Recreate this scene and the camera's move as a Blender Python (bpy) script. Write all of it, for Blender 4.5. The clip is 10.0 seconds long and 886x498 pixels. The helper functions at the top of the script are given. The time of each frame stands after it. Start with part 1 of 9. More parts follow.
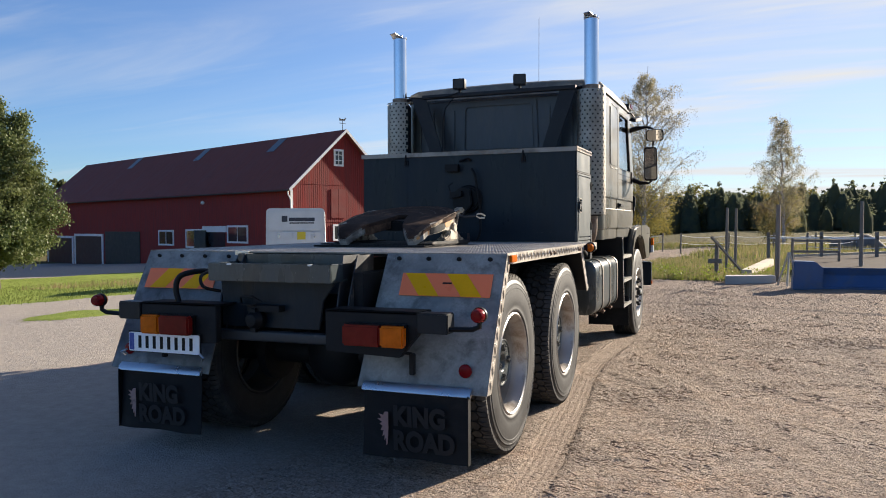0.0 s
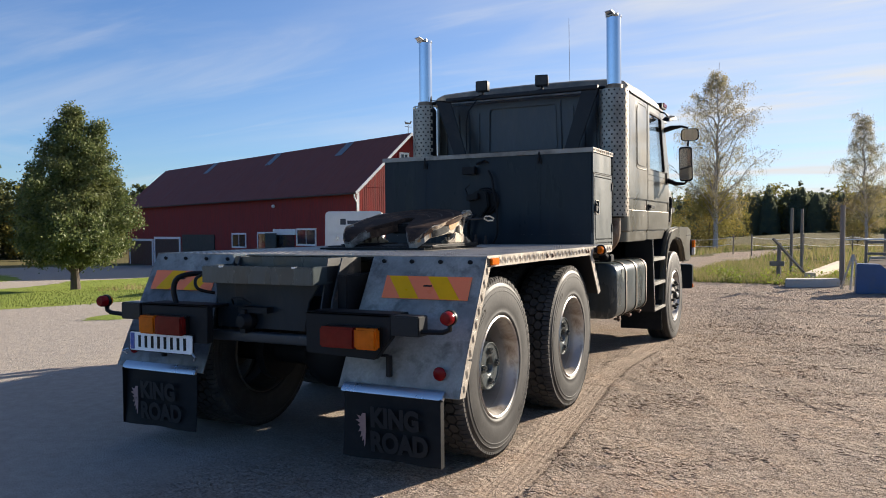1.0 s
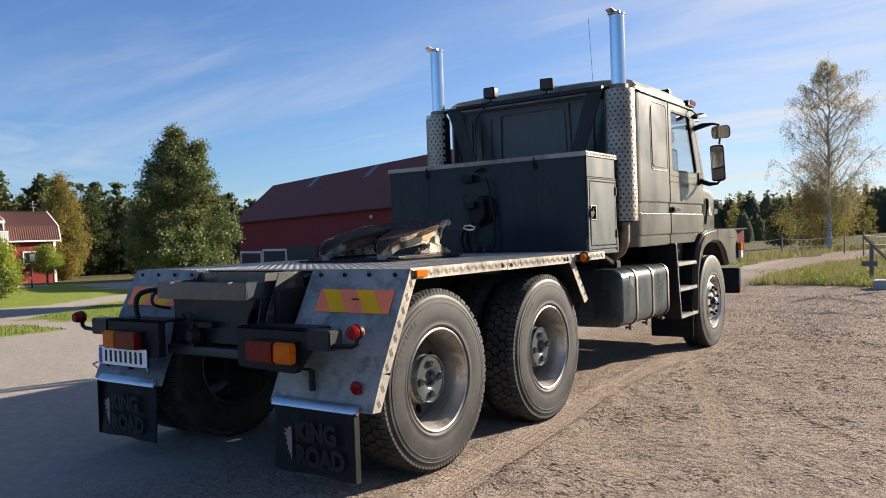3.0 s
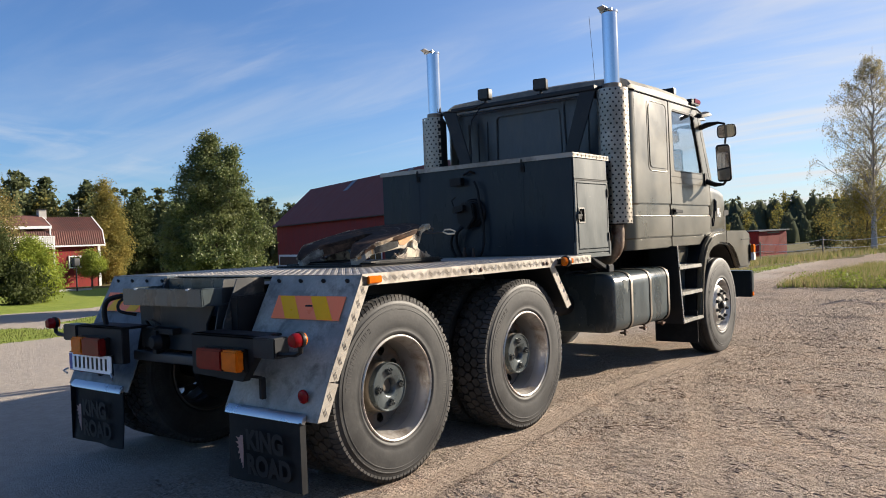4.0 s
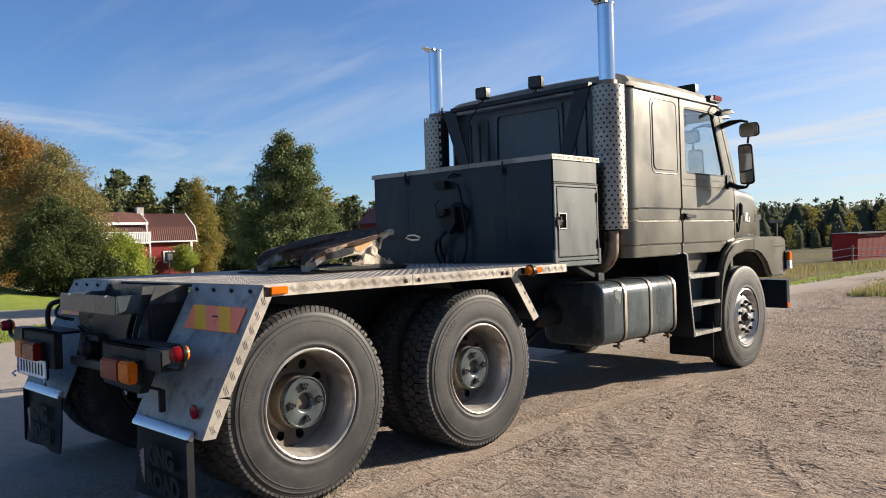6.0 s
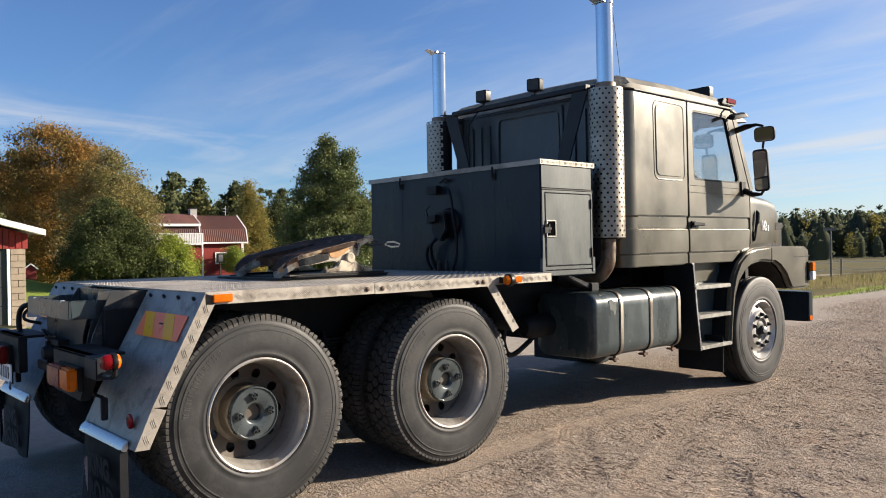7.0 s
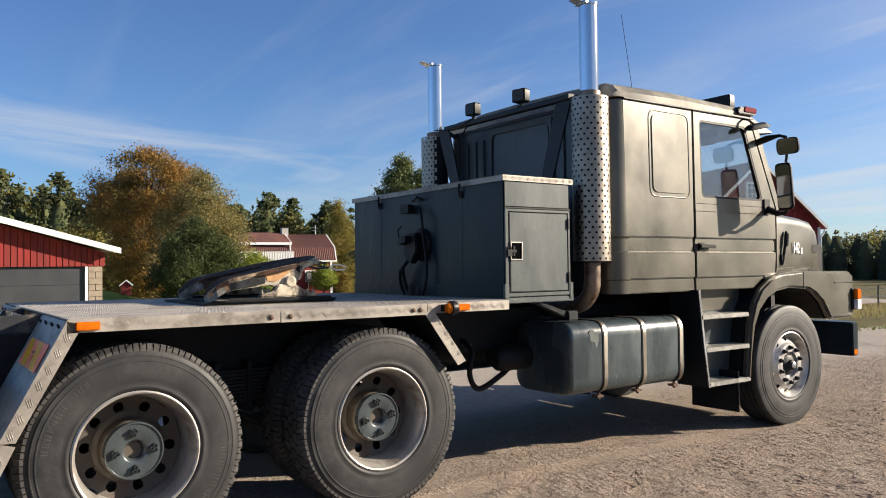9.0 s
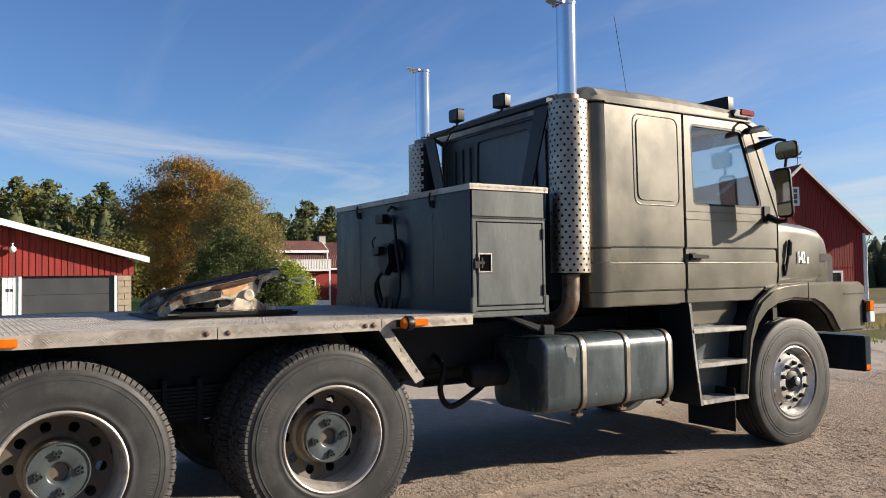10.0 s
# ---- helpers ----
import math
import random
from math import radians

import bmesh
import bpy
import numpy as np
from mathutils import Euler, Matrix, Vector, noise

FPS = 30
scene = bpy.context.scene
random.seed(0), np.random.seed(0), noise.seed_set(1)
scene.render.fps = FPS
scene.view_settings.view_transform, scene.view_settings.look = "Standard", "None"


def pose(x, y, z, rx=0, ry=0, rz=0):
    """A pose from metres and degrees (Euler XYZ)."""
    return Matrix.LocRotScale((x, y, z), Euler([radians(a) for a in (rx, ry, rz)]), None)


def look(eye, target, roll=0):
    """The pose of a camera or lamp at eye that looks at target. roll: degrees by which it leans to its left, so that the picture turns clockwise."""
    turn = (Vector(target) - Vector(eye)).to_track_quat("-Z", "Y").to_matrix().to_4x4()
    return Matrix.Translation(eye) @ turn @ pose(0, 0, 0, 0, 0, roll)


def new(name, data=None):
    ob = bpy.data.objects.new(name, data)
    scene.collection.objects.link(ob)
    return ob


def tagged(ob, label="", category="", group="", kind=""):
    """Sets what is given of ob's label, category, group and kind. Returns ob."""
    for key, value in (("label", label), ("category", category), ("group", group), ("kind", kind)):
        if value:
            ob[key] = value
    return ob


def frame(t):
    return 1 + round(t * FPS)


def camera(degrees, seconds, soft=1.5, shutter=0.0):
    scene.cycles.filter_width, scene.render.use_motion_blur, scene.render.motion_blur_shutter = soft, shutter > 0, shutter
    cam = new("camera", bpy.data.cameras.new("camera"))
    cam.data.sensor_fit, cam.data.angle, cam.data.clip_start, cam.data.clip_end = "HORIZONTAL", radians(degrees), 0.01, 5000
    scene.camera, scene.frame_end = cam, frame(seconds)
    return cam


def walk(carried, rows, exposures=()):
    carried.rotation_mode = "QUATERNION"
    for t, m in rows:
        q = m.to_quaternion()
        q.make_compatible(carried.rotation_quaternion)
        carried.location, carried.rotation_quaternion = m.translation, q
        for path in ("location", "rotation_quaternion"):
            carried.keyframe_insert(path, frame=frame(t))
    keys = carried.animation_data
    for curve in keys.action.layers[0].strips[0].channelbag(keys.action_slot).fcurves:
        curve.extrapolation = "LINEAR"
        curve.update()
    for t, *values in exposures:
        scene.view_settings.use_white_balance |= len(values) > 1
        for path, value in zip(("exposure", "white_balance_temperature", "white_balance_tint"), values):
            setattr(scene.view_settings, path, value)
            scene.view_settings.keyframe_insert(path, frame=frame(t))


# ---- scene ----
cam = camera(59.3, 10.0, soft=1.0)
PATH = [
    (0, (2.51, -4.452, 1.358), (1.769, -2.595, 1.296), -0.3),
    (0.5, (2.783, -4.365, 1.358), (1.957, -2.544, 1.302), -0.4),
    (1, (2.976, -4.251, 1.358), (2.068, -2.47, 1.303), -0.5),
    (1.5, (3.179, -4.095, 1.357), (2.196, -2.353, 1.304), -0.8),
    (2, (3.394, -3.973, 1.346), (2.345, -2.271, 1.298), -1.1),
    (2.5, (3.625, -3.853, 1.368), (2.524, -2.183, 1.328), -1.6),
    (4, (4.134, -3.333, 1.362), (2.907, -1.754, 1.34), -2.3),
    (4.5, (4.296, -3.162, 1.376), (3.026, -1.617, 1.357), -2.3),
    (5, (4.415, -2.938, 1.359), (3.102, -1.429, 1.342), -2.2),
    (5.5, (4.533, -2.74, 1.374), (3.179, -1.268, 1.356), -2.0),
    (7, (4.901, -2.026, 1.401), (3.413, -0.689, 1.396), -1.1),
    (7.5, (4.992, -1.794, 1.4), (3.46, -0.507, 1.41), -0.8),
    (8, (5.112, -1.512, 1.425), (3.542, -0.274, 1.446), -0.6),
    (8.5, (5.148, -1.255, 1.412), (3.544, -0.061, 1.448), -0.6),
    (9, (5.163, -0.971, 1.417), (3.527, 0.179, 1.465), -0.7),
    (9.5, (5.211, -0.706, 1.42), (3.546, 0.401, 1.477), -0.7),
    (10, (5.261, -0.434, 1.446), (3.569, 0.63, 1.514), -0.8),
]
walk(cam, [(t, look(eye, target, roll)) for t, eye, target, roll in PATH], exposures=((0.0, 1.34), (5.5, 1.31), (8.0, 1.24), (10.0, 1.20)))

# ---- light ----
SUN_AZ, SUN_EL = 29.0, 20.0  # degrees from +y towards +x, and above the horizon
sun_way = Vector((math.sin(radians(SUN_AZ)) * math.cos(radians(SUN_EL)), math.cos(radians(SUN_AZ)) * math.cos(radians(SUN_EL)), math.sin(radians(SUN_EL))))
sun_data = bpy.data.lights.new("sun", "SUN")
sun_data.energy, sun_data.angle, sun_data.color = 5.0, radians(0.6), (1.0, 0.875, 0.715)
sun = new("sun", sun_data)
sun.matrix_world = look(sun_way * 50, (0, 0, 0))

world = bpy.data.worlds.new("sky")
scene.world = world
world.use_nodes = True
wt = world.node_tree
wt.nodes.clear()
w_out = wt.nodes.new("ShaderNodeOutputWorld")
w_bg = wt.nodes.new("ShaderNodeBackground")
w_sky = wt.nodes.new("ShaderNodeTexSky")
w_sky.sky_type, w_sky.sun_disc = "NISHITA", False
w_sky.sun_elevation, w_sky.sun_rotation = radians(SUN_EL), radians(SUN_AZ)
w_sky.air_density, w_sky.dust_density, w_sky.ozone_density = 1.0, 0.12, 3.0
w_bg.inputs["Strength"].default_value = 0.050
# thin streaks of high cloud: noise on a plane overhead, stretched along one way
w_tc = wt.nodes.new("ShaderNodeTexCoord")
w_sep = wt.nodes.new("ShaderNodeSeparateXYZ")
wt.links.new(w_tc.outputs["Generated"], w_sep.inputs[0])


def w_math(op, a, b=None, clamp=False):
    n = wt.nodes.new("ShaderNodeMath")
    n.operation, n.use_clamp = op, clamp
    for k, v in enumerate((a, b)):
        if v is None:
            continue
        if isinstance(v, (int, float)):
            n.inputs[k].default_value = v
        else:
            wt.links.new(v, n.inputs[k])
    return n.outputs[0]


w_den = w_math("MAXIMUM", w_math("ADD", w_sep.outputs["Z"], 0.10), 0.05)
w_com = wt.nodes.new("ShaderNodeCombineXYZ")
wt.links.new(w_math("DIVIDE", w_sep.outputs["X"], w_den), w_com.inputs[0])
wt.links.new(w_math("DIVIDE", w_sep.outputs["Y"], w_den), w_com.inputs[1])


def w_cloud(turn, stretch, scale, lo, hi, distort, shift):
    mp = wt.nodes.new("ShaderNodeMapping")
    mp.inputs["Location"].default_value = shift
    mp.inputs["Rotation"].default_value = (0, 0, radians(turn))
    mp.inputs["Scale"].default_value = stretch
    wt.links.new(w_com.outputs[0], mp.inputs["Vector"])
    nz = wt.nodes.new("ShaderNodeTexNoise")
    nz.inputs["Scale"].default_value, nz.inputs["Detail"].default_value = scale, 7
    nz.inputs["Roughness"].default_value, nz.inputs["Distortion"].default_value = 0.55, distort
    wt.links.new(mp.outputs[0], nz.inputs["Vector"])
    r = wt.nodes.new("ShaderNodeMapRange")
    r.interpolation_type = "SMOOTHSTEP"
    r.inputs["From Min"].default_value, r.inputs["From Max"].default_value = lo, hi
    wt.links.new(nz.outputs["Fac"], r.inputs["Value"])
    return r.outputs[0]


w_c1 = w_cloud(-38, (0.35, 1.25, 1.0), 0.85, 0.44, 0.80, 0.9, (1.3, 0.4, 0))
w_c2 = w_cloud(-50, (0.30, 1.6, 1.0), 2.3, 0.50, 0.85, 0.6, (4.0, 2.0, 0))
# a long bank of cirrus low in the west
w_az = w_math("ARCTAN2", w_sep.outputs["X"], w_sep.outputs["Y"])
w_lev = w_math("ADD", w_sep.outputs["Z"], w_math("MULTIPLY", w_math("ADD", w_az, 1.22), 0.125))
w_band = wt.nodes.new("ShaderNodeCombineXYZ")
wt.links.new(w_math("MULTIPLY", w_az, 2.2), w_band.inputs[0])
wt.links.new(w_math("MULTIPLY", w_lev, 17.0), w_band.inputs[1])
w_bn = wt.nodes.new("ShaderNodeTexNoise")
w_bn.inputs["Scale"].default_value, w_bn.inputs["Detail"].default_value = 1.4, 8
w_bn.inputs["Roughness"].default_value, w_bn.inputs["Distortion"].default_value = 0.58, 0.7
wt.links.new(w_band.outputs[0], w_bn.inputs["Vector"])


def w_hump(v, centre, half):
    d = w_math("DIVIDE", w_math("ABSOLUTE", w_math("SUBTRACT", v, centre)), half)
    r = wt.nodes.new("ShaderNodeMapRange")
    r.interpolation_type = "SMOOTHSTEP"
    r.inputs["From Min"].default_value, r.inputs["From Max"].default_value = 1.0, 0.15
    wt.links.new(d, r.inputs["Value"])
    return r.outputs[0]


# a wide thin veil over the north-west
w_c3 = w_cloud(-66, (0.28, 1.1, 1.0), 0.8, 0.36, 0.74, 1.1, (7.0, 3.0, 0))
w_veil = w_math("MULTIPLY", w_math("MULTIPLY", w_c3, w_hump(w_az, -0.32, 0.62)), 0.62)
# the high streaks thin out to the west
w_east = w_hump(w_az, 0.3, 2.4)
w_c1, w_c2 = w_math("MULTIPLY", w_c1, w_east), w_math("MULTIPLY", w_c2, w_east)
w_bank = w_math("MULTIPLY", w_hump(w_lev, 0.134, 0.050), w_hump(w_az, -1.30, 0.55))
w_bank = w_math("MULTIPLY", w_bank, w_math("MULTIPLY", w_math("SUBTRACT", w_bn.outputs["Fac"], 0.43), 3.8, True))
# thin cloud is brighter towards the sun
w_dot = wt.nodes.new("ShaderNodeVectorMath")
w_dot.operation = "DOT_PRODUCT"
w_dot.inputs[1].default_value = tuple(sun_way)
wt.links.new(w_tc.outputs["Generated"], w_dot.inputs[0])
w_near = w_math("POWER", w_math("MAXIMUM", w_dot.outputs["Value"], 0.0), 3.0)
w_fac = w_math("MULTIPLY", w_math("ADD", w_math("ADD", w_math("ADD", w_c1, w_veil), w_bank), w_math("MULTIPLY", w_c2, 0.5), True), w_math("ADD", w_math("MULTIPLY", w_near, 0.45), 0.50))
w_fac = w_math("ADD", w_fac, w_math("MULTIPLY", w_near, 0.54), True)
w_mix = wt.nodes.new("ShaderNodeMix")
w_mix.data_type = "RGBA"
wt.links.new(w_fac, w_mix.inputs["Factor"])
w_tint = wt.nodes.new("ShaderNodeMix")
w_tint.data_type, w_tint.blend_type = "RGBA", "MULTIPLY"
w_tint.inputs["Factor"].default_value = 1.0
w_tint.inputs["B"].default_value = (0.745, 0.925, 1.235, 1)
wt.links.new(w_sky.outputs[0], w_tint.inputs["A"])
wt.links.new(w_tint.outputs["Result"], w_mix.inputs["A"])
w_mix.inputs["B"].default_value = (6.5, 6.5, 6.55, 1)
wt.links.new(w_mix.outputs["Result"], w_bg.inputs["Color"])
wt.links.new(w_bg.outputs[0], w_out.inputs[0])

# ---- materials ----
def shader(name):
    m = bpy.data.materials.new(name)
    m.use_nodes = True
    nt = m.node_tree
    return m, nt, nt.nodes["Principled BSDF"]


def put_node(nt, kind, **values):
    n = nt.nodes.new(kind)
    for key, v in values.items():
        n.inputs[key.replace("_", " ")].default_value = v
    return n


def noise_of(nt, vec, scale, detail=4.0, rough=0.55, distort=0.0):
    n = put_node(nt, "ShaderNodeTexNoise", Scale=scale, Detail=detail, Roughness=rough, Distortion=distort)
    nt.links.new(vec, n.inputs["Vector"])
    return n.outputs["Fac"]


def span(nt, v, lo, hi, a=0.0, b=1.0):
    n = put_node(nt, "ShaderNodeMapRange", From_Min=lo, From_Max=hi, To_Min=a, To_Max=b)
    nt.links.new(v, n.inputs["Value"])
    return n.outputs[0]


def blend(nt, f, a, b, mode="MIX"):
    n = nt.nodes.new("ShaderNodeMix")
    n.data_type, n.blend_type = "RGBA", mode
    for slot, v in (("Factor", f), ("A", a), ("B", b)):
        if isinstance(v, (int, float)):
            n.inputs[slot].default_value = v
        elif isinstance(v, tuple):
            n.inputs[slot].default_value = (*v, 1)[:4]
        else:
            nt.links.new(v, n.inputs[slot])
    return n.outputs["Result"]


def bumped(nt, bsdf, height, strength, dist=0.01, chain=None):
    n = put_node(nt, "ShaderNodeBump", Strength=strength, Distance=dist)
    nt.links.new(height, n.inputs["Height"])
    if chain is not None:
        nt.links.new(chain, n.inputs["Normal"])
    nt.links.new(n.outputs[0], bsdf.inputs["Normal"])
    return n.outputs[0]


def surface(name, col, rough=0.5, metal=0.0, var=0.2, big=2.0, fine=40.0, bump=0.15, dirt=None, dirt_amount=0.0, dirt_scale=3.0, dirt_at=0.52, coat=0.0, rvar=0.12, stretch=None, spec=0.5, chips=None):
    """A worn surface: colour that varies at two scales, uneven gloss, fine relief, and dirt or rust in patches."""
    m, nt, b = shader(name)
    tc = nt.nodes.new("ShaderNodeTexCoord").outputs["Object"]
    if stretch:
        mp = nt.nodes.new("ShaderNodeMapping")
        mp.inputs["Scale"].default_value = stretch
        nt.links.new(tc, mp.inputs["Vector"])
        tc = mp.outputs[0]
    n1, n2 = noise_of(nt, tc, big, 5), noise_of(nt, tc, fine, 4)
    dark, light = tuple(c * (1 - var) for c in col), tuple(min(1, c * (1 + var)) for c in col)
    c = blend(nt, span(nt, n1, 0.3, 0.7), dark, light)
    c = blend(nt, span(nt, n2, 0.35, 0.65, 0.0, 0.35), c, tuple(x * (1 - 1.2 * var) for x in col))
    if dirt:
        n3 = noise_of(nt, tc, dirt_scale, 8, 0.65, 0.3)
        c = blend(nt, span(nt, n3, dirt_at, dirt_at + 0.16, 0.0, dirt_amount), c, dirt)
    if chips:
        c = blend(nt, span(nt, noise_of(nt, tc, 38, 3, 0.6), 0.70, 0.73, 0.0, 0.9), c, chips)
    nt.links.new(c, b.inputs["Base Color"])
    nt.links.new(span(nt, n1, 0.25, 0.75, max(0.02, rough - rvar), min(1, rough + rvar)), b.inputs["Roughness"])
    b.inputs["Metallic"].default_value = metal
    b.inputs["Specular IOR Level"].default_value = spec
    b.inputs["Coat Weight"].default_value, b.inputs["Coat Roughness"].default_value = coat, 0.12
    if bump:
        bumped(nt, b, n2, bump, 0.004)
    return m


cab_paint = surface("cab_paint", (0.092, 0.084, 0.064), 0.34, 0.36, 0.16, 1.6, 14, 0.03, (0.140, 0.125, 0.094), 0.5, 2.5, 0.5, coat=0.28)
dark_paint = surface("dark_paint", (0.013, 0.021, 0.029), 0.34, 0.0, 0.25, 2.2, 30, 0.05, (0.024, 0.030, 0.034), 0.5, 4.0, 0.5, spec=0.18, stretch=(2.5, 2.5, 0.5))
tank_paint = surface("tank_paint", (0.038, 0.052, 0.057), 0.30, 0.0, 0.35, 3.5, 30, 0.06, (0.066, 0.078, 0.080), 0.6, 4.0, 0.54, coat=0.22, chips=(0.22, 0.22, 0.21), stretch=(1.6, 1.6, 0.6))
# box paint with sunlight put in its colour; dark_paint holds the shaded rear
sunlit_box_paint = surface("sunlit_box_paint", (0.072, 0.083, 0.083), 0.42, 0.0, 0.22, 2.5, 30, 0.06, (0.120, 0.128, 0.122), 0.5, 3.0, 0.5, spec=0.3, chips=(0.2, 0.2, 0.19), stretch=(2.0, 2.0, 0.6))
hub_paint = surface("hub_paint", (0.052, 0.064, 0.068), 0.30, 0.15, 0.25, 9, 60, 0.1, (0.036, 0.036, 0.033), 0.5, 12, 0.55, coat=0.15)
black_paint = surface("black_paint", (0.008, 0.010, 0.013), 0.45, 0.0, 0.3, 3, 40, 0.08, (0.030, 0.028, 0.025), 0.5, 5, 0.55, spec=0.3)
chassis_paint = surface("chassis_paint", (0.008, 0.009, 0.011), 0.6, 0.0, 0.3, 4, 40, 0.1, (0.024, 0.021, 0.018), 0.5, 4, 0.52, spec=0.25)
galvanised = surface("galvanised", (0.285, 0.278, 0.250), 0.52, 0.12, 0.34, 6.0, 60, 0.22, (0.115, 0.110, 0.096), 0.85, 9, 0.50, chips=(0.34, 0.33, 0.30))
rim_mid = surface("rim_mid", (0.37, 0.35, 0.32), 0.40, 0.45, 0.25, 5, 40, 0.08, (0.14, 0.105, 0.075), 0.65, 8, 0.53)
tread_base = surface("tread_base", (0.32, 0.29, 0.25), 0.48, 0.38, 0.25, 3.0, 60, 0.08, (0.115, 0.095, 0.075), 0.75, 4, 0.47)
tread_metal = surface("tread_metal", (0.42, 0.385, 0.335), 0.44, 0.40, 0.18, 3.0, 60, 0.05, (0.19, 0.16, 0.13), 0.65, 5, 0.49)
alu = surface("alu", (0.55, 0.56, 0.57), 0.3, 0.9, 0.1, 4, 60, 0.03)
chrome = surface("chrome", (0.66, 0.67, 0.69), 0.10, 1.0, 0.04, 3, 30, 0.0, rvar=0.03)
stainless = surface("stainless", (0.30, 0.27, 0.23), 0.42, 0.95, 0.18, 4, 30, 0.04, (0.13, 0.105, 0.08), 0.6, 3.0, 0.5)
rim_steel = surface("rim_steel", (0.47, 0.44, 0.40), 0.40, 0.55, 0.18, 5, 40, 0.06, (0.16, 0.11, 0.07), 0.75, 7, 0.5)
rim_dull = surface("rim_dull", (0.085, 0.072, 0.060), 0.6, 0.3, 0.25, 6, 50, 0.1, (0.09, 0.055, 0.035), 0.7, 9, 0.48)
rust = surface("rust", (0.10, 0.055, 0.035), 0.7, 0.25, 0.35, 6, 60, 0.2, (0.035, 0.028, 0.026), 0.8, 7, 0.5)
greasy = surface("greasy", (0.072, 0.042, 0.027), 0.6, 0.0, 0.5, 7, 40, 0.35, (0.21, 0.125, 0.080), 0.9, 6, 0.50, spec=0.15)
cast_cream = surface("cast_cream", (0.47, 0.41, 0.31), 0.65, 0.0, 0.45, 9, 60, 0.4, (0.060, 0.034, 0.020), 1.0, 13, 0.475, chips=(0.045, 0.032, 0.026))
exhaust_steel = surface("exhaust_steel", (0.20, 0.155, 0.120), 0.42, 0.75, 0.3, 8, 50, 0.1, (0.085, 0.038, 0.022), 0.8, 7, 0.48)
rubber = surface("rubber", (0.021, 0.0212, 0.022), 0.6, 0.0, 0.3, 3, 60, 0.15, (0.040, 0.039, 0.038), 0.7, 6, 0.46, spec=0.35)
tread_rubber = surface("tread_rubber", (0.046, 0.045, 0.044), 0.8, 0.0, 0.25, 4, 60, 0.25, (0.105, 0.096, 0.086), 0.55, 7, 0.47, spec=0.3)
flap_rubber = surface("flap_rubber", (0.006, 0.007, 0.009), 0.6, 0.0, 0.25, 5, 40, 0.08, (0.016, 0.016, 0.017), 0.5, 8, 0.5, spec=0.2)
flap_print = surface("flap_print", (0.0092, 0.0100, 0.0122), 0.58, 0.0, 0.2, 9, 40, 0.0, (0.006, 0.007, 0.009), 0.8, 12, 0.52, spec=0.35)
print_pink = surface("print_pink", (0.28, 0.175, 0.16), 0.6, 0.0, 0.25, 9, 40, 0.0, (0.03, 0.025, 0.025), 0.8, 20, 0.55)
plastic_black = surface("plastic_black", (0.007, 0.007, 0.008), 0.45, 0.0, 0.15, 5, 60, 0.05, (0.016, 0.015, 0.014), 0.4, 9, 0.55, spec=0.18)
seat_cloth = surface("seat_cloth", (0.06, 0.065, 0.075), 0.9, 0.0, 0.2, 6, 120, 0.2)
white_paint = surface("white_paint", (0.74, 0.74, 0.73), 0.5, 0.0, 0.06, 2, 30, 0.05)
plate_white = surface("plate_white", (0.90, 0.91, 0.92), 0.3, 0.0, 0.03, 5, 60, 0.0)
plate_blue = surface("plate_blue", (0.02, 0.07, 0.32), 0.3, 0.0, 0.05, 5, 60, 0.0)
reflect_pink = surface("reflect_pink", (1.0, 0.235, 0.10), 0.35, 0.0, 0.04, 6, 90, 0.03, spec=0.2)
reflect_gold = surface("reflect_gold", (0.88, 0.43, 0.001), 0.35, 0.0, 0.06, 6, 90, 0.03, spec=0.2)


def lens(name, col, rough=0.18):
    m, nt, b = shader(name)
    tc = nt.nodes.new("ShaderNodeTexCoord").outputs["Object"]
    w = put_node(nt, "ShaderNodeTexWave", Scale=70.0)
    nt.links.new(tc, w.inputs["Vector"])
    c = blend(nt, span(nt, noise_of(nt, tc, 25), 0.3, 0.7), tuple(0.75 * k for k in col), col)
    nt.links.new(c, b.inputs["Base Color"])
    b.inputs["Roughness"].default_value = rough
    b.inputs["Subsurface Weight"].default_value = 0.15
    b.inputs["Subsurface Radius"].default_value = (0.02, 0.01, 0.005)
    b.inputs["Coat Weight"].default_value = 0.0
    b.inputs["Specular IOR Level"].default_value = 0.14
    bumped(nt, b, w.outputs["Fac"], 0.15, 0.002)
    return m


amber_lens, red_lens, clear_lens = lens("amber_lens", (0.62, 0.14, 0.006)), lens("red_lens", (0.19, 0.005, 0.008)), lens("clear_lens", (0.75, 0.75, 0.74))
lamp_lens = lens("lamp_lens", (0.055, 0.055, 0.052), 0.2)
tail_red = lens("tail_red", (0.17, 0.012, 0.010))


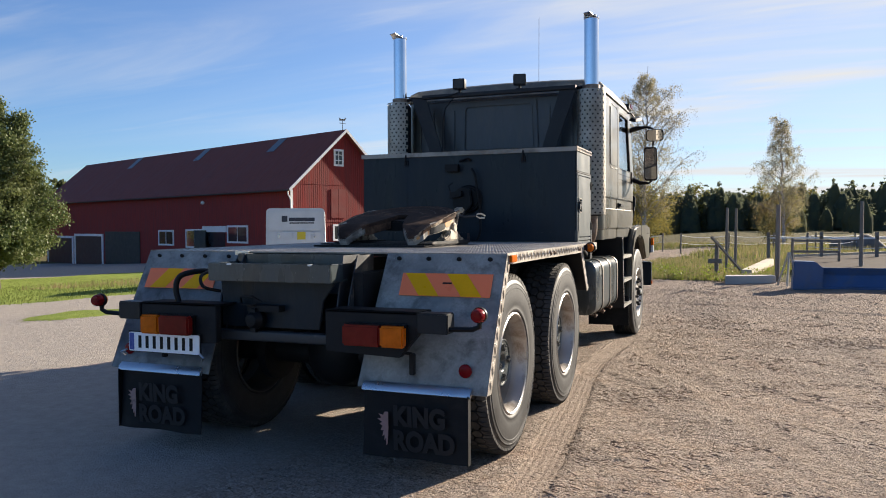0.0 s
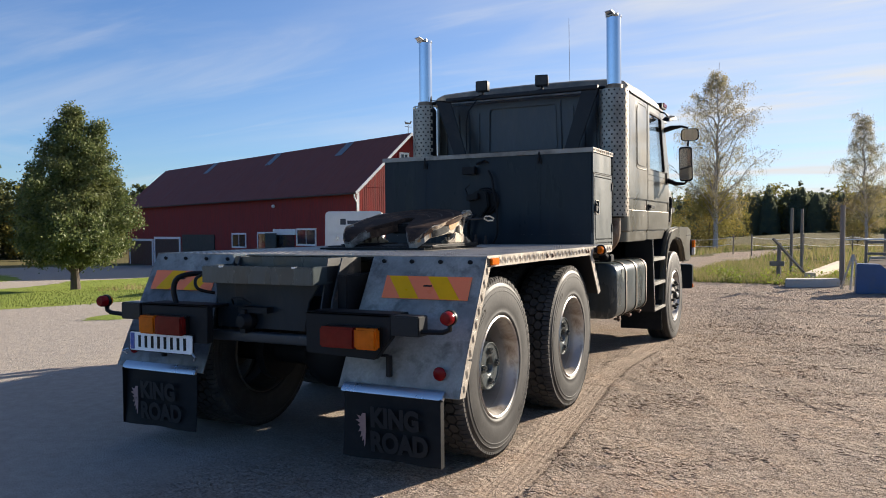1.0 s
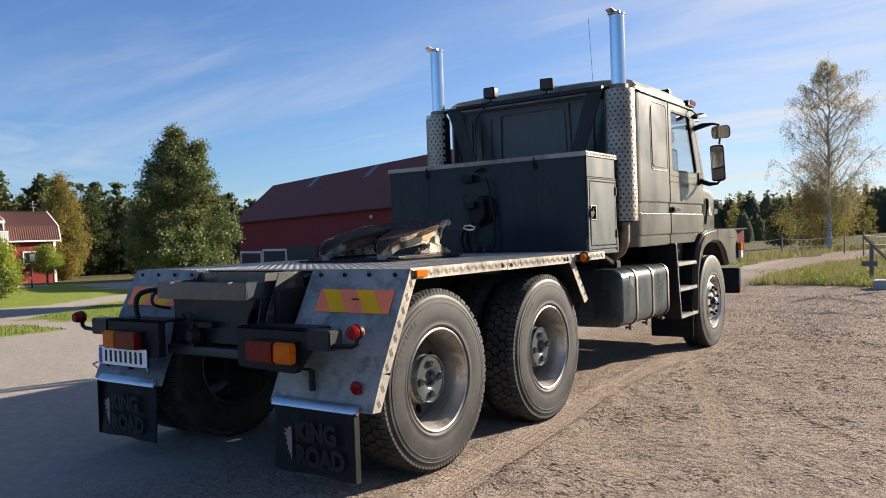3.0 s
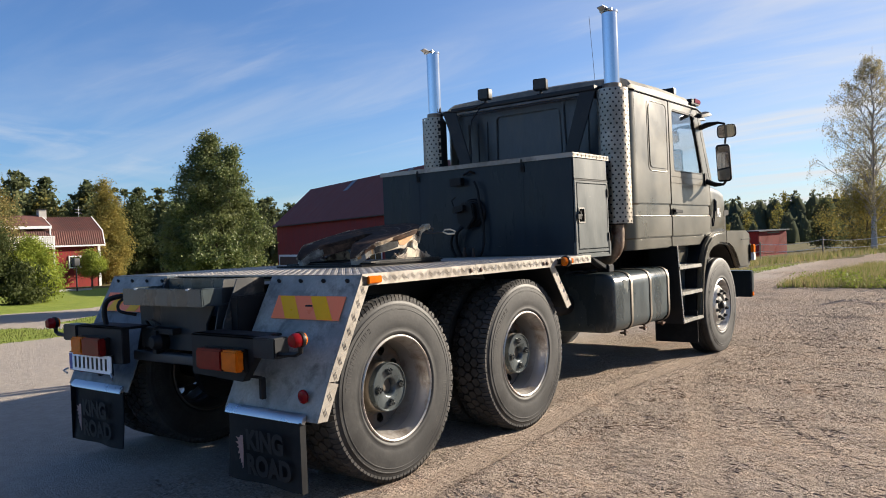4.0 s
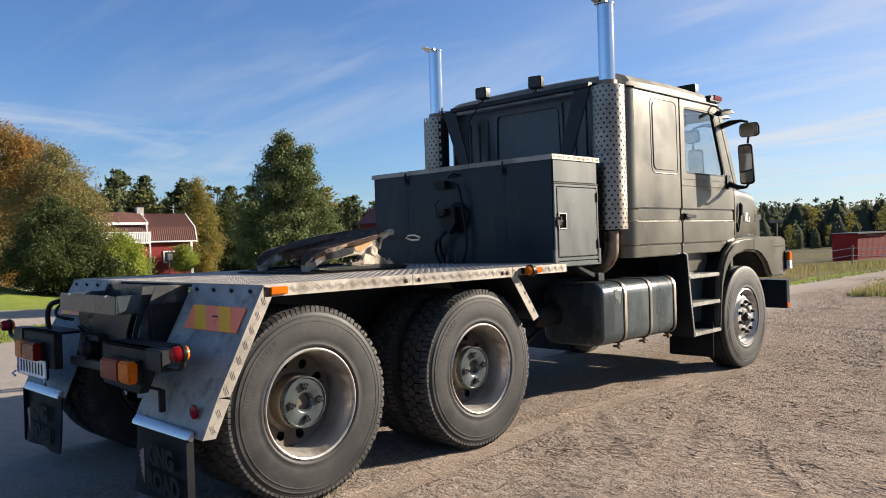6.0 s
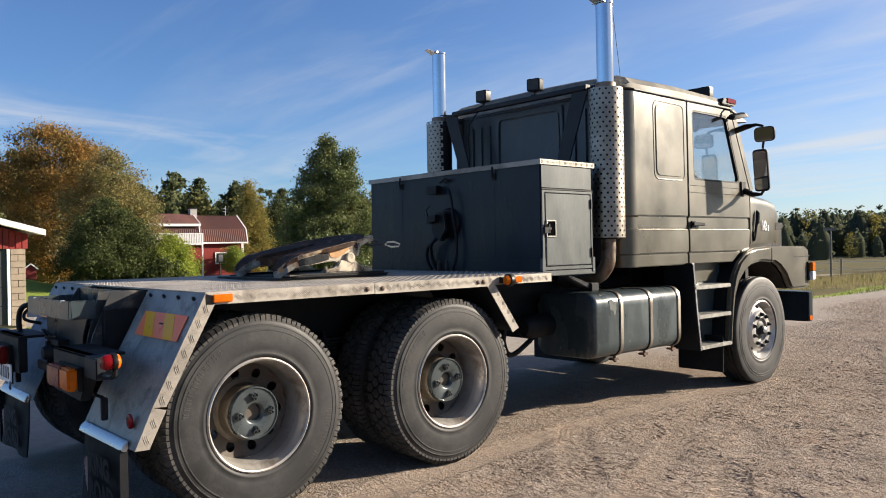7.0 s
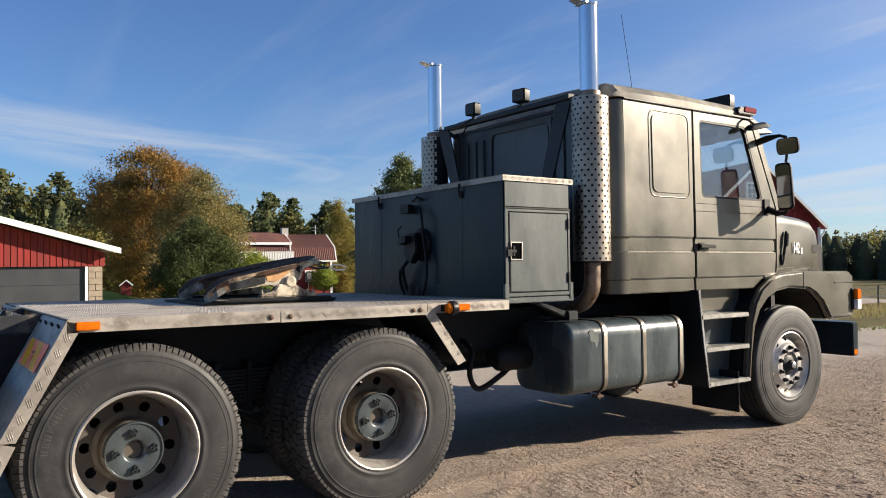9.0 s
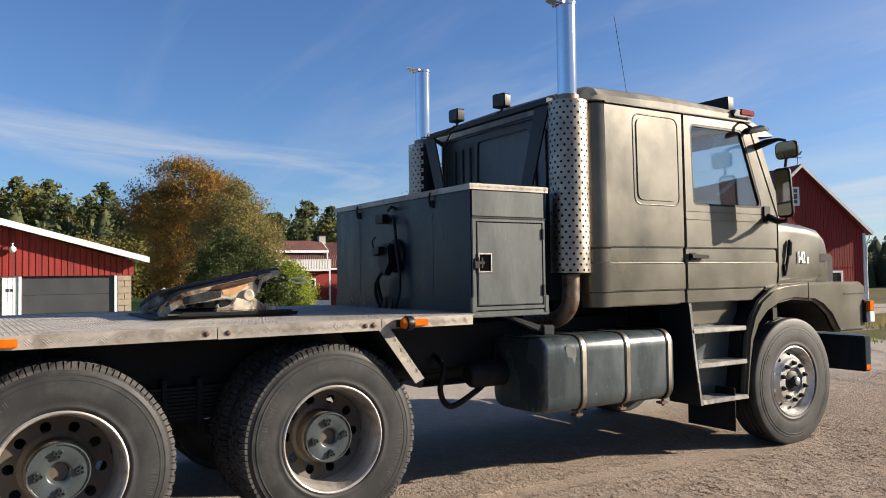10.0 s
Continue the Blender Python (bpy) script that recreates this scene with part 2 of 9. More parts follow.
def glass_of(name, tint, rough=0.0, mix=0.10):
    """Thin window glass: mostly clear, with the gloss of its surface."""
    m, nt, b = shader(name)
    tr = nt.nodes.new("ShaderNodeBsdfTransparent")
    tr.inputs[0].default_value = (*tint, 1)
    gl = nt.nodes.new("ShaderNodeBsdfGlossy")
    gl.inputs["Roughness"].default_value = 0.02
    lw = put_node(nt, "ShaderNodeLayerWeight", Blend=0.5)
    pw = nt.nodes.new("ShaderNodeMath")
    pw.operation = "POWER"
    pw.inputs[1].default_value = 4.0
    nt.links.new(lw.outputs["Facing"], pw.inputs[0])
    mx = nt.nodes.new("ShaderNodeMixShader")
    nt.links.new(span(nt, pw.outputs[0], 0.0, 1.0, 0.13, 0.8), mx.inputs[0])
    nt.links.new(tr.outputs[0], mx.inputs[1])
    nt.links.new(gl.outputs[0], mx.inputs[2])
    nt.links.new(mx.outputs[0], nt.nodes["Material Output"].inputs["Surface"])
    return m


cab_glass = glass_of("cab_glass", (0.93, 0.95, 0.95))
house_glass = surface("house_glass", (0.03, 0.035, 0.04), 0.06, 0.0, 0.1, 2, 20, 0.0, rvar=0.03)
mirror_glass = surface("mirror_glass", (0.82, 0.84, 0.86), 0.02, 1.0, 0.01, 2, 20, 0.0, rvar=0.005)


# ---- shapes ----
def bend(pts, n=6):
    """A smooth curve through the points."""
    p_ = [Vector(pts[0])] + [Vector(q) for q in pts] + [Vector(pts[-1])]
    out = []
    for i in range(1, len(p_) - 2):
        for k in range(n):
            t = k / n
            a, b, c, d = p_[i - 1], p_[i], p_[i + 1], p_[i + 2]
            out.append(tuple(0.5 * (2 * b + (c - a) * t + (2 * a - 5 * b + 4 * c - d) * t * t + (3 * b - a - 3 * c + d) * t ** 3)))
    return out + [tuple(p_[-2])]


class Shape:
    """Vertices and faces of one part, in metres."""

    def __init__(self):
        self.v, self.f = [], []

    def add(self, verts, faces):
        k = len(self.v)
        self.v += [tuple(p) for p in verts]
        self.f += [tuple(i + k for i in f) for f in faces]
        return self

    def box(self, x0, x1, y0, y1, z0, z1):
        return self.add([(x0, y0, z0), (x1, y0, z0), (x1, y1, z0), (x0, y1, z0), (x0, y0, z1), (x1, y0, z1), (x1, y1, z1), (x0, y1, z1)],
                        [(3, 2, 1, 0), (4, 5, 6, 7), (0, 1, 5, 4), (1, 2, 6, 5), (2, 3, 7, 6), (3, 0, 4, 7)])

    def prism(self, poly, axis, a0, a1):
        """A flat outline drawn out along an axis: 'x' takes (y, z), 'y' takes (x, z), 'z' takes (x, y)."""
        def at(p, a):
            return (a, p[0], p[1]) if axis == "x" else (p[0], a, p[1]) if axis == "y" else (p[0], p[1], a)
        n = len(poly)
        return self.add([at(p, a0) for p in poly] + [at(p, a1) for p in poly],
                        [tuple(range(n - 1, -1, -1)), tuple(range(n, 2 * n))] + [(i, (i + 1) % n, n + (i + 1) % n, n + i) for i in range(n)])

    def lathe(self, profile, axis="x", centre=(0, 0, 0), seg=48, turn=(0.0, 360.0), closed=False):
        """A profile of (radius, distance along the axis) turned round the axis."""
        full = abs(turn[1] - turn[0]) >= 359.9
        m = seg if full else seg + 1
        verts = []
        for r, h in profile:
            for i in range(m):
                a = radians(turn[0] + (turn[1] - turn[0]) * i / seg)
                c, s = r * math.cos(a), r * math.sin(a)
                p = (h, c, s) if axis == "x" else (s, h, c) if axis == "y" else (c, s, h)
                verts.append((p[0] + centre[0], p[1] + centre[1], p[2] + centre[2]))
        faces, k = [], len(profile)
        for j in range(k if closed else k - 1):
            for i in range(seg):
                a, b = i, (i + 1) % m if full else i + 1
                faces.append((j * m + a, j * m + b, (j + 1) % k * m + b, (j + 1) % k * m + a))
        if full and not closed:
            if profile[0][0] > 1e-5:
                faces.append(tuple(range(m - 1, -1, -1)))
            if profile[-1][0] > 1e-5:
                faces.append(tuple((k - 1) * m + i for i in range(m)))
        return self.add(verts, faces)

    def tube(self, path, r, seg=8, closed=False):
        pts = [Vector(p) for p in path]
        n, rs = len(pts), r if isinstance(r, (list, tuple)) else [r] * len(path)
        verts, up = [], None
        for i, p in enumerate(pts):
            d = (pts[min(i + 1, n - 1)] - pts[max(i - 1, 0)]).normalized() if not closed else (pts[(i + 1) % n] - pts[i - 1]).normalized()
            if up is None:
                up = Vector((0, 0, 1)) if abs(d.z) < 0.9 else Vector((1, 0, 0))
            side = d.cross(up).normalized()
            up = side.cross(d).normalized()
            for j in range(seg):
                a = 2 * math.pi * j / seg
                verts.append(p + float(rs[i]) * (math.cos(a) * side + math.sin(a) * up))
        faces = [(i * seg + j, i * seg + (j + 1) % seg, (i + 1) % n * seg + (j + 1) % seg, (i + 1) % n * seg + j) for i in range(n if closed else n - 1) for j in range(seg)]
        if not closed:
            faces += [tuple(range(seg - 1, -1, -1)), tuple((n - 1) * seg + j for j in range(seg))]
        return self.add(verts, faces)

    def window_plate(self, outer, inner, r, axis, a0, a1, arc=5):
        """A four-sided plate with a round-cornered hole, drawn out along the axis."""
        def at(p, a):
            return (a, p[0], p[1]) if axis == "x" else (p[0], a, p[1]) if axis == "y" else (p[0], p[1], a)
        arcs = rounded(inner, r, arc)
        k, m = len(self.v), arc + 1
        for a in (a0, a1):
            self.v += [at(p, a) for p in outer] + [at(p, a) for p in arcs]
        n = 4 + 4 * m
        for s in (0, 1):
            o = k + s * n
            for i in range(4):
                for j in range(arc):
                    t = (o + i, o + 4 + i * m + j, o + 4 + i * m + j + 1)
                    self.f.append(t if s else t[::-1])
                q = (o + i, o + 4 + i * m + arc, o + 4 + (i + 1) % 4 * m, o + (i + 1) % 4)
                self.f.append(q if s else q[::-1])
        for i in range(4):
            self.f.append((k + i, k + (i + 1) % 4, k + n + (i + 1) % 4, k + n + i))
        for i in range(4 * m):
            j = (i + 1) % (4 * m)
            self.f.append((k + 4 + j, k + 4 + i, k + n + 4 + i, k + n + 4 + j))
        return self

    def loft(self, loops):
        n = len(loops[0])
        k = len(loops)
        return self.add([p for l in loops for p in l], [(j * n + i, j * n + (i + 1) % n, (j + 1) * n + (i + 1) % n, (j + 1) * n + i) for j in range(k - 1) for i in range(n)]
                        + [tuple(range(n - 1, -1, -1)), tuple((k - 1) * n + i for i in range(n))])

    def ball(self, c, r, seg=12, rings=8, squash=(1, 1, 1)):
        verts = [(c[0] + squash[0] * r * math.sin(math.pi * j / rings) * math.cos(2 * math.pi * i / seg), c[1] + squash[1] * r * math.sin(math.pi * j / rings) * math.sin(2 * math.pi * i / seg),
                  c[2] + squash[2] * r * math.cos(math.pi * j / rings)) for j in range(rings + 1) for i in range(seg)]
        return self.add(verts, [(j * seg + i, (j + 1) * seg + i, (j + 1) * seg + (i + 1) % seg, j * seg + (i + 1) % seg) for j in range(rings) for i in range(seg)])

    def moved(self, m):
        self.v = [tuple(m @ Vector(p)) for p in self.v]
        return self

    def flipped(self):
        s = Shape()
        return s.add([(-x, y, z) for x, y, z in self.v], [f[::-1] for f in self.f])


def rounded(poly, r, arc=5):
    """An outline with its corners rounded off: arc + 1 points a corner."""
    out, n = [], len(poly)
    for i in range(n):
        p, a, b = (Vector(poly[(i + d) % n]) for d in (0, -1, 1))
        u, w = (a - p).normalized(), (b - p).normalized()
        half = math.acos(max(-1, min(1, u.dot(w)))) / 2
        d = min(r / max(math.tan(half), 1e-3), (a - p).length * 0.49, (b - p).length * 0.49)
        s, e = p + u * d, p + w * d
        for j in range(arc + 1):
            t = j / arc
            out.append(tuple(s * (1 - t) ** 2 + p * 2 * t * (1 - t) + e * t * t))
    return out


def rect(x0, x1, y0, y1):
    return [(x0, y0), (x1, y0), (x1, y1), (x0, y1)]


def mesh_of(name, shape, material, bevel=0.0, sharp=35, smooth=True):
    me = bpy.data.meshes.new(name)
    me.from_pydata(shape.v, [], shape.f)
    bm = bmesh.new()
    bm.from_mesh(me)
    bmesh.ops.remove_doubles(bm, verts=bm.verts, dist=1e-5)
    bmesh.ops.recalc_face_normals(bm, faces=bm.faces)
    if bevel:
        edges = [e for e in bm.edges if len(e.link_faces) == 2 and e.calc_face_angle(0) > radians(40)]
        bmesh.ops.bevel(bm, geom=edges, offset=bevel, segments=2, affect="EDGES", clamp_overlap=True)
    bm.to_mesh(me)
    bm.free()
    me.materials.append(material)
    if smooth:
        me.shade_smooth()
        me.set_sharp_from_angle(angle=radians(sharp))
    return me


def part(name, shape, material, parent=None, label="", bevel=0.0, at=None, sharp=35, smooth=True):
    """One mesh object under a thing or under a part."""
    ob = new(name, shape if isinstance(shape, bpy.types.Mesh) else mesh_of(name, shape, material, bevel, sharp, smooth))
    if parent is not None:
        ob.parent = parent
    if at is not None:
        ob.matrix_basis = at
    return tagged(ob, label)


def thing(name, label, category, at=None, group="", kind=""):
    ob = new(name)
    ob.empty_display_size = 0.2
    if at is not None:
        ob.matrix_basis = at
    return tagged(ob, label, category, group, kind)

# ---- the truck: origin on the ground under the rear axle, nose towards +y ----
truck = thing("truck", "dark grey bonneted six-wheel tractor truck parked on gravel", "truck")
DECK, HALF = 1.200, 1.245


def perforated(nu, nv, place, ru, rv, k=10, shift=0.5):
    """A sheet of nu x nv cells, each with a round hole; place(u, v) lays it into space; odd rows shift by half a cell."""
    s = Shape()
    for j in range(nv):
        for i in range(nu):
            u0 = i + (shift if j % 2 else 0.0)
            rim, hole = [], []
            for a in range(k):
                t = 2 * math.pi * (a + (0.0 if k == 8 else 0.5)) / k
                c, q = math.cos(t), math.sin(t)
                m = max(abs(c), abs(q))
                rim.append(place(u0 + 0.5 + 0.5 * c / m, j + 0.5 + 0.5 * q / m))
                hole.append(place(u0 + 0.5 + ru * c, j + 0.5 + rv * q))
            s.add(rim + hole, [(a, (a + 1) % k, k + (a + 1) % k, k + a) for a in range(k)])
    return s


def tread_bars(x0, x1, y0, y1, z, step=0.030, keep=None):
    """The raised bars of chequer plate on a level sheet, in turns one way and the other."""
    s, i = Shape(), 0
    x = x0 + step / 2
    while x < x1:
        y, j = y0 + step / 2, 0
        while y < y1:
            if keep is None or keep(x, y):
                a = radians(45 if (i + j) % 2 else -45)
                ux, uy = math.cos(a), math.sin(a)
                for off in (-0.0052, 0.0052):
                    cx, cy = x - uy * off, y + ux * off
                    s.add([(cx - ux * 0.0125, cy - uy * 0.0125, z), (cx + uy * 0.0027, cy - ux * 0.0027, z), (cx + ux * 0.0125, cy + uy * 0.0125, z), (cx - uy * 0.0027, cy + ux * 0.0027, z),
                           (cx - ux * 0.0055, cy - uy * 0.0055, z + 0.0022), (cx + ux * 0.0055, cy + uy * 0.0055, z + 0.0022)],
                          [(0, 1, 4), (1, 5, 4), (1, 2, 5), (2, 3, 5), (3, 4, 5), (3, 0, 4)])
            y, j = y + step, j + 1
        x, i = x + step, i + 1
    return s


def side_bars(y0, z0, y1, z1, width, x, step=0.040):
    """Slanting raised bars on an upright lip of chequer plate in the plane x, from (y0, z0) to (y1, z1)."""
    s = Shape()
    d = Vector((y1 - y0, z1 - z0))
    n = int(d.length / step)
    d.normalize()
    q = Vector((-d.y, d.x))
    for k in range(n):
        c = Vector((y0, z0)) + d * step * (k + 0.5) + q * width / 2
        w = (d + q).normalized() if k % 2 else (d - q).normalized()
        e = Vector((-w.y, w.x))
        for off in (-0.009, 0.0, 0.009):
            m = c + e * off
            L, B = min(0.027, abs(width) * 0.48), 0.0017
            sx = 1 if x > 0 else -1
            s.add([(x, *(m - w * L)), (x, *(m + e * B)), (x, *(m + w * L)), (x, *(m - e * B)), (x + sx * 0.0022, *(m - w * L * 0.5)), (x + sx * 0.0022, *(m + w * L * 0.5))],
                  [(0, 1, 4), (1, 5, 4), (1, 2, 5), (2, 3, 5), (3, 4, 5), (3, 0, 4)])
    return s


# chassis
s = Shape()
for sx in (-1, 1):
    s.prism([(sx * 0.40, 0.785), (sx * 0.47, 0.785), (sx * 0.47, 1.09), (sx * 0.40, 1.09)], "y", -0.55, 6.35)
for y in (-0.35, 0.7, 2.2, 3.4, 4.6, 6.1):
    s.box(-0.42, 0.42, y - 0.05, y + 0.05, 0.78, 0.98)
part("chassis_frame", s, chassis_paint, truck, "black steel ladder frame", 0.006)
for y in (0.0, 1.40):
    a = Shape().lathe([(0.085, -0.98), (0.085, 0.98)], "x", (0, y, 0.53), 16)
    a.ball((0, y, 0.55), 0.24, 16, 10, (0.9, 0.75, 1)).lathe([(0.20, -0.50), (0.20, -0.44)], "x", (0, y, 0.53), 24).lathe([(0.20, 0.44), (0.20, 0.50)], "x", (0, y, 0.53), 24)
    part("axle", a, chassis_paint, truck, "greasy black driven axle")
part("front_axle", Shape().box(-0.9, 0.9, 5.58, 5.78, 0.42, 0.56), chassis_paint, truck, "", 0.01)
for sx in (-1, 1):
    sp = Shape()
    for k in range(9):
        L = 0.95 - 0.08 * k
        sp.box(sx * 0.52 - 0.045, sx * 0.52 + 0.045, 0.70 - L, 0.70 + L, 0.62 + 0.022 * k, 0.638 + 0.022 * k)
    part("leaf_spring", sp, chassis_paint, truck, "", 0.002)
    for y in (0.60, 0.80):
        part("spring_clamp", Shape().box(sx * 0.52 - 0.06, sx * 0.52 + 0.06, y - 0.015, y + 0.015, 0.56, 0.86), chassis_paint, truck, "", 0.003)
part("engine_block", Shape().box(-0.5, 0.5, 4.4, 6.3, 0.62, 1.3), chassis_paint, truck, "", 0.04)
part("gearbox", Shape().prism(rounded(rect(-0.28, 0.28, 0.55, 1.05), 0.12), "y", 3.3, 4.5), chassis_paint, truck)
shaft = Shape().tube([(0, 1.6, 0.6), (0, 3.4, 0.8)], 0.06, 12)
part("prop_shaft", shaft, chassis_paint, truck)

# wheels
TYRE_R = 0.533


def tyre_shape(r, w, blocks):
    h = w / 2
    body = r - 0.025 if blocks else r
    prof = [(0.290, 0.78), (0.302, 0.87), (0.308, 0.93), (0.315, 0.955), (0.319, 0.972), (0.328, 0.972), (0.332, 0.960), (0.352, 0.985), (0.375, 0.998), (0.40, 1.0), (0.425, 0.996), (0.446, 0.985), (0.4475, 0.995), (0.4530, 0.992), (0.4545, 0.974), (0.470, 0.962), (0.4715, 0.972), (0.4760, 0.968), (0.4775, 0.950), (body - 0.022, 0.925), (body - 0.010, 0.895), (body - 0.002, 0.85)]
    prof = [(a, -h * b) for a, b in prof]
    if blocks:
        mid = [(body, -h * 0.80), (body, h * 0.80)]
    else:
        mid = [(body, -h * 0.80)]
        for g in (-0.5, -0.18, 0.18, 0.5):
            mid += [(body, h * (g - 0.055)), (body - 0.012, h * (g - 0.04)), (body - 0.012, h * (g + 0.04)), (body, h * (g + 0.055))]
        mid += [(body, h * 0.80)]
    prof = prof + mid + [(a, -b) for a, b in reversed(prof)]
    s = Shape().lathe(prof, "x", (0, 0, 0), 96)
    s.f = [f for f in s.f if len(f) <= 4]
    lugs = Shape()
    if blocks:
        # staggered rows of six-sided blocks; the shoulder blocks are split by a slot and reach over the edge
        n, da = 50, 2 * math.pi / 50
        hexagon = [(-0.5, -0.122, 0.0), (0.0, -0.245, 0.0), (0.5, -0.122, 0.0), (0.5, 0.122, 0.0), (0.0, 0.245, 0.0), (-0.5, 0.122, 0.0)]
        half = [(-0.5, -0.122, 0.0), (0.0, -0.245, 0.0), (0.0, 0.115, 0.0), (0.0, 0.160, 0.005), (0.0, 0.190, 0.022), (-0.5, 0.190, 0.022), (-0.5, 0.160, 0.005), (-0.5, 0.115, 0.0)]
        for row in range(5):
            hc = (row - 2) * h * 0.368
            sg = 1 if row > 2 else -1
            kinds = [half, [(-pa, ph, dr) for pa, ph, dr in half]] if abs(row - 2) == 2 else [hexagon]
            for i in range(n):
                a0 = da * (i + (0.5 if row % 2 else 0.0))
                for kind_ in kinds:
                    m = len(kind_)
                    ma = sum(q[0] for q in kind_) / m
                    mh = sum(q[1] for q in kind_) / m if len(kinds) == 1 else 0.0
                    base, top = [], []
                    for pa, ph, dr in kind_:
                        for ring, rr, ka, kh in ((base, body - 0.006 - dr, 0.88, 0.90), (top, r - dr, 0.80, 0.83)):
                            a = a0 + (ma + (pa - ma) * ka) * da
                            ring.append((hc + sg * h * (mh + (ph - mh) * kh), rr * math.cos(a), rr * math.sin(a)))
                    lugs.add(base + top, [tuple(range(m, 2 * m))] + [(k, (k + 1) % m, m + (k + 1) % m, m + k) for k in range(m)])
    # raised bars of the lettering ring
    for side in (-1, 1):
        for a0, n in ((-0.45, 10), (2.55, 11)):
            for k in range(n):
                a, rr = a0 + k * 0.085, 0.418
                da = 0.022 + 0.010 * ((k * 7) % 3) / 2
                x = side * (h * 0.999 + 0.0008)
                for ofs in (-0.6, 0.6):
                    ring = [(x - (0.003 * side if e else 0), (rr + dr) * math.cos(a + dd), (rr + dr) * math.sin(a + dd)) for e in (0, 1) for dr, dd in ((-0.016, da * (ofs - 0.22)), (-0.016, da * (ofs + 0.22)), (0.016, da * (ofs + 0.22)), (0.016, da * (ofs - 0.22)))]
                    lugs.add(ring, [(0, 1, 2, 3), (0, 4, 5, 1), (1, 5, 6, 2), (2, 6, 7, 3), (3, 7, 4, 0)])
    return s, lugs


carcass, lugs = tyre_shape(TYRE_R, 0.295, True)
tyre_block, tread_block = mesh_of("tyre", carcass, rubber, sharp=40), mesh_of("tread", lugs, tread_rubber, sharp=40)
carcass, lugs = tyre_shape(0.545, 0.29, False)
tyre_rib, tread_rib = mesh_of("tyre", carcass, rubber, sharp=40), mesh_of("tread", lugs, rubber, sharp=40)
rim_out = Shape().lathe([(0.302, 0.118), (0.304, 0.138), (0.296, 0.144), (0.288, 0.138), (0.284, 0.115), (0.277, 0.104), (0.269, 0.050)], "x", (0, 0, 0), 64)
barrel = Shape().lathe([(0.2695, 0.051), (0.266, 0.035), (0.262, 0.02), (0.258, -0.045), (0.268, -0.06), (0.272, -0.14), (0.30, -0.138)], "x", (0, 0, 0), 64)
barrel.f = [f for f in barrel.f if len(f) <= 4]
rim_out.f = [f for f in rim_out.f if len(f) <= 4]
barrel_mesh = mesh_of("rim_barrel", barrel, rim_mid)
# inner rims use the darker steel: their shade is put into the colour
shaded_barrel_mesh = mesh_of("rim_barrel", barrel, rim_dull)
shaded_rim_mesh = mesh_of("wheel", rim_out, rim_dull)
rim_mesh = mesh_of("wheel", rim_out, rim_steel)


def polar(r0, r1, n, h0, h1):
    def place(u, v):
        a = 2 * math.pi * u / n
        r = r0 + (r1 - r0) * v
        return (h0 + (h1 - h0) * v, r * math.cos(a), r * math.sin(a))
    return place


disc = perforated(10, 1, polar(0.148, 0.262, 10, -0.070, -0.046), 0.20, 0.25, 14)
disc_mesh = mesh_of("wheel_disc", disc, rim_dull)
hub = Shape().lathe([(0.142, -0.04), (0.141, 0.030), (0.141, 0.050), (0.138, 0.053), (0.134, 0.053), (0.131, 0.047), (0.060, 0.048), (0.052, 0.044), (0.044, 0.030), (0.040, 0.002), (0.0, 0.0)], "x", (0, 0, 0), 48)
for q in range(4):
    # cast pads under the nuts
    for dr, da in ((0.098, 0.0), (0.098, 0.20), (0.080, 0.10)):
        a = q * math.pi / 2 + 0.35 + da
        hub.lathe([(0.0165, 0.046), (0.0155, 0.051), (0.0, 0.0515)], "x", (0, dr * math.cos(a), dr * math.sin(a)), 12)
hub_mesh = mesh_of("hub", hub.moved(Matrix.Translation((0.022, 0, 0))), hub_paint)
drum_brown = surface("drum_brown", (0.105, 0.085, 0.062), 0.5, 0.15, 0.35, 9, 50, 0.15, (0.045, 0.036, 0.030), 0.8, 10, 0.5)
drum_mesh = mesh_of("brake_drum", Shape().lathe([(0.1475, -0.2), (0.185, -0.085), (0.182, -0.068), (0.162, -0.060), (0.151, -0.052), (0.149, 0.020), (0.146, 0.034), (0.1425, 0.038)], "x", (0, 0, 0), 40), drum_brown)
nut_black = surface("nut_black", (0.034, 0.040, 0.043), 0.35, 0.3, 0.3, 20, 60, 0.1)
nut_mesh = mesh_of("nut", Shape().lathe([(0.0112, -0.004), (0.0112, 0.012), (0.0098, 0.014), (0.0060, 0.014), (0.0055, 0.004), (0.0, 0.004)], "x", (0, 0, 0), 12), nut_black)
big_nut_mesh = mesh_of("nut", Shape().lathe([(0.023, 0.0), (0.023, 0.01), (0.018, 0.012), (0.018, 0.030), (0.010, 0.032), (0.010, 0.040), (0.0, 0.041)], "x", (0, 0, 0), 6), chassis_paint)


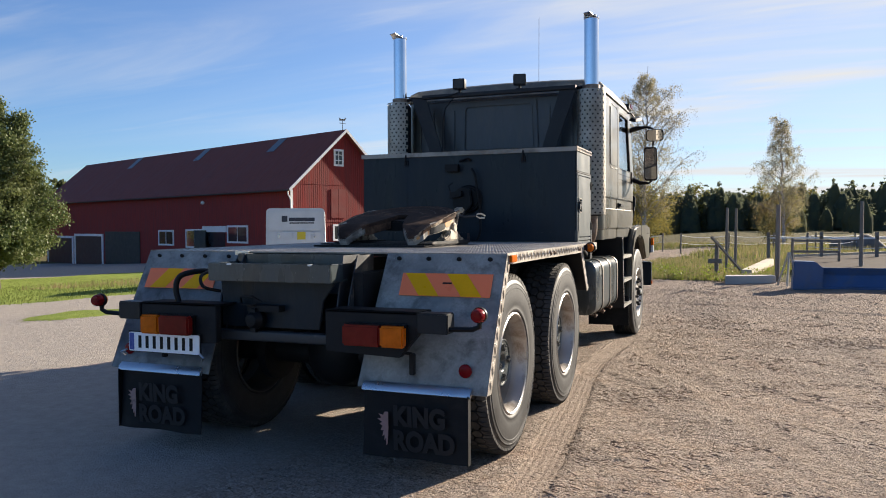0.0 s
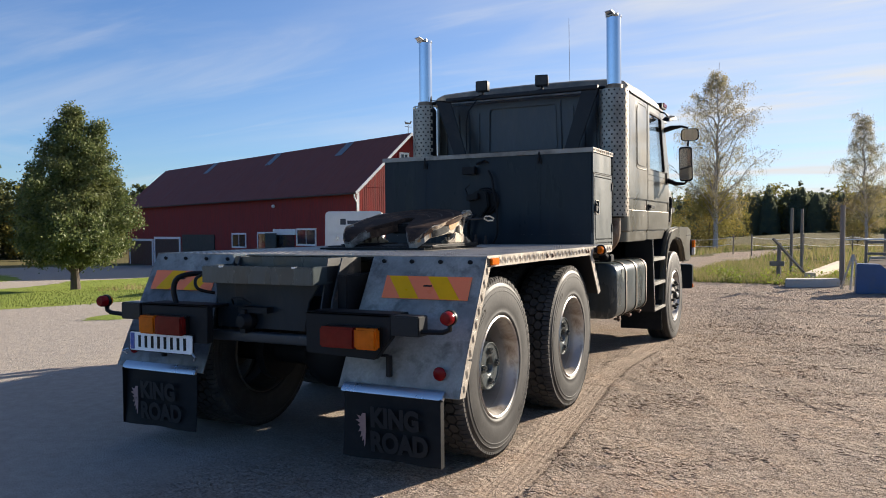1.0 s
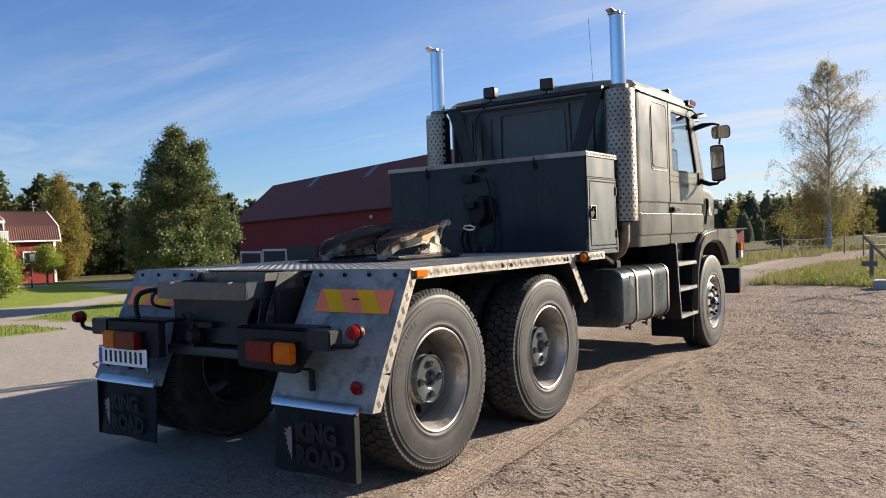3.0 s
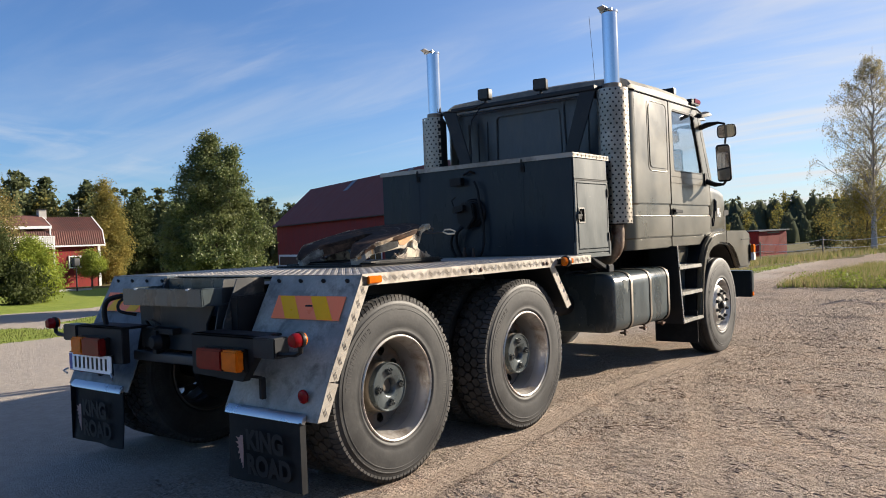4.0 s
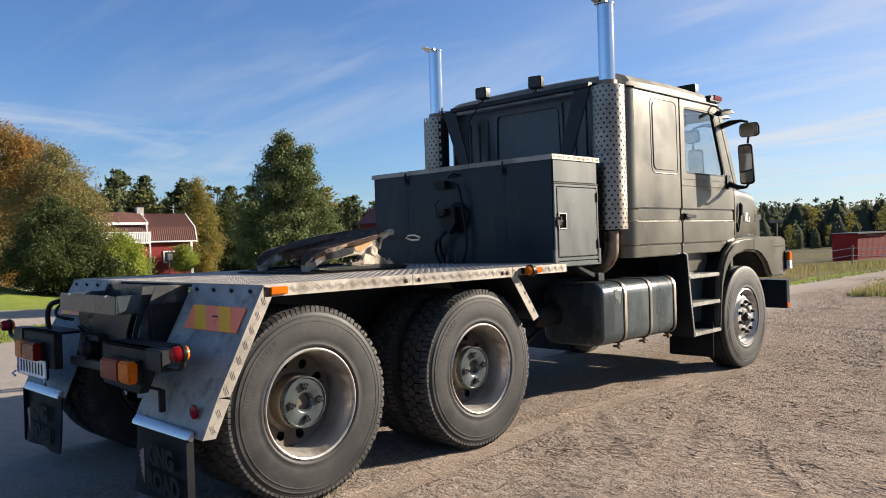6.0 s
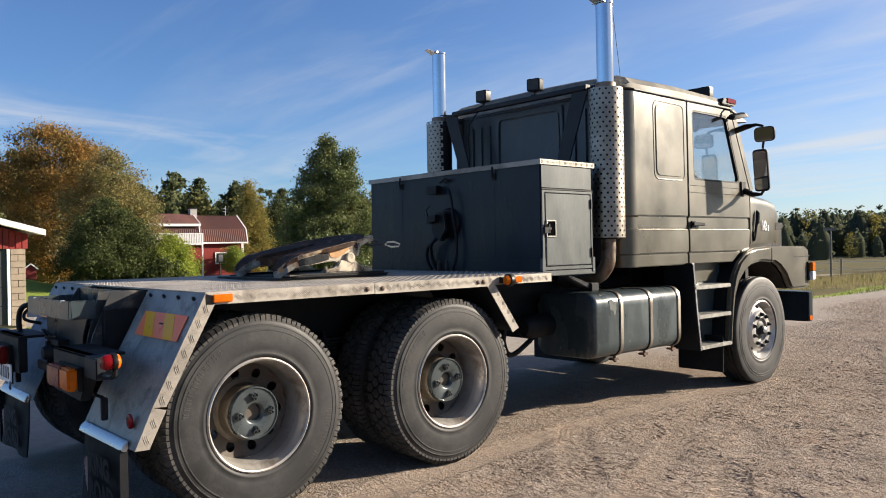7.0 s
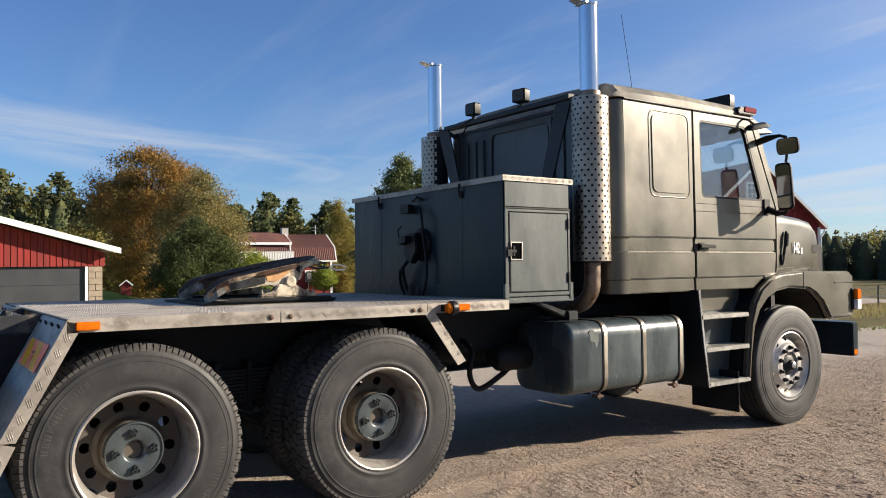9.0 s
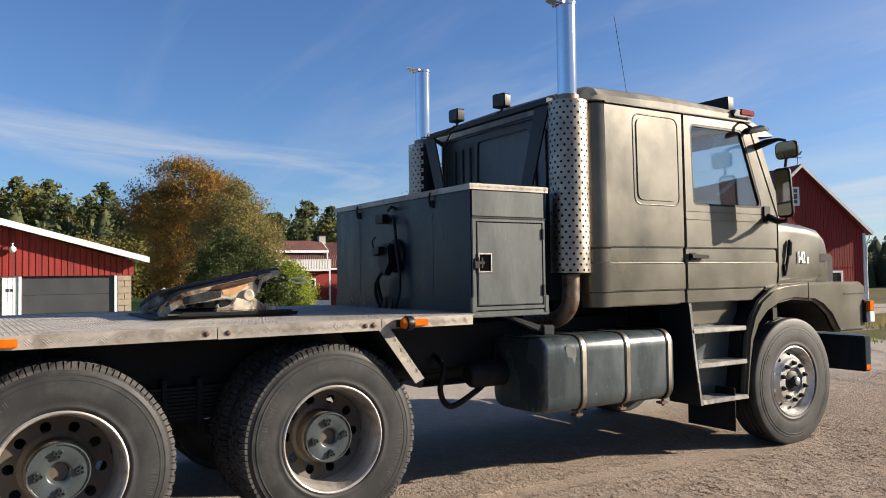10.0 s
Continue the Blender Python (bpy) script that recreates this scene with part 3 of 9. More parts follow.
def rear_wheel(side, y, turn):
    m = pose(side * 1.046, y, 0.531, 0, 0, 0 if side > 0 else 180) @ Matrix.Rotation(turn, 4, "X")
    w = part("wheel", rim_mesh, None, truck, "dusty steel wheel of a twin pair", at=m)
    part("tyre", tyre_block, None, w, "worn black block-tread tyre")
    tagged(part("tread", tread_block, None, w), kind="stuff")
    part("wheel_disc", disc_mesh, None, w)
    part("rim_barrel", barrel_mesh, None, w)
    part("brake_drum", drum_mesh, None, w)
    h = part("hub", hub_mesh, None, w, "dark grey hub cover")
    for q in range(4):
        for dr, da in ((0.098, 0.0), (0.098, 0.20), (0.080, 0.10)):
            a = q * math.pi / 2 + 0.35 + da
            part("nut", nut_mesh, None, w, at=pose(0.075, dr * math.cos(a), dr * math.sin(a)))
    i = part("inner_wheel", shaded_rim_mesh, None, truck, "", at=pose(side * 0.718, y, 0.531, 0, 0, 180 if side > 0 else 0))
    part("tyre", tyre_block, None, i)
    part("rim_barrel", shaded_barrel_mesh, None, i)
    tagged(part("tread", tread_block, None, i), kind="stuff")


for y, t in ((-0.004, -0.40), (1.386, -0.33)):
    rear_wheel(1, y, t)
    rear_wheel(-1, y, t + 0.3)

front_rim = Shape().lathe([(0.302, 0.112), (0.304, 0.132), (0.294, 0.138), (0.286, 0.130), (0.280, 0.10), (0.268, 0.085), (0.262, 0.055), (0.235, 0.058)], "x", (0, 0, 0), 64)
front_rim.f = [f for f in front_rim.f if len(f) <= 4]
rim_silver = surface("rim_silver", (0.46, 0.445, 0.42), 0.36, 0.45, 0.2, 5, 40, 0.06, (0.13, 0.105, 0.08), 0.7, 7, 0.52)
front_rim_mesh = mesh_of("wheel", front_rim, rim_silver)
front_disc_mesh = mesh_of("wheel_disc", perforated(10, 1, polar(0.205, 0.264, 10, 0.105, 0.056), 0.17, 0.30, 12).lathe([(0.206, 0.105), (0.190, 0.125), (0.120, 0.130), (0.112, 0.10), (0.09, 0.09), (0.0, 0.09)], "x", (0, 0, 0), 48), rim_silver)
front_hub_mesh = mesh_of("hub", Shape().lathe([(0.092, 0.06), (0.092, 0.115), (0.070, 0.128), (0.045, 0.132), (0.043, 0.155), (0.030, 0.165), (0.0, 0.168)], "x", (0, 0, 0), 32), chassis_paint)
for side in (1, -1):
    m = pose(side * 1.005, 5.73, 0.490, 0, 0, 0 if side > 0 else 180)
    w = part("wheel", front_rim_mesh, None, truck, "bright steel front wheel", at=m)
    part("tyre", tyre_rib, None, w, "black ribbed front tyre")
    tagged(part("tread", tread_rib, None, w), kind="stuff")
    part("wheel_disc", front_disc_mesh, None, w)
    part("hub", front_hub_mesh, None, w)
    part("hub_cap", Shape().lathe([(0.030, 0.165), (0.030, 0.172), (0.020, 0.178), (0, 0.179)], "x", (0, 0, 0), 20), alu, w)
    for q in range(10):
        a = 2 * math.pi * (q + 0.5) / 10
        part("nut", big_nut_mesh, None, w, at=pose(0.124, 0.158 * math.cos(a), 0.158 * math.sin(a)))

# deck over the rear axles
deck = part("deck", Shape().box(-HALF, HALF, -0.31, 2.302, DECK - 0.012, DECK - 0.003), tread_base, truck, "aluminium chequer-plate deck")
for sx in (-1, 1):
    for y0, y1, dz in ((-0.33, 0.712, 0.064), (0.718, 1.66, 0.066), (1.665, 2.302, 0.060)):
        part("deck_lip", Shape().box(sx * HALF - 0.003, sx * HALF + 0.003, y0, y1, DECK - dz, DECK), tread_base, deck)
b = tread_bars(-HALF + 0.01, HALF - 0.01, -0.30, 2.40, DECK - 0.003, keep=lambda x, y: not (abs(x) < 0.47 and 0.5 < y < 1.6))
for sx in (-1, 1):
    for y0, y1 in ((-0.33, 0.712), (0.718, 1.66), (1.665, 2.302)):
        t = side_bars(y0, DECK - 0.060, y1, DECK - 0.060, 0.056, sx * (HALF + 0.003))
        b.add(t.v, t.f)
tagged(part("tread_pattern", b, tread_metal, deck, smooth=False), kind="stuff")
guard_bolt = mesh_of("bolt", Shape().lathe([(0.015, 0), (0.015, 0.007), (0.009, 0.011), (0, 0.012)], "x", (0, 0, 0), 10), chassis_paint)
bolt_mesh = mesh_of("bolt", Shape().lathe([(0.014, 0), (0.014, 0.006), (0.008, 0.010), (0, 0.011)], "x", (0, 0, 0), 10), rust)
for y in (0.66, 0.77, 1.56, 1.61):
    part("bolt", bolt_mesh, None, deck, at=pose(HALF + 0.003, y, DECK - 0.035))
part("deck_frame", Shape().box(-1.2, 1.2, -0.28, 2.3, DECK - 0.03, DECK - 0.014), chassis_paint, truck)

# sloping rear mudguards of sheet metal
SLOPE = [(-0.330, 1.192), (-0.605, 0.668), (-0.690, 0.478)]


for side in (1, -1):
    sh = Shape()
    # inner edge leans outwards a little towards the ground
    for (y0, z0), (y1, z1), a0, a1 in ((*SLOPE[:2], 0.518, 0.506), (*SLOPE[1:], 0.506, 0.50)):
        sh.add([(side * a0, y0, z0), (side * HALF, y0, z0), (side * HALF, y1, z1), (side * a1, y1, z1), (side * a0, y0 + 0.005, z0 - 0.004), (side * HALF, y0 + 0.005, z0 - 0.004), (side * HALF, y1 + 0.005, z1 - 0.004), (side * a1, y1 + 0.005, z1 - 0.004)],
               [(0, 1, 2, 3), (7, 6, 5, 4), (0, 4, 5, 1), (1, 5, 6, 2), (2, 6, 7, 3), (3, 7, 4, 0)])
    guard = part("rear_mudguard", sh, galvanised, truck, "sloping galvanised sheet-metal mudguard")
    edge = Shape()
    for (y0, z0), (y1, z1) in ((SLOPE[0], SLOPE[1]), (SLOPE[1], SLOPE[2])):
        edge.add([(side * (HALF - 0.002), y0, z0), (side * (HALF - 0.002), y0 + 0.068, z0 - 0.02), (side * (HALF - 0.002), y1 + 0.068, z1 - 0.004), (side * (HALF - 0.002), y1, z1),
                  (side * (HALF + 0.003), y0, z0), (side * (HALF + 0.003), y0 + 0.068, z0 - 0.02), (side * (HALF + 0.003), y1 + 0.068, z1 - 0.004), (side * (HALF + 0.003), y1, z1)],
                 [(0, 1, 2, 3), (7, 6, 5, 4), (0, 4, 5, 1), (1, 5, 6, 2), (2, 6, 7, 3), (3, 7, 4, 0)])
    e = part("edge_lip", edge, tread_base, guard)
    bars = Shape()
    for (y0, z0), (y1, z1) in ((SLOPE[0], SLOPE[1]), (SLOPE[1], SLOPE[2])):
        t = side_bars(y0 + 0.004, z0 - 0.01, y1 + 0.004, z1 + 0.005, 0.056, side * (HALF + 0.003))
        bars.add(t.v, t.f)
    tagged(part("tread_pattern", bars, tread_metal, guard, smooth=False), kind="stuff")
    for k in range(4):
        part("bolt", guard_bolt, None, guard, at=Matrix.Translation((side * (0.60 + 0.185 * k), -0.345, 1.165)) @ Matrix.Rotation(radians(-60), 4, "X") @ Matrix.Rotation(radians(90), 4, "Y"))
    # front flap of the guard, leaning forward
    ff = Shape().prism([(1.655, 1.135), (1.90, 0.822), (1.893, 0.817), (1.648, 1.130)], "x", side * 0.62, side * HALF)
    fl = part("front_flap", ff, chassis_paint, truck)
    le = Shape().prism([(1.640, 1.142), (1.705, 1.160), (1.945, 0.835), (1.885, 0.810)], "x", side * (HALF - 0.002), side * (HALF + 0.004))
    part("edge_lip", le, tread_base, fl)
    t = side_bars(1.672, 1.146, 1.912, 0.830, 0.036, side * (HALF + 0.004))
    tagged(part("tread_pattern", t, tread_metal, fl, smooth=False), kind="stuff")
    # red and yellow warning board lying on the slope
    d = Vector((0, SLOPE[1][0] - SLOPE[0][0], SLOPE[1][1] - SLOPE[0][1])).normalized()
    nrm = Vector((0, d.z, -d.y))
    if nrm.y > 0:
        nrm = -nrm
    org = Vector((0, *SLOPE[0])) + nrm * 0.004

    def on_slope(x, down, lift):
        return org + Vector((x, 0, 0)) + d * down + nrm * lift

    bx0, bx1, bd0, bd1 = 0.645, 1.188, 0.125, 0.264
    board = Shape()
    q = [on_slope(side * x, dn, lf) for lf in (0.001, 0.004) for x, dn in ((bx0, bd0), (bx1, bd0), (bx1, bd1), (bx0, bd1))]
    board.add(q, [(0, 1, 2, 3), (7, 6, 5, 4), (0, 4, 5, 1), (1, 5, 6, 2), (2, 6, 7, 3), (3, 7, 4, 0)])
    bo = part("warning_board", board, reflect_pink, truck, "red and yellow striped reflective board")
    for x0 in (0.662, 0.915):
        lean = 0.105
        top = [max(bx0, min(bx1, v)) for v in (x0, x0 + 0.120)]
        bot = [max(bx0, min(bx1, v)) for v in (x0 + lean, x0 + lean + 0.120)]
        st = Shape().add([on_slope(side * x, dn, lf) for lf in (0.0042, 0.0055) for x, dn in ((top[0], bd0 + 0.002), (top[1], bd0 + 0.002), (bot[1], bd1 - 0.002), (bot[0], bd1 - 0.002))],
                         [(0, 1, 2, 3), (7, 6, 5, 4), (0, 4, 5, 1), (1, 5, 6, 2), (2, 6, 7, 3), (3, 7, 4, 0)])
        part("stripe", st, reflect_gold, bo, "", smooth=False)
    mk = Shape().add([on_slope(side * x, dn, 0.0065) for x, dn in ((0.90, 0.18), (0.955, 0.18), (0.955, 0.19), (0.90, 0.19))], [(0, 1, 2, 3)])
    part("maker_mark", mk, plastic_black, bo, smooth=False)
    # clamp strip, mud flap and its print
    part("clamp_strip", Shape().prism([(-0.690, 0.515), (-0.715, 0.492), (-0.722, 0.470), (-0.700, 0.462), (-0.690, 0.480)], "x", side * 0.54, side * 1.165), alu, truck, "bright aluminium clamp strip", 0.002)
    n = 10
    fv = [((side * (0.545 + 0.61 * i / n)), -0.695 - 0.012 * math.sin(i * 0.9) * (1 - j / 6) - 0.02 * (1 - j / 6) ** 2, 0.115 + 0.36 * j / 6) for j in range(7) for i in range(n + 1)]
    fs = Shape()
    for off in (0.0, 0.008):
        fs.add([(x, y + off, z) for x, y, z in fv], [(j * (n + 1) + i, j * (n + 1) + i + 1, (j + 1) * (n + 1) + i + 1, (j + 1) * (n + 1) + i) for j in range(6) for i in range(n)])
    fs.box(side * 1.152, side * 1.158, -0.728, -0.69, 0.115, 0.475)
    flap = part("mud_flap", fs, flap_rubber, truck, "black rubber mud flap with faded print")
    for word, z, size in (("KING", 0.298, 0.140), ("ROAD", 0.168, 0.140)):
        cu = bpy.data.curves.new("word", "FONT")
        cu.body, cu.size, cu.extrude, cu.offset = word, size, 0.0008, 0.007
        cu.space_character = 1.0
        tmp = bpy.data.objects.new("word", cu)
        me = bpy.data.meshes.new_from_object(tmp)
        bpy.data.objects.remove(tmp)
        me.materials.append(flap_print)
        x = 0.735 if side > 0 else -0.99
        o = part("print", me, None, flap, "dark grey printed word", at=Matrix.Translation((x, -0.7335, z)) @ Matrix.Rotation(radians(90 + 2.5), 4, "X") @ Matrix.Diagonal((0.88, 1.02, 1, 1)))
    gx = 0.655 if side > 0 else -1.065
    crest = Shape().prism([(gx + 0.050, 0.385), (gx + 0.052, 0.30), (gx + 0.047, 0.215), (gx + 0.040, 0.205), (gx + 0.038, 0.245), (gx + 0.028, 0.232), (gx + 0.030, 0.262), (gx + 0.016, 0.252), (gx + 0.024, 0.285), (gx + 0.004, 0.282), (gx + 0.018, 0.308), (gx + 0.0, 0.318), (gx + 0.016, 0.328), (gx - 0.012, 0.344), (gx + 0.012, 0.350), (gx - 0.006, 0.372), (gx + 0.020, 0.366), (gx + 0.030, 0.384)], "y", -0.734, -0.732).moved(Matrix.Translation((0, 0, -0.022)))
    part("crest", crest, print_pink, flap, "pink faded crest", smooth=False)
    # round red reflector and small bracket
    part("reflector", Shape().lathe([(0.036, -0.700), (0.036, -0.708), (0.03, -0.712), (0, -0.713)], "y", (side * 1.12, 0.04, 0.595), 24), red_lens, truck, "round red reflector")
    part("flap_bracket", Shape().box(side * 0.828 - 0.014, side * 0.828 + 0.014, -0.70, -0.67, 0.560, 0.675).box(min(side * 0.70, side * 0.83), max(side * 0.70, side * 0.83), -0.70, -0.682, 0.668, 0.682), chassis_paint, truck, "", 0.004)

# rear lamps on their carrier
for side in (1, -1):
    c = Shape().prism(rounded([(side * 0.36, 0.68), (side * 0.80, 0.665), (side * 0.905, 0.79), (side * 0.905, 0.905), (side * 0.36, 0.905)], 0.012, 2), "y", -0.79, -0.74)
    c.box(side * 0.36, side * 0.905, -0.79, -0.60, 0.89, 0.905)
    car = part("lamp_carrier", c, chassis_paint, truck, "black steel lamp carrier", 0.004)
    part("carrier_end", Shape().box(min(side * 0.905, side * 1.075), max(side * 0.905, side * 1.075), -0.80, -0.70, 0.80, 0.905), black_paint, car, "", 0.006)
    part("stalk", Shape().tube([(side * 1.07, -0.77, 0.825), (side * 1.20, -0.77, 0.83), (side * 1.235, -0.77, 0.845), (side * 1.238, -0.77, 0.885)], 0.014, 8), plastic_black, car)
    ml = Shape().lathe([(0.0, -0.832), (0.028, -0.828), (0.036, -0.812), (0.036, -0.785)], "y", (side * 1.238, 0, 0.905), 20)
    part("marker_lens", ml, red_lens, car, "red marker lens")
    part("marker_base", Shape().lathe([(0.040, -0.785), (0.042, -0.775), (0.040, -0.765)], "y", (side * 1.238, 0, 0.905), 20), plastic_black, car)
    part("front_lens", Shape().lathe([(0.036, -0.765), (0.033, -0.752), (0.022, -0.746), (0.0, -0.745)], "y", (side * 1.238, 0, 0.905), 20), amber_lens, car, "amber marker lens")
    lx0, lx1 = 0.50, 0.855
    split = 0.72
    part("lamp_base", Shape().box(min(side * lx0, side * lx1), max(side * lx0, side * lx1), -0.815, -0.79, 0.722, 0.842), plastic_black, car, "", 0.004)
    part("tail_lens", Shape().box(min(side * lx0, side * split), max(side * lx0, side * split), -0.865, -0.815, 0.727, 0.838), tail_red, car, "red tail lamp lens", 0.01)
    part("indicator_lens", Shape().box(min(side * split, side * lx1), max(side * split, side * lx1), -0.865, -0.815, 0.727, 0.838), amber_lens, car, "amber indicator lens", 0.01)

# number plate with bars in place of the writing
plate = part("number_plate", Shape().prism(rounded(rect(-0.985, -0.465, 0.612, 0.725), 0.012, 3), "y", -0.812, -0.806), plate_white, truck, "white number plate with dark characters", at=None)
part("plate_band", Shape().box(-0.98, -0.945, -0.814, -0.8125, 0.618, 0.719), plate_blue, plate, smooth=False)
for k in range(8):
    x = -0.915 + 0.054 * k
    part("bar", Shape().box(x + 0.004, x + 0.026, -0.8142, -0.8125, 0.632, 0.706), plastic_black, plate, smooth=False)
part("plate_holder", Shape().box(-0.99, -0.46, -0.805, -0.798, 0.606, 0.731), plastic_black, plate)
part("plate_clip", Shape().tube([(-0.99, -0.82, 0.62), (-1.03, -0.83, 0.605), (-1.0, -0.82, 0.585)], 0.007, 6), alu, plate)
part("plate_clip", Shape().tube([(-0.455, -0.82, 0.62), (-0.42, -0.83, 0.60), (-0.44, -0.82, 0.58)], 0.007, 6), alu, plate)

scraped = surface("scraped", (0.030, 0.032, 0.035), 0.5, 0.1, 0.3, 5, 40, 0.15, (0.20, 0.16, 0.12), 0.9, 7, 0.54)
# tail of the frame: trough, end plate, gussets, hoses
s = Shape().box(-0.48, 0.345, -0.70, -0.50, 1.037, 1.05).box(-0.48, 0.345, -0.705, -0.69, 1.037, 1.14).box(-0.48, -0.465, -0.69, -0.40, 1.04, 1.14).box(0.332, 0.345, -0.69, -0.56, 1.04, 1.14).box(-0.48, 0.32, -0.415, -0.40, 0.95, 1.185)
part("rear_trough", s, tank_paint, truck, "dark grey steel trough across the frame end", 0.004)
part("end_plate", Shape().prism([(-0.46, 0.76), (0.21, 0.76), (0.24, 0.93), (0.32, 1.037), (-0.47, 1.037), (-0.46, 0.93)], "y", -0.60, -0.585), dark_paint, truck, "", 0.004)
part("cross_tube", Shape().prism(rounded(rect(-0.66, -0.59, 0.685, 0.745), 0.012, 3), "x", -0.46, 0.42), scraped, truck)
for x, fold in ((0.33, 0.0), (0.40, 0.04)):
    part("gusset", Shape().prism([(-0.66, 0.70), (-0.32, 0.70), (-0.30, 1.186), (-0.54 + fold, 1.186), (-0.60, 0.95)], "x", x, x + 0.008), scraped, truck, "scraped steel gusset plate")
    part("gusset", Shape().prism([(-0.62, 0.70), (-0.32, 0.70), (-0.30, 1.186), (-0.42 + fold, 1.186), (-0.56, 0.95)], "x", -x - 0.10, -x - 0.092), scraped, truck)
part("tow_jaw", Shape().lathe([(0.05, -0.60), (0.058, -0.66), (0.035, -0.70), (0.0, -0.705)], "y", (-0.19, 0, 0.81), 16).tube([(-0.30, -0.63, 0.90), (-0.27, -0.68, 0.945), (-0.18, -0.69, 0.95), (-0.13, -0.67, 0.92), (-0.19, -0.68, 0.90), (-0.28, -0.66, 0.90)], 0.007, 6).box(-0.24, -0.02, -0.66, -0.60, 0.86, 0.895).box(-0.21, -0.17, -0.68, -0.62, 0.74, 0.88), chassis_paint, truck, "black trailer coupling jaw", 0.004)
part("air_hose", Shape().tube(bend([(-0.50, -0.50, 1.06), (-0.588, -0.60, 1.085), (-0.66, -0.67, 1.075), (-0.71, -0.69, 1.045), (-0.722, -0.70, 0.98), (-0.70, -0.70, 0.90)]), 0.017, 10).tube(bend([(-0.56, -0.56, 1.09), (-0.55, -0.68, 1.06), (-0.50, -0.72, 1.0), (-0.44, -0.64, 0.97)]), 0.010, 8), plastic_black, truck, "black rubber hose")
for x0, w_ in ((-0.345, 0.03), (0.20, 0.025)):
    part("paint_chip", Shape().box(x0, x0 + w_, -0.7065, -0.688, 1.131, 1.1412), white_paint, truck)
part("corner_tread", Shape().box(-0.56, -0.46, -0.34, -0.25, 1.10, 1.198), alu, truck, "", 0.003)

# amber lamps along the deck
part("side_marker", Shape().box(HALF + 0.003, HALF + 0.02, -0.295, -0.190, DECK - 0.054, DECK - 0.014), amber_lens, truck, "amber side marker lamp", 0.004)
part("side_marker", Shape().box(HALF + 0.003, HALF + 0.03, 1.865, 1.965, DECK - 0.050, DECK - 0.010), amber_lens, truck, "amber side marker lamp", 0.004)
o = part("side_indicator", Shape().lathe([(0.036, 1.796), (0.043, 1.800), (0.043, 1.832), (0.036, 1.845)], "y", (HALF + 0.045, 0, DECK - 0.03), 18).box(HALF, HALF + 0.03, 1.76, 1.85, DECK - 0.05, DECK - 0.01), plastic_black, truck, "black round indicator lamp")
part("lens", Shape().lathe([(0.0, 1.765), (0.024, 1.770), (0.033, 1.785), (0.034, 1.80)], "y", (HALF + 0.045, 0, DECK - 0.03), 18), amber_lens, o, "amber lens")

# fifth wheel: tilted plate with a throat, horns rolled down at the back, cast cheeks, pedestals, release handle
FW = Matrix.Translation((-0.045, 1.07, 1.427)) @ Matrix.Rotation(radians(11.9), 4, "X")
out = []
for k in range(45):
    a = radians(-36 + 252 * k / 44)
    out.append((0.43 * math.cos(a), 0.43 * math.sin(a)))
out += [(-0.385, -0.32), (-0.35, -0.40), (-0.30, -0.455), (-0.255, -0.462), (-0.20, -0.385), (-0.150, -0.31), (-0.095, -0.15), (-0.055, -0.03)]
for k in range(9):
    a = radians(195 - 210 * k / 8)
    out.append((0.055 * math.cos(a), 0.0 + 0.055 * math.sin(a)))
out += [(-x, y) for x, y in out[52:44:-1]]
plate5 = Shape().prism(out, "z", -0.030, 0.0)


def sagged(p, pinch=0.0):
    """The two horns of the plate roll down towards their tips; their cheeks close in with them."""
    x, y, z = p
    k = max(0.0, -0.27 - y)
    return (x * (1 - pinch * k), y, z - 1.9 * k * k)


def sag_mesh(name, shape, material, bevel=0.0, pinch=0.0):
    me_ = mesh_of(name, shape, material, bevel)
    pb = bmesh.new()
    pb.from_mesh(me_)
    for q in range(8):
        bmesh.ops.bisect_plane(pb, geom=pb.verts[:] + pb.edges[:] + pb.faces[:], plane_co=(0, -0.27 - 0.026 * q, 0), plane_no=(0, 1, 0))
    for v in pb.verts:
        v.co = sagged(v.co, pinch)
    pb.to_mesh(me_)
    pb.free()
    return me_


rust_orange = surface("rust_orange", (0.46, 0.25, 0.10), 0.7, 0.0, 0.4, 10, 60, 0.3, (0.50, 0.42, 0.30), 0.8, 9, 0.55, chips=(0.08, 0.04, 0.02))
dark_iron = surface("dark_iron", (0.040, 0.042, 0.044), 0.7, 0.0, 0.5, 14, 70, 0.6, (0.012, 0.011, 0.010), 0.9, 18, 0.5, spec=0.12, chips=(0.16, 0.15, 0.14))
rusty_cast = surface("rusty_cast", (0.40, 0.29, 0.18), 0.7, 0.0, 0.5, 11, 60, 0.4, (0.028, 0.018, 0.014), 1.0, 15, 0.47, chips=(0.55, 0.48, 0.37))
worn_cast = surface("worn_cast", (0.30, 0.28, 0.24), 0.65, 0.0, 0.45, 9, 60, 0.35, (0.035, 0.026, 0.022), 1.0, 8, 0.47, chips=(0.045, 0.032, 0.026))
plate_top = surface("plate_top", (0.048, 0.032, 0.025), 0.75, 0.0, 0.45, 6, 40, 0.3, (0.125, 0.072, 0.048), 0.9, 7, 0.51, spec=0.05, chips=(0.27, 0.23, 0.17))
fifth = part("fifth_wheel", sag_mesh("fifth_wheel", plate5, plate_top, 0.005), None, truck, "worn greasy tilted fifth wheel plate", at=FW)
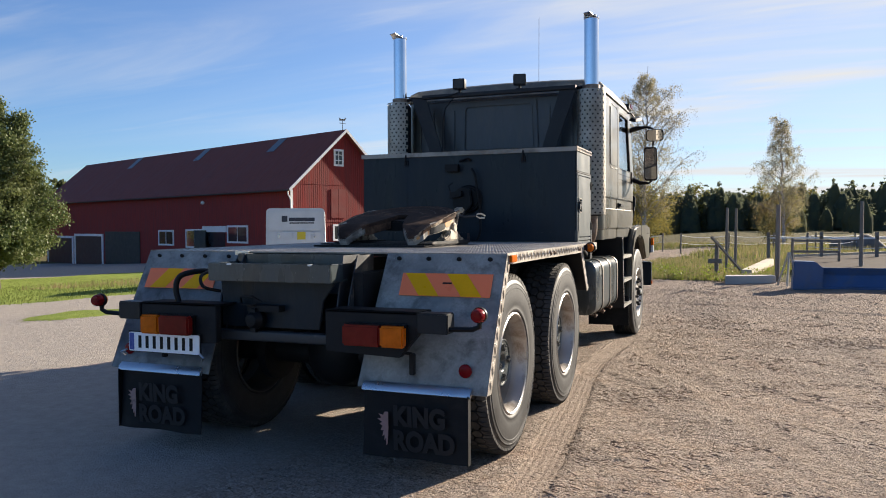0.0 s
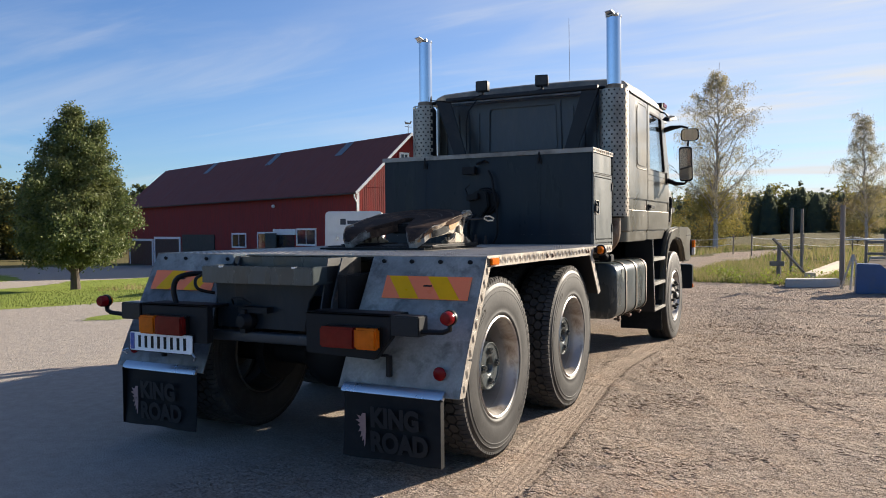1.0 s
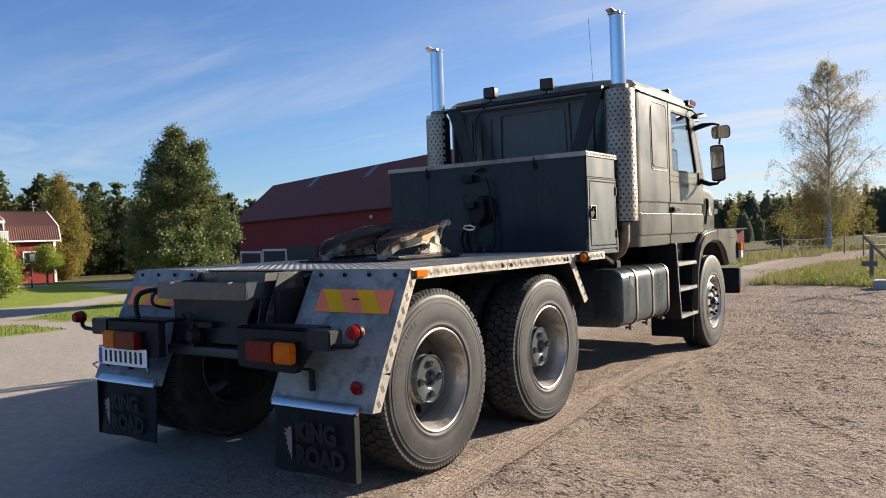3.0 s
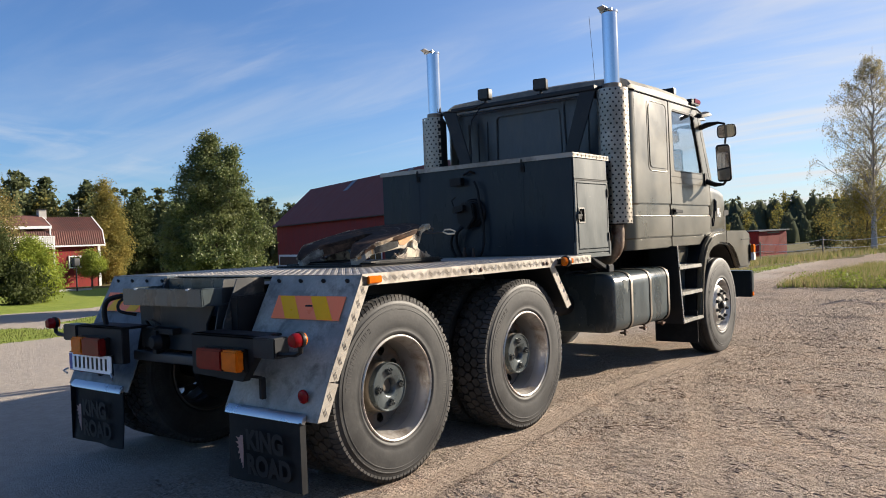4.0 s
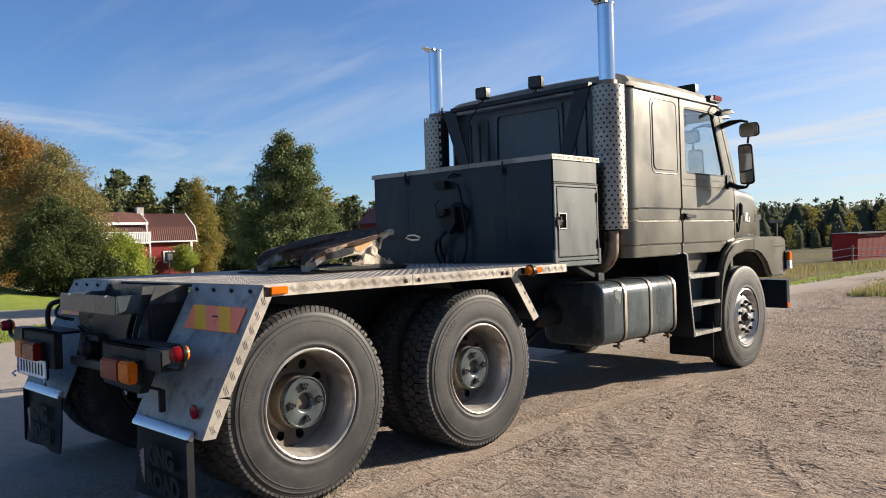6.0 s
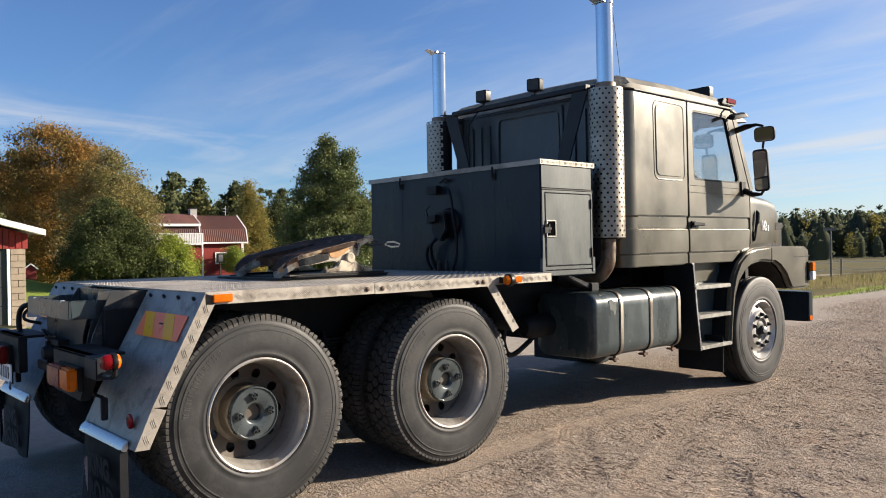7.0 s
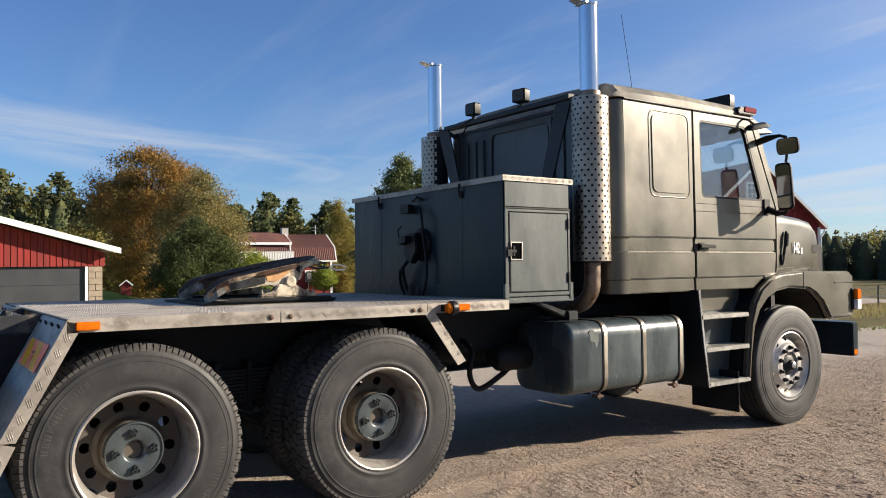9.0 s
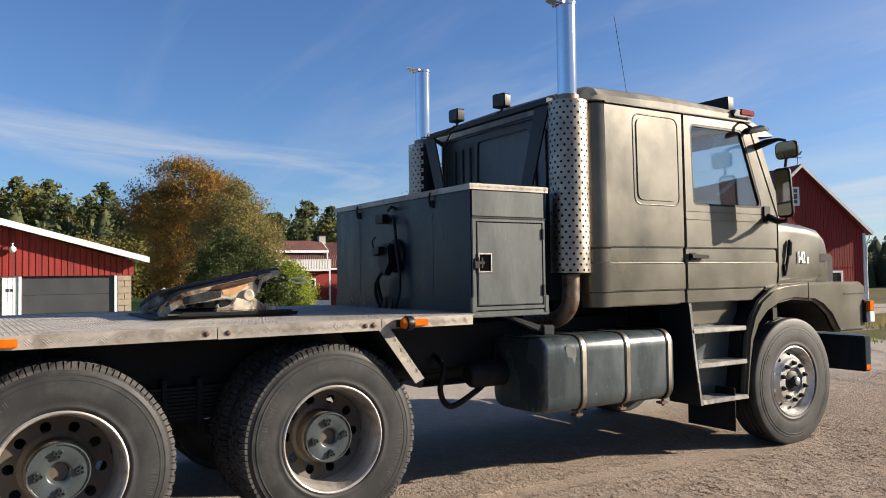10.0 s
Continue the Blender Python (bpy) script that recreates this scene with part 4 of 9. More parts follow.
# shallow grease grooves round the throat
for r_ in (0.17, 0.27, 0.36):
    gr_ = Shape().lathe([(r_ - 0.006, 0.0005), (r_ - 0.003, 0.0035), (r_ + 0.003, 0.0035), (r_ + 0.006, 0.0005)], "z", (0, 0, 0), 36, (15, 165))
    part("grease_ridge", gr_, greasy, fifth)
for side in (1, -1):
    prof = [(-0.455, -0.004), (-0.460, -0.018), (-0.452, -0.034), (-0.40, -0.058), (-0.33, -0.074), (-0.26, -0.082), (-0.18, -0.088), (-0.10, -0.094), (-0.06, -0.104), (-0.02, -0.125), (0.02, -0.148), (0.06, -0.158), (0.10, -0.150), (0.13, -0.125), (0.155, -0.085), (0.19, -0.055), (0.24, -0.040), (0.29, -0.032), (0.29, -0.004)]
    ch = Shape().prism(prof, "x", side * 0.335, side * 0.395)
    part("cheek", sag_mesh("cheek", ch, cast_cream, 0.007, 1.16), None, fifth, "cream-painted rusty cast cheek")
    # thick rolled rim along the horn and the side of the plate
    rim_ = Shape().prism([(-0.452, 0.002), (-0.456, -0.010), (-0.30, -0.020), (0.05, -0.015), (0.24, -0.014), (0.24, 0.002)], "x", side * 0.393, side * 0.405)
    part("plate_rim", sag_mesh("plate_rim", rim_, rusty_cast, 0.003, 1.16), None, fifth)
    sp_ = Shape().prism([(-0.322, -0.026), (-0.322, -0.070), (-0.19, -0.082), (-0.095, -0.080), (-0.085, -0.026)], "x", side * 0.395, side * 0.400)
    part("side_plate", sag_mesh("side_plate", sp_, dark_iron, 0.002, 1.16), None, fifth, "dark grey side plate")
    shoe = Shape().prism([(-0.449, -0.014), (-0.444, -0.030), (-0.40, -0.052), (-0.335, -0.068), (-0.330, -0.024)], "x", side * 0.395, side * 0.401)
    part("horn_shoe", sag_mesh("horn_shoe", shoe, rust_orange, 0.002, 1.16), None, fifth, "orange rusted horn side")
    scab = Shape().prism(rounded([(-0.082, -0.022), (0.09, -0.022), (0.085, -0.050), (0.03, -0.072), (-0.02, -0.085), (-0.075, -0.070)], 0.02, 3), "x", side * 0.3945, side * 0.3975)
    part("rust_scab", scab, rust_orange, fifth)
    xa, xb = side * 0.394, side * 0.402
    part("cheek_slot", Shape().prism(rounded([(0.135, -0.030), (0.185, -0.024), (0.190, -0.048), (0.165, -0.064), (0.140, -0.052)], 0.010, 3), "x", xa, xb), chassis_paint, fifth)
    part("pivot_pin", Shape().lathe([(0.040, side * 0.394), (0.040, side * 0.412), (0.030, side * 0.420), (0.012, side * 0.421), (0.0, side * 0.418)], "x", (0, 0.075, -0.108), 20), cast_cream, fifth, "cream pivot pin")
    part("cheek_web", Shape().prism([(0.17, -0.030), (0.20, -0.030), (0.15, -0.110), (0.13, -0.110)], "x", side * 0.388, side * 0.408), cast_cream, fifth, "", 0.004)
    # the horn's back skirt
    hr = Shape().prism([(side * 0.155, -0.315), (side * 0.20, -0.39), (side * 0.255, -0.462), (side * 0.30, -0.455), (side * 0.35, -0.40), (side * 0.37, -0.33), (side * 0.34, -0.34), (side * 0.285, -0.41), (side * 0.235, -0.40), (side * 0.185, -0.31)], "z", -0.070, -0.004)
    part("horn", sag_mesh("horn", hr, worn_cast, 0.005), None, fifth, "rusty cream horn")
    wb_ = Shape().prism([(side * 0.155, -0.315), (side * 0.172, -0.315), (side * 0.085, -0.05), (side * 0.068, -0.05)], "z", -0.085, -0.004)
    part("throat_web", wb_, greasy, fifth)
part("lock_body", Shape().box(-0.14, 0.14, -0.04, 0.30, -0.11, -0.031), chassis_paint, fifth, "", 0.01)
lk = Shape().box(0.345, 0.405, 0.268, 0.312, -0.034, 0.006).lathe([(0.012, 0.405), (0.012, 0.418), (0.0, 0.419)], "x", (0, 0.290, -0.012), 8)
part("lock_lug", lk, cast_cream, fifth, "", 0.004)
part("lock_spring", Shape().tube([(0.36, 0.315, -0.05), (0.375, 0.350, -0.070), (0.385, 0.36, -0.045), (0.375, 0.33, -0.03)], 0.009, 6, True), scraped, fifth)
# feet and mounting plates stand level on the deck
for side in (1, -1):
    f = Shape().prism([(0.955, 1.238), (1.365, 1.238), (1.36, 1.256), (1.315, 1.262), (1.275, 1.272), (1.235, 1.30), (1.205, 1.322), (1.08, 1.322), (1.055, 1.285), (1.02, 1.268), (0.96, 1.258)], "x", side * 0.345 - 0.045, side * 0.415 - 0.045)
    part("pedestal", f, cast_cream, truck, "dirty cream cast pedestal", 0.008)
    for y in (0.975, 1.025, 1.295, 1.34):
        part("bolt", Shape().lathe([(0.014, 0), (0.014, 0.016), (0.008, 0.018), (0.008, 0.030), (0, 0.031)], "z", (side * 0.38 - 0.045, y, 1.254), 6), cast_cream, truck)
part("mounting_plate", Shape().box(-0.55, 0.355, 0.60, 1.50, DECK + 0.001, DECK + 0.014).box(-0.55, 0.375, 0.70, 1.50, DECK + 0.0145, DECK + 0.024), chassis_paint, truck, "black steel mounting plate", 0.003)
for x in (-0.435, 0.305):
    part("mounting_rail", Shape().box(x - 0.02, x + 0.07, 0.745, 1.46, DECK + 0.0245, DECK + 0.038), chassis_paint, truck, "", 0.003)
part("rail_end", Shape().box(0.30, 0.39, 0.66, 0.742, DECK + 0.0245, DECK + 0.034), scraped, truck, "", 0.002)
handle_cream = surface("handle_cream", (0.62, 0.57, 0.45), 0.55, 0.0, 0.2, 9, 60, 0.1, (0.16, 0.09, 0.05), 0.8, 14, 0.52)
hd = Shape().tube([(0.456, 1.403, 1.428), (0.462, 1.425, 1.444), (0.480, 1.472, 1.446), (0.499, 1.511, 1.428), (0.494, 1.502, 1.412), (0.472, 1.450, 1.410)], 0.0065, 6, True)
handle = part("release_handle", hd, handle_cream, truck, "chipped cream loop of the release handle")
part("arm", Shape().tube([(0.31, 1.30, 1.440), (0.38, 1.35, 1.422), (0.456, 1.403, 1.428)], 0.008, 6), scraped, handle, "dark rusty handle arm")

# tool box across the frame
BX0, BX1, BY0, BY1, BZ0, BZ1 = -1.085, 1.040, 2.440, 3.055, 1.203, 2.040
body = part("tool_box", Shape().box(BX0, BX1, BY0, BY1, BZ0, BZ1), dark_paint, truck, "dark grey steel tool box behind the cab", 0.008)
part("lid", Shape().box(BX0 - 0.012, BX1 + 0.012, BY0 - 0.014, BY1 + 0.03, BZ1 + 0.002, BZ1 + 0.010).box(BX0 - 0.014, BX1 + 0.014, BY0 - 0.016, BY0 - 0.012, BZ1 - 0.030, BZ1 + 0.011), tread_base, body, "chequer-plate lid", 0.002)
le = Shape().box(BX1 + 0.010, BX1 + 0.015, BY0 - 0.016, BY1 + 0.03, BZ1 - 0.028, BZ1 + 0.011)
part("lid_edge", le, tread_base, body)
t = side_bars(BY0 - 0.012, BZ1 - 0.026, BY1 + 0.028, BZ1 - 0.026, 0.036, BX1 + 0.015, 0.034)
tagged(part("tread_pattern", t, tread_metal, body, smooth=False), kind="stuff")
# parts on the sun side get the paler colour in place of sunlight
part("upper_panel", Shape().box(BX1, BX1 + 0.006, BY0 + 0.004, BY1 - 0.004, 1.835, BZ1 - 0.03), sunlit_box_paint, body, "", 0.003)
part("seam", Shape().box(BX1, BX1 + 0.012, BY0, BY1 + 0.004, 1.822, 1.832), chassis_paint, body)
part("door_frame", Shape().window_plate([(BY0 + 0.002, BZ0 + 0.008), (BY1 - 0.002, BZ0 + 0.008), (BY1 - 0.002, 1.818), (BY0 + 0.002, 1.818)], [(BY0 + 0.030, 1.235), (BY1 - 0.022, 1.235), (BY1 - 0.022, 1.800), (BY0 + 0.030, 1.800)], 0.006, "x", BX1, BX1 + 0.012), sunlit_box_paint, body, "", 0.002)
bd = part("box_door", Shape().box(BX1 + 0.001, BX1 + 0.014, BY0 + 0.037, BY1 - 0.030, 1.243, 1.793), sunlit_box_paint, body, "dark grey box door", 0.004)
lt = Shape()
for a0, a1, b0, b1 in ((0.040, 0.049, 1.462, 1.590), (0.141, 0.150, 1.462, 1.590), (0.0492, 0.1408, 1.462, 1.471), (0.0492, 0.1408, 1.581, 1.590)):
    lt.box(BX1 + 0.014, BX1 + 0.023, BY0 + a0, BY0 + a1, b0, b1)
part("latch", lt, rim_mid, body, "dull grey latch with a padlock", 0.001)
# flat black sheet on the door: the shade of the cup's recess is painted
part("latch_cup", Shape().box(BX1 + 0.0142, BX1 + 0.0165, BY0 + 0.046, BY0 + 0.144, 1.468, 1.584), surface("recess_shade", (0.004, 0.004, 0.0045), 0.95, 0.0, 0.2, 8, 60, 0.0, spec=0.0), body)
part("latch_strip", Shape().box(BX1 + 0.0142, BX1 + 0.0165, BY0 + 0.045, BY0 + 0.145, 1.250, 1.458), sunlit_box_paint, body, "", 0.001)
part("latch_paddle", Shape().box(BX1 + 0.0165, BX1 + 0.030, BY0 + 0.058, BY0 + 0.074, 1.490, 1.56).box(BX1 + 0.0165, BX1 + 0.034, BY0 + 0.040, BY0 + 0.085, 1.515, 1.535), chassis_paint, body, "", 0.002)
part("padlock", Shape().box(BX1 + 0.016, BX1 + 0.036, BY0 + 0.005, BY0 + 0.045, 1.49, 1.535).tube([(BX1 + 0.026, BY0 + 0.01, 1.535), (BX1 + 0.026, BY0 + 0.012, 1.56), (BX1 + 0.026, BY0 + 0.038, 1.56), (BX1 + 0.026, BY0 + 0.04, 1.535)], 0.005, 6), chassis_paint, body, "", 0.003)
for z in (1.30, 1.685):
    part("hinge", Shape().box(BX1 + 0.012, BX1 + 0.026, BY1 - 0.034, BY1 - 0.016, z, z + 0.075), chassis_paint, body, "", 0.003)
part("box_foot", Shape().box(BX1 - 0.01, BX1 + 0.016, BY0 - 0.010, BY0 + 0.03, BZ0 - 0.005, 1.30), sunlit_box_paint, body, "", 0.003)
part("box_foot", Shape().box(BX1 - 0.01, BX1 + 0.016, BY1 - 0.012, BY1 + 0.022, BZ0 - 0.02, 1.30), sunlit_box_paint, body, "", 0.003)
part("base_rail", Shape().box(BX0, BX1 + 0.010, BY0 - 0.006, BY1 + 0.03, 1.165, 1.203), sunlit_box_paint, body, "", 0.004)
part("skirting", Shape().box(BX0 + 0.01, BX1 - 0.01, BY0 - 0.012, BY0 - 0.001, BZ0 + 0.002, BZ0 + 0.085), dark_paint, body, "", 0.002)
for x in (-0.615, 0.555):
    part("weld_seam", Shape().box(x - 0.006, x + 0.006, BY0 - 0.0015, BY0 - 0.0002, BZ0 + 0.10, BZ1 - 0.14), dark_paint, body, "", 0.001)
    tg = Shape().box(x - 0.022, x + 0.022, BY0 - 0.012, BY0 - 0.001, BZ1 - 0.115, BZ1 - 0.06).tube([(x, BY0 - 0.018, BZ1 - 0.10), (x, BY0 - 0.026, BZ1 - 0.05), (x, BY0 - 0.018, BZ1 - 0.005)], 0.008, 6)
    part("toggle_catch", tg, chassis_paint, body, "", 0.002)
# couplings, lamp and hoses on the box's rear face
part("work_lamp", Shape().box(-0.19, -0.06, BY0 - 0.075, BY0 - 0.02, 1.855, 1.925).tube([(-0.06, BY0 - 0.03, 1.95), (0.03, BY0 - 0.05, 1.975), (0.05, BY0 - 0.01, 1.96)], 0.012, 6), plastic_black, body, "black lamp on the rear face", 0.01)
sk = Shape().lathe([(0, BY0 - 0.05), (0.11, BY0 - 0.045), (0.13, BY0 - 0.02), (0.13, BY0 - 0.001)], "y", (0.03, 0, 1.60), 28).prism(rounded([(-0.10, 1.52), (0.0, 1.44), (0.09, 1.55), (0.07, 1.69), (-0.04, 1.70), (-0.11, 1.64)], 0.03, 3), "y", BY0 - 0.10, BY0 - 0.04)
part("coupling_bracket", sk, plastic_black, body, "black bracket with air couplings", 0.01)
part("coupling_cap", Shape().prism(rounded([(-0.12, 1.60), (0.0, 1.62), (0.0, 1.675), (-0.11, 1.66)], 0.012, 3), "y", BY0 - 0.145, BY0 - 0.095).tube([(-0.11, BY0 - 0.13, 1.66), (-0.13, BY0 - 0.13, 1.72), (-0.09, BY0 - 0.12, 1.75)], 0.006, 6), plastic_black, body, "black coupling cap", 0.005)
hs = Shape()
hs.tube(bend([(-0.06, BY0 - 0.07, 1.50), (-0.10, BY0 - 0.09, 1.44), (-0.17, BY0 - 0.08, 1.40), (-0.20, BY0 - 0.07, 1.33), (-0.19, BY0 - 0.06, 1.26), (-0.16, BY0 - 0.05, 1.205)]), 0.014, 8)
hs.tube(bend([(-0.03, BY0 - 0.07, 1.49), (-0.10, BY0 - 0.10, 1.43), (-0.13, BY0 - 0.08, 1.36), (-0.13, BY0 - 0.06, 1.28), (-0.10, BY0 - 0.05, 1.205)]), 0.014, 8)
hs.tube(bend([(0.07, BY0 - 0.05, 1.88), (0.11, BY0 - 0.06, 1.80), (0.13, BY0 - 0.06, 1.65), (0.15, BY0 - 0.05, 1.50), (0.155, BY0 - 0.05, 1.36), (0.15, BY0 - 0.06, 1.28), (0.12, BY0 - 0.07, 1.205)]), 0.012, 8)
part("hose", hs, plastic_black, body, "black air hoses")
part("hose_fitting", Shape().lathe([(0.018, 1.20), (0.018, 1.25), (0.012, 1.255), (0.012, 1.29), (0, 1.29)], "z", (-0.06, BY0 - 0.06, 0), 10), rust, body)
part("hose_fitting", Shape().lathe([(0.016, 1.20), (0.016, 1.24), (0.01, 1.25), (0.01, 1.28), (0, 1.28)], "z", (0.04, BY0 - 0.06, 0), 10), rust, body)

# exhaust: silencers in perforated shields, bright stacks with flaps
for side in (1, -1):
    cx, cy = (1.003, 3.328) if side > 0 else (-1.103, 3.362)
    n, Rm = (14, 0.142) if side > 0 else (11, 0.142)

    def place(u, v, cx=cx, cy=cy, side=side):
        # open towards the cab and the middle of the truck
        a0, a1 = (radians(-200), radians(95)) if side > 0 else (radians(85), radians(318))
        a = a0 + (a1 - a0) * u / n
        return (cx + Rm * math.cos(a), cy + Rm * math.sin(a), 1.452 + 1.236 * v / 32)
    shield = mesh_of("heat_shield", perforated(n, 32, place, 0.185, 0.245, 8), stainless)
    hb_ = bmesh.new()
    hb_.from_mesh(shield)
    bmesh.ops.remove_doubles(hb_, verts=hb_.verts[:], dist=0.0004)
    hb_.to_mesh(shield)
    hb_.free()
    sh = part("heat_shield", shield, None, truck, "perforated stainless heat shield")
    silencer = Shape().lathe([(0.10, 1.44), (0.118, 1.47), (0.118, 2.645), (0.09, 2.682), (0.078, 2.70)], "z", (cx, cy, 0), 32)
    part("silencer", silencer, chassis_paint, truck, "black silencer")
    part("clamp", Shape().lathe([(0.082, 2.685), (0.086, 2.69), (0.086, 2.735), (0.076, 2.74)], "z", (cx, cy, 0), 28), exhaust_steel, truck)
    st = Shape().lathe([(0.071, 2.69), (0.071, 3.398), (0.067, 3.401), (0.067, 2.9)], "z", (cx, cy, 0), 32)
    stack = part("exhaust_pipe", st, chrome, truck, "polished upright exhaust pipe")
    part("stack_band", Shape().lathe([(0.072, 3.388), (0.077, 3.391), (0.077, 3.409), (0.072, 3.411)], "z", (cx, cy, 0), 32), chrome, stack)
    fp = Shape().prism([(cx - 0.05, cy - 0.055), (cx - 0.05, cy - 0.15), (cx + 0.02, cy - 0.17), (cx + 0.045, cy - 0.06)], "z", 3.396, 3.402).tube([(cx - 0.06, cy - 0.07, 3.403), (cx + 0.06, cy - 0.07, 3.403)], 0.014, 8)
    part("rain_flap", fp.moved(Matrix.Translation((cx, cy - 0.07, 3.403)) @ Matrix.Rotation(radians(-14), 4, "X") @ Matrix.Translation((-cx, -cy + 0.07, -3.403))), alu, stack)
    part("exhaust_elbow", Shape().tube(bend([(cx, cy, 1.47), (cx, cy, 1.32), (cx - side * 0.02, cy, 1.22), (cx - side * 0.09, cy - 0.01, 1.14), (cx - side * 0.22, cy - 0.02, 1.10), (cx - side * 0.5, cy, 1.08)]), 0.062, 16), exhaust_steel, truck, "heat-stained exhaust elbow")
    part("stack_bracket", Shape().tube([(cx - side * 0.05, cy, 2.72), (cx - side * 0.16, cy + 0.02, 2.73), (cx - side * 0.22, cy + 0.10, 2.66)], 0.02, 8), chassis_paint, truck)

# lamp bar and leaning plates behind the cab
part("lamp_bar", Shape().prism(rounded(rect(3.25, 3.31, 2.70, 2.745), 0.01, 2), "x", -0.80, 0.86), black_paint, truck, "black bar with two work lamps")
for side in (1, -1):
    part("wind_plate", Shape().prism([(side * 0.90 - 0.03, 2.72), (side * 0.73 - 0.03, 2.72), (side * 0.52 - 0.03, 2.06), (side * 0.66 - 0.03, 2.06)], "y", 3.27, 3.285), black_paint, truck, "", 0.003)
for x, turn in ((-0.375, 4), (0.28, 14)):
    w = part("work_light", Shape().prism(rounded(rect(-0.065, 0.065, -0.055, 0.055), 0.015, 3), "y", -0.045, 0.035), plastic_black, truck, "square black work light", 0.006, at=pose(x, 3.275, 2.835, 0, 0, turn))
    part("lamp_glass", Shape().prism(rounded(rect(-0.055, 0.055, -0.045, 0.045), 0.012, 3), "y", -0.050, -0.0455), lamp_lens, w)
    part("lamp_foot", Shape().tube([(0, 0, -0.055), (0, 0, -0.095)], 0.014, 8).box(-0.035, 0.035, -0.02, 0.02, -0.098, -0.085), plastic_black, w)
part("lamp_cable", Shape().tube([(-0.40, 3.27, 2.75), (-0.46, 3.24, 2.66), (-0.52, 3.22, 2.58), (-0.55, 3.23, 2.45), (-0.56, 3.25, 2.2), (-0.56, 3.2, 2.06)], 0.006, 6).tube([(-1.0, 3.28, 2.74), (-0.8, 3.26, 2.715), (-0.5, 3.24, 2.71), (-0.38, 3.25, 2.745)], 0.006, 6), plastic_black, truck)

# fuel tank
tank_prof = rounded(rect(0.50, 1.115, 0.475, 1.005), 0.115, 7)
def tank_end(y, k, inset):
    return [(0.8075 + (x - 0.8075) * k, y, 0.74 + (z - 0.74) * k) for x, z in rounded(rect(0.50 + inset, 1.115 - inset, 0.475 + inset, 1.005 - inset), 0.115, 7)]


tank = part("fuel_tank", Shape().loft([tank_end(2.980, 0.60, 0.0), tank_end(2.984, 0.93, 0.0), tank_end(2.990, 0.968, 0.0), tank_end(3.002, 0.991, 0.0), tank_end(3.018, 1.0, 0.0), tank_end(4.225, 1.0, 0.0), tank_end(4.255, 0.97, 0.0)]), tank_paint, truck, "dark grey rounded fuel tank with strap bands", sharp=50)
blot = rounded([(3.165, 0.935), (3.20, 0.955), (3.235, 0.925), (3.262, 0.935), (3.268, 0.87), (3.245, 0.80), (3.225, 0.86), (3.185, 0.865)], 0.015, 3)
part("faded_patch", Shape().prism(blot, "x", 1.1140, 1.1156), surface("faded_paint", (0.092, 0.104, 0.096), 0.5, 0.0, 0.25, 12, 50, 0.0, (0.05, 0.06, 0.06), 0.9, 16, 0.48), tank, "pale faded patch of paint")
for y in (3.335, 3.765, 4.205):
    pr = rounded(rect(0.493, 1.123, 0.467, 1.013), 0.12, 7)
    part("strap", Shape().prism(pr, "y", y - 0.021, y + 0.021), stainless, tank, "dull metal strap", 0.003)
    part("strap_liner", Shape().prism(rounded(rect(0.495, 1.120, 0.470, 1.010), 0.118, 7), "y", y - 0.029, y - 0.0215), plastic_black, tank)
    part("strap_bolt", Shape().tube([(1.04, y, 0.475), (1.04, y, 0.42)], 0.012, 8).box(1.0, 1.06, y - 0.03, y + 0.03, 0.435, 0.452), rust, tank)
part("fuel_tank", Shape().prism(tank_prof, "y", 2.985, 4.255).flipped(), dark_paint, truck, "dark grey rounded fuel tank", 0.006)
part("tank_bracket", Shape().prism([(2.62, 1.16), (2.72, 1.16), (3.05, 1.03), (3.10, 1.03), (3.10, 1.075), (3.04, 1.085), (2.78, 1.165), (2.70, 1.175)], "x", 0.96, 1.03).box(0.93, 1.05, 3.03, 3.13, 1.02, 1.09), black_paint, truck, "black angled bracket", 0.008)
part("air_tank", Shape().lathe([(0.0, 2.665), (0.065, 2.675), (0.092, 2.705), (0.098, 2.74), (0.098, 3.30), (0, 3.34)], "y", (0.62, 0, 0.735), 24), chassis_paint, truck, "black air tank")
part("air_line", Shape().tube(bend([(0.40, 2.50, 0.88), (0.54, 2.485, 0.85), (0.62, 2.474, 0.79), (0.62, 2.446, 0.635), (0.62, 2.531, 0.525), (0.62, 2.738, 0.608), (0.60, 2.872, 0.683), (0.58, 2.95, 0.72)]), 0.021, 10), plastic_black, truck, "looping black air line")

# cab: panels of the right side are mirrored for the left
SX = 1.085
Z0, ZB, ZT = 1.197, 1.925, 2.700


def both(name, shape, material, label="", bevel=0.0, parent=truck):
    a = part(name, shape, material, parent, label, bevel)
    b = part(name, shape.flipped(), material, parent, label, bevel)
    return a, b


q = Shape()
# quarter panel with a pressed blind window, creases and a rounded rear corner
pressings = [Shape().prism([(3.62, 1.64), (4.447, 1.64), (4.442, ZT), (3.60, ZT)], "x", SX - 0.05, SX),
             Shape().prism([(3.625, 1.53), (4.449, 1.53), (4.447, 1.625), (3.62, 1.625)], "x", SX - 0.05, SX - 0.016),
             Shape().prism([(3.63, 1.31), (4.452, 1.31), (4.450, 1.518), (3.625, 1.518)], "x", SX - 0.05, SX),
             Shape().prism([(3.635, Z0), (4.454, Z0), (4.452, 1.300), (3.63, 1.300)], "x", SX - 0.05, SX - 0.012)]
q.box(SX - 0.05, SX - 0.018, 3.60, 4.447, Z0, ZT)
quarter = both("quarter_panel", q, cab_paint, "grey-green cab side panel", 0.007)
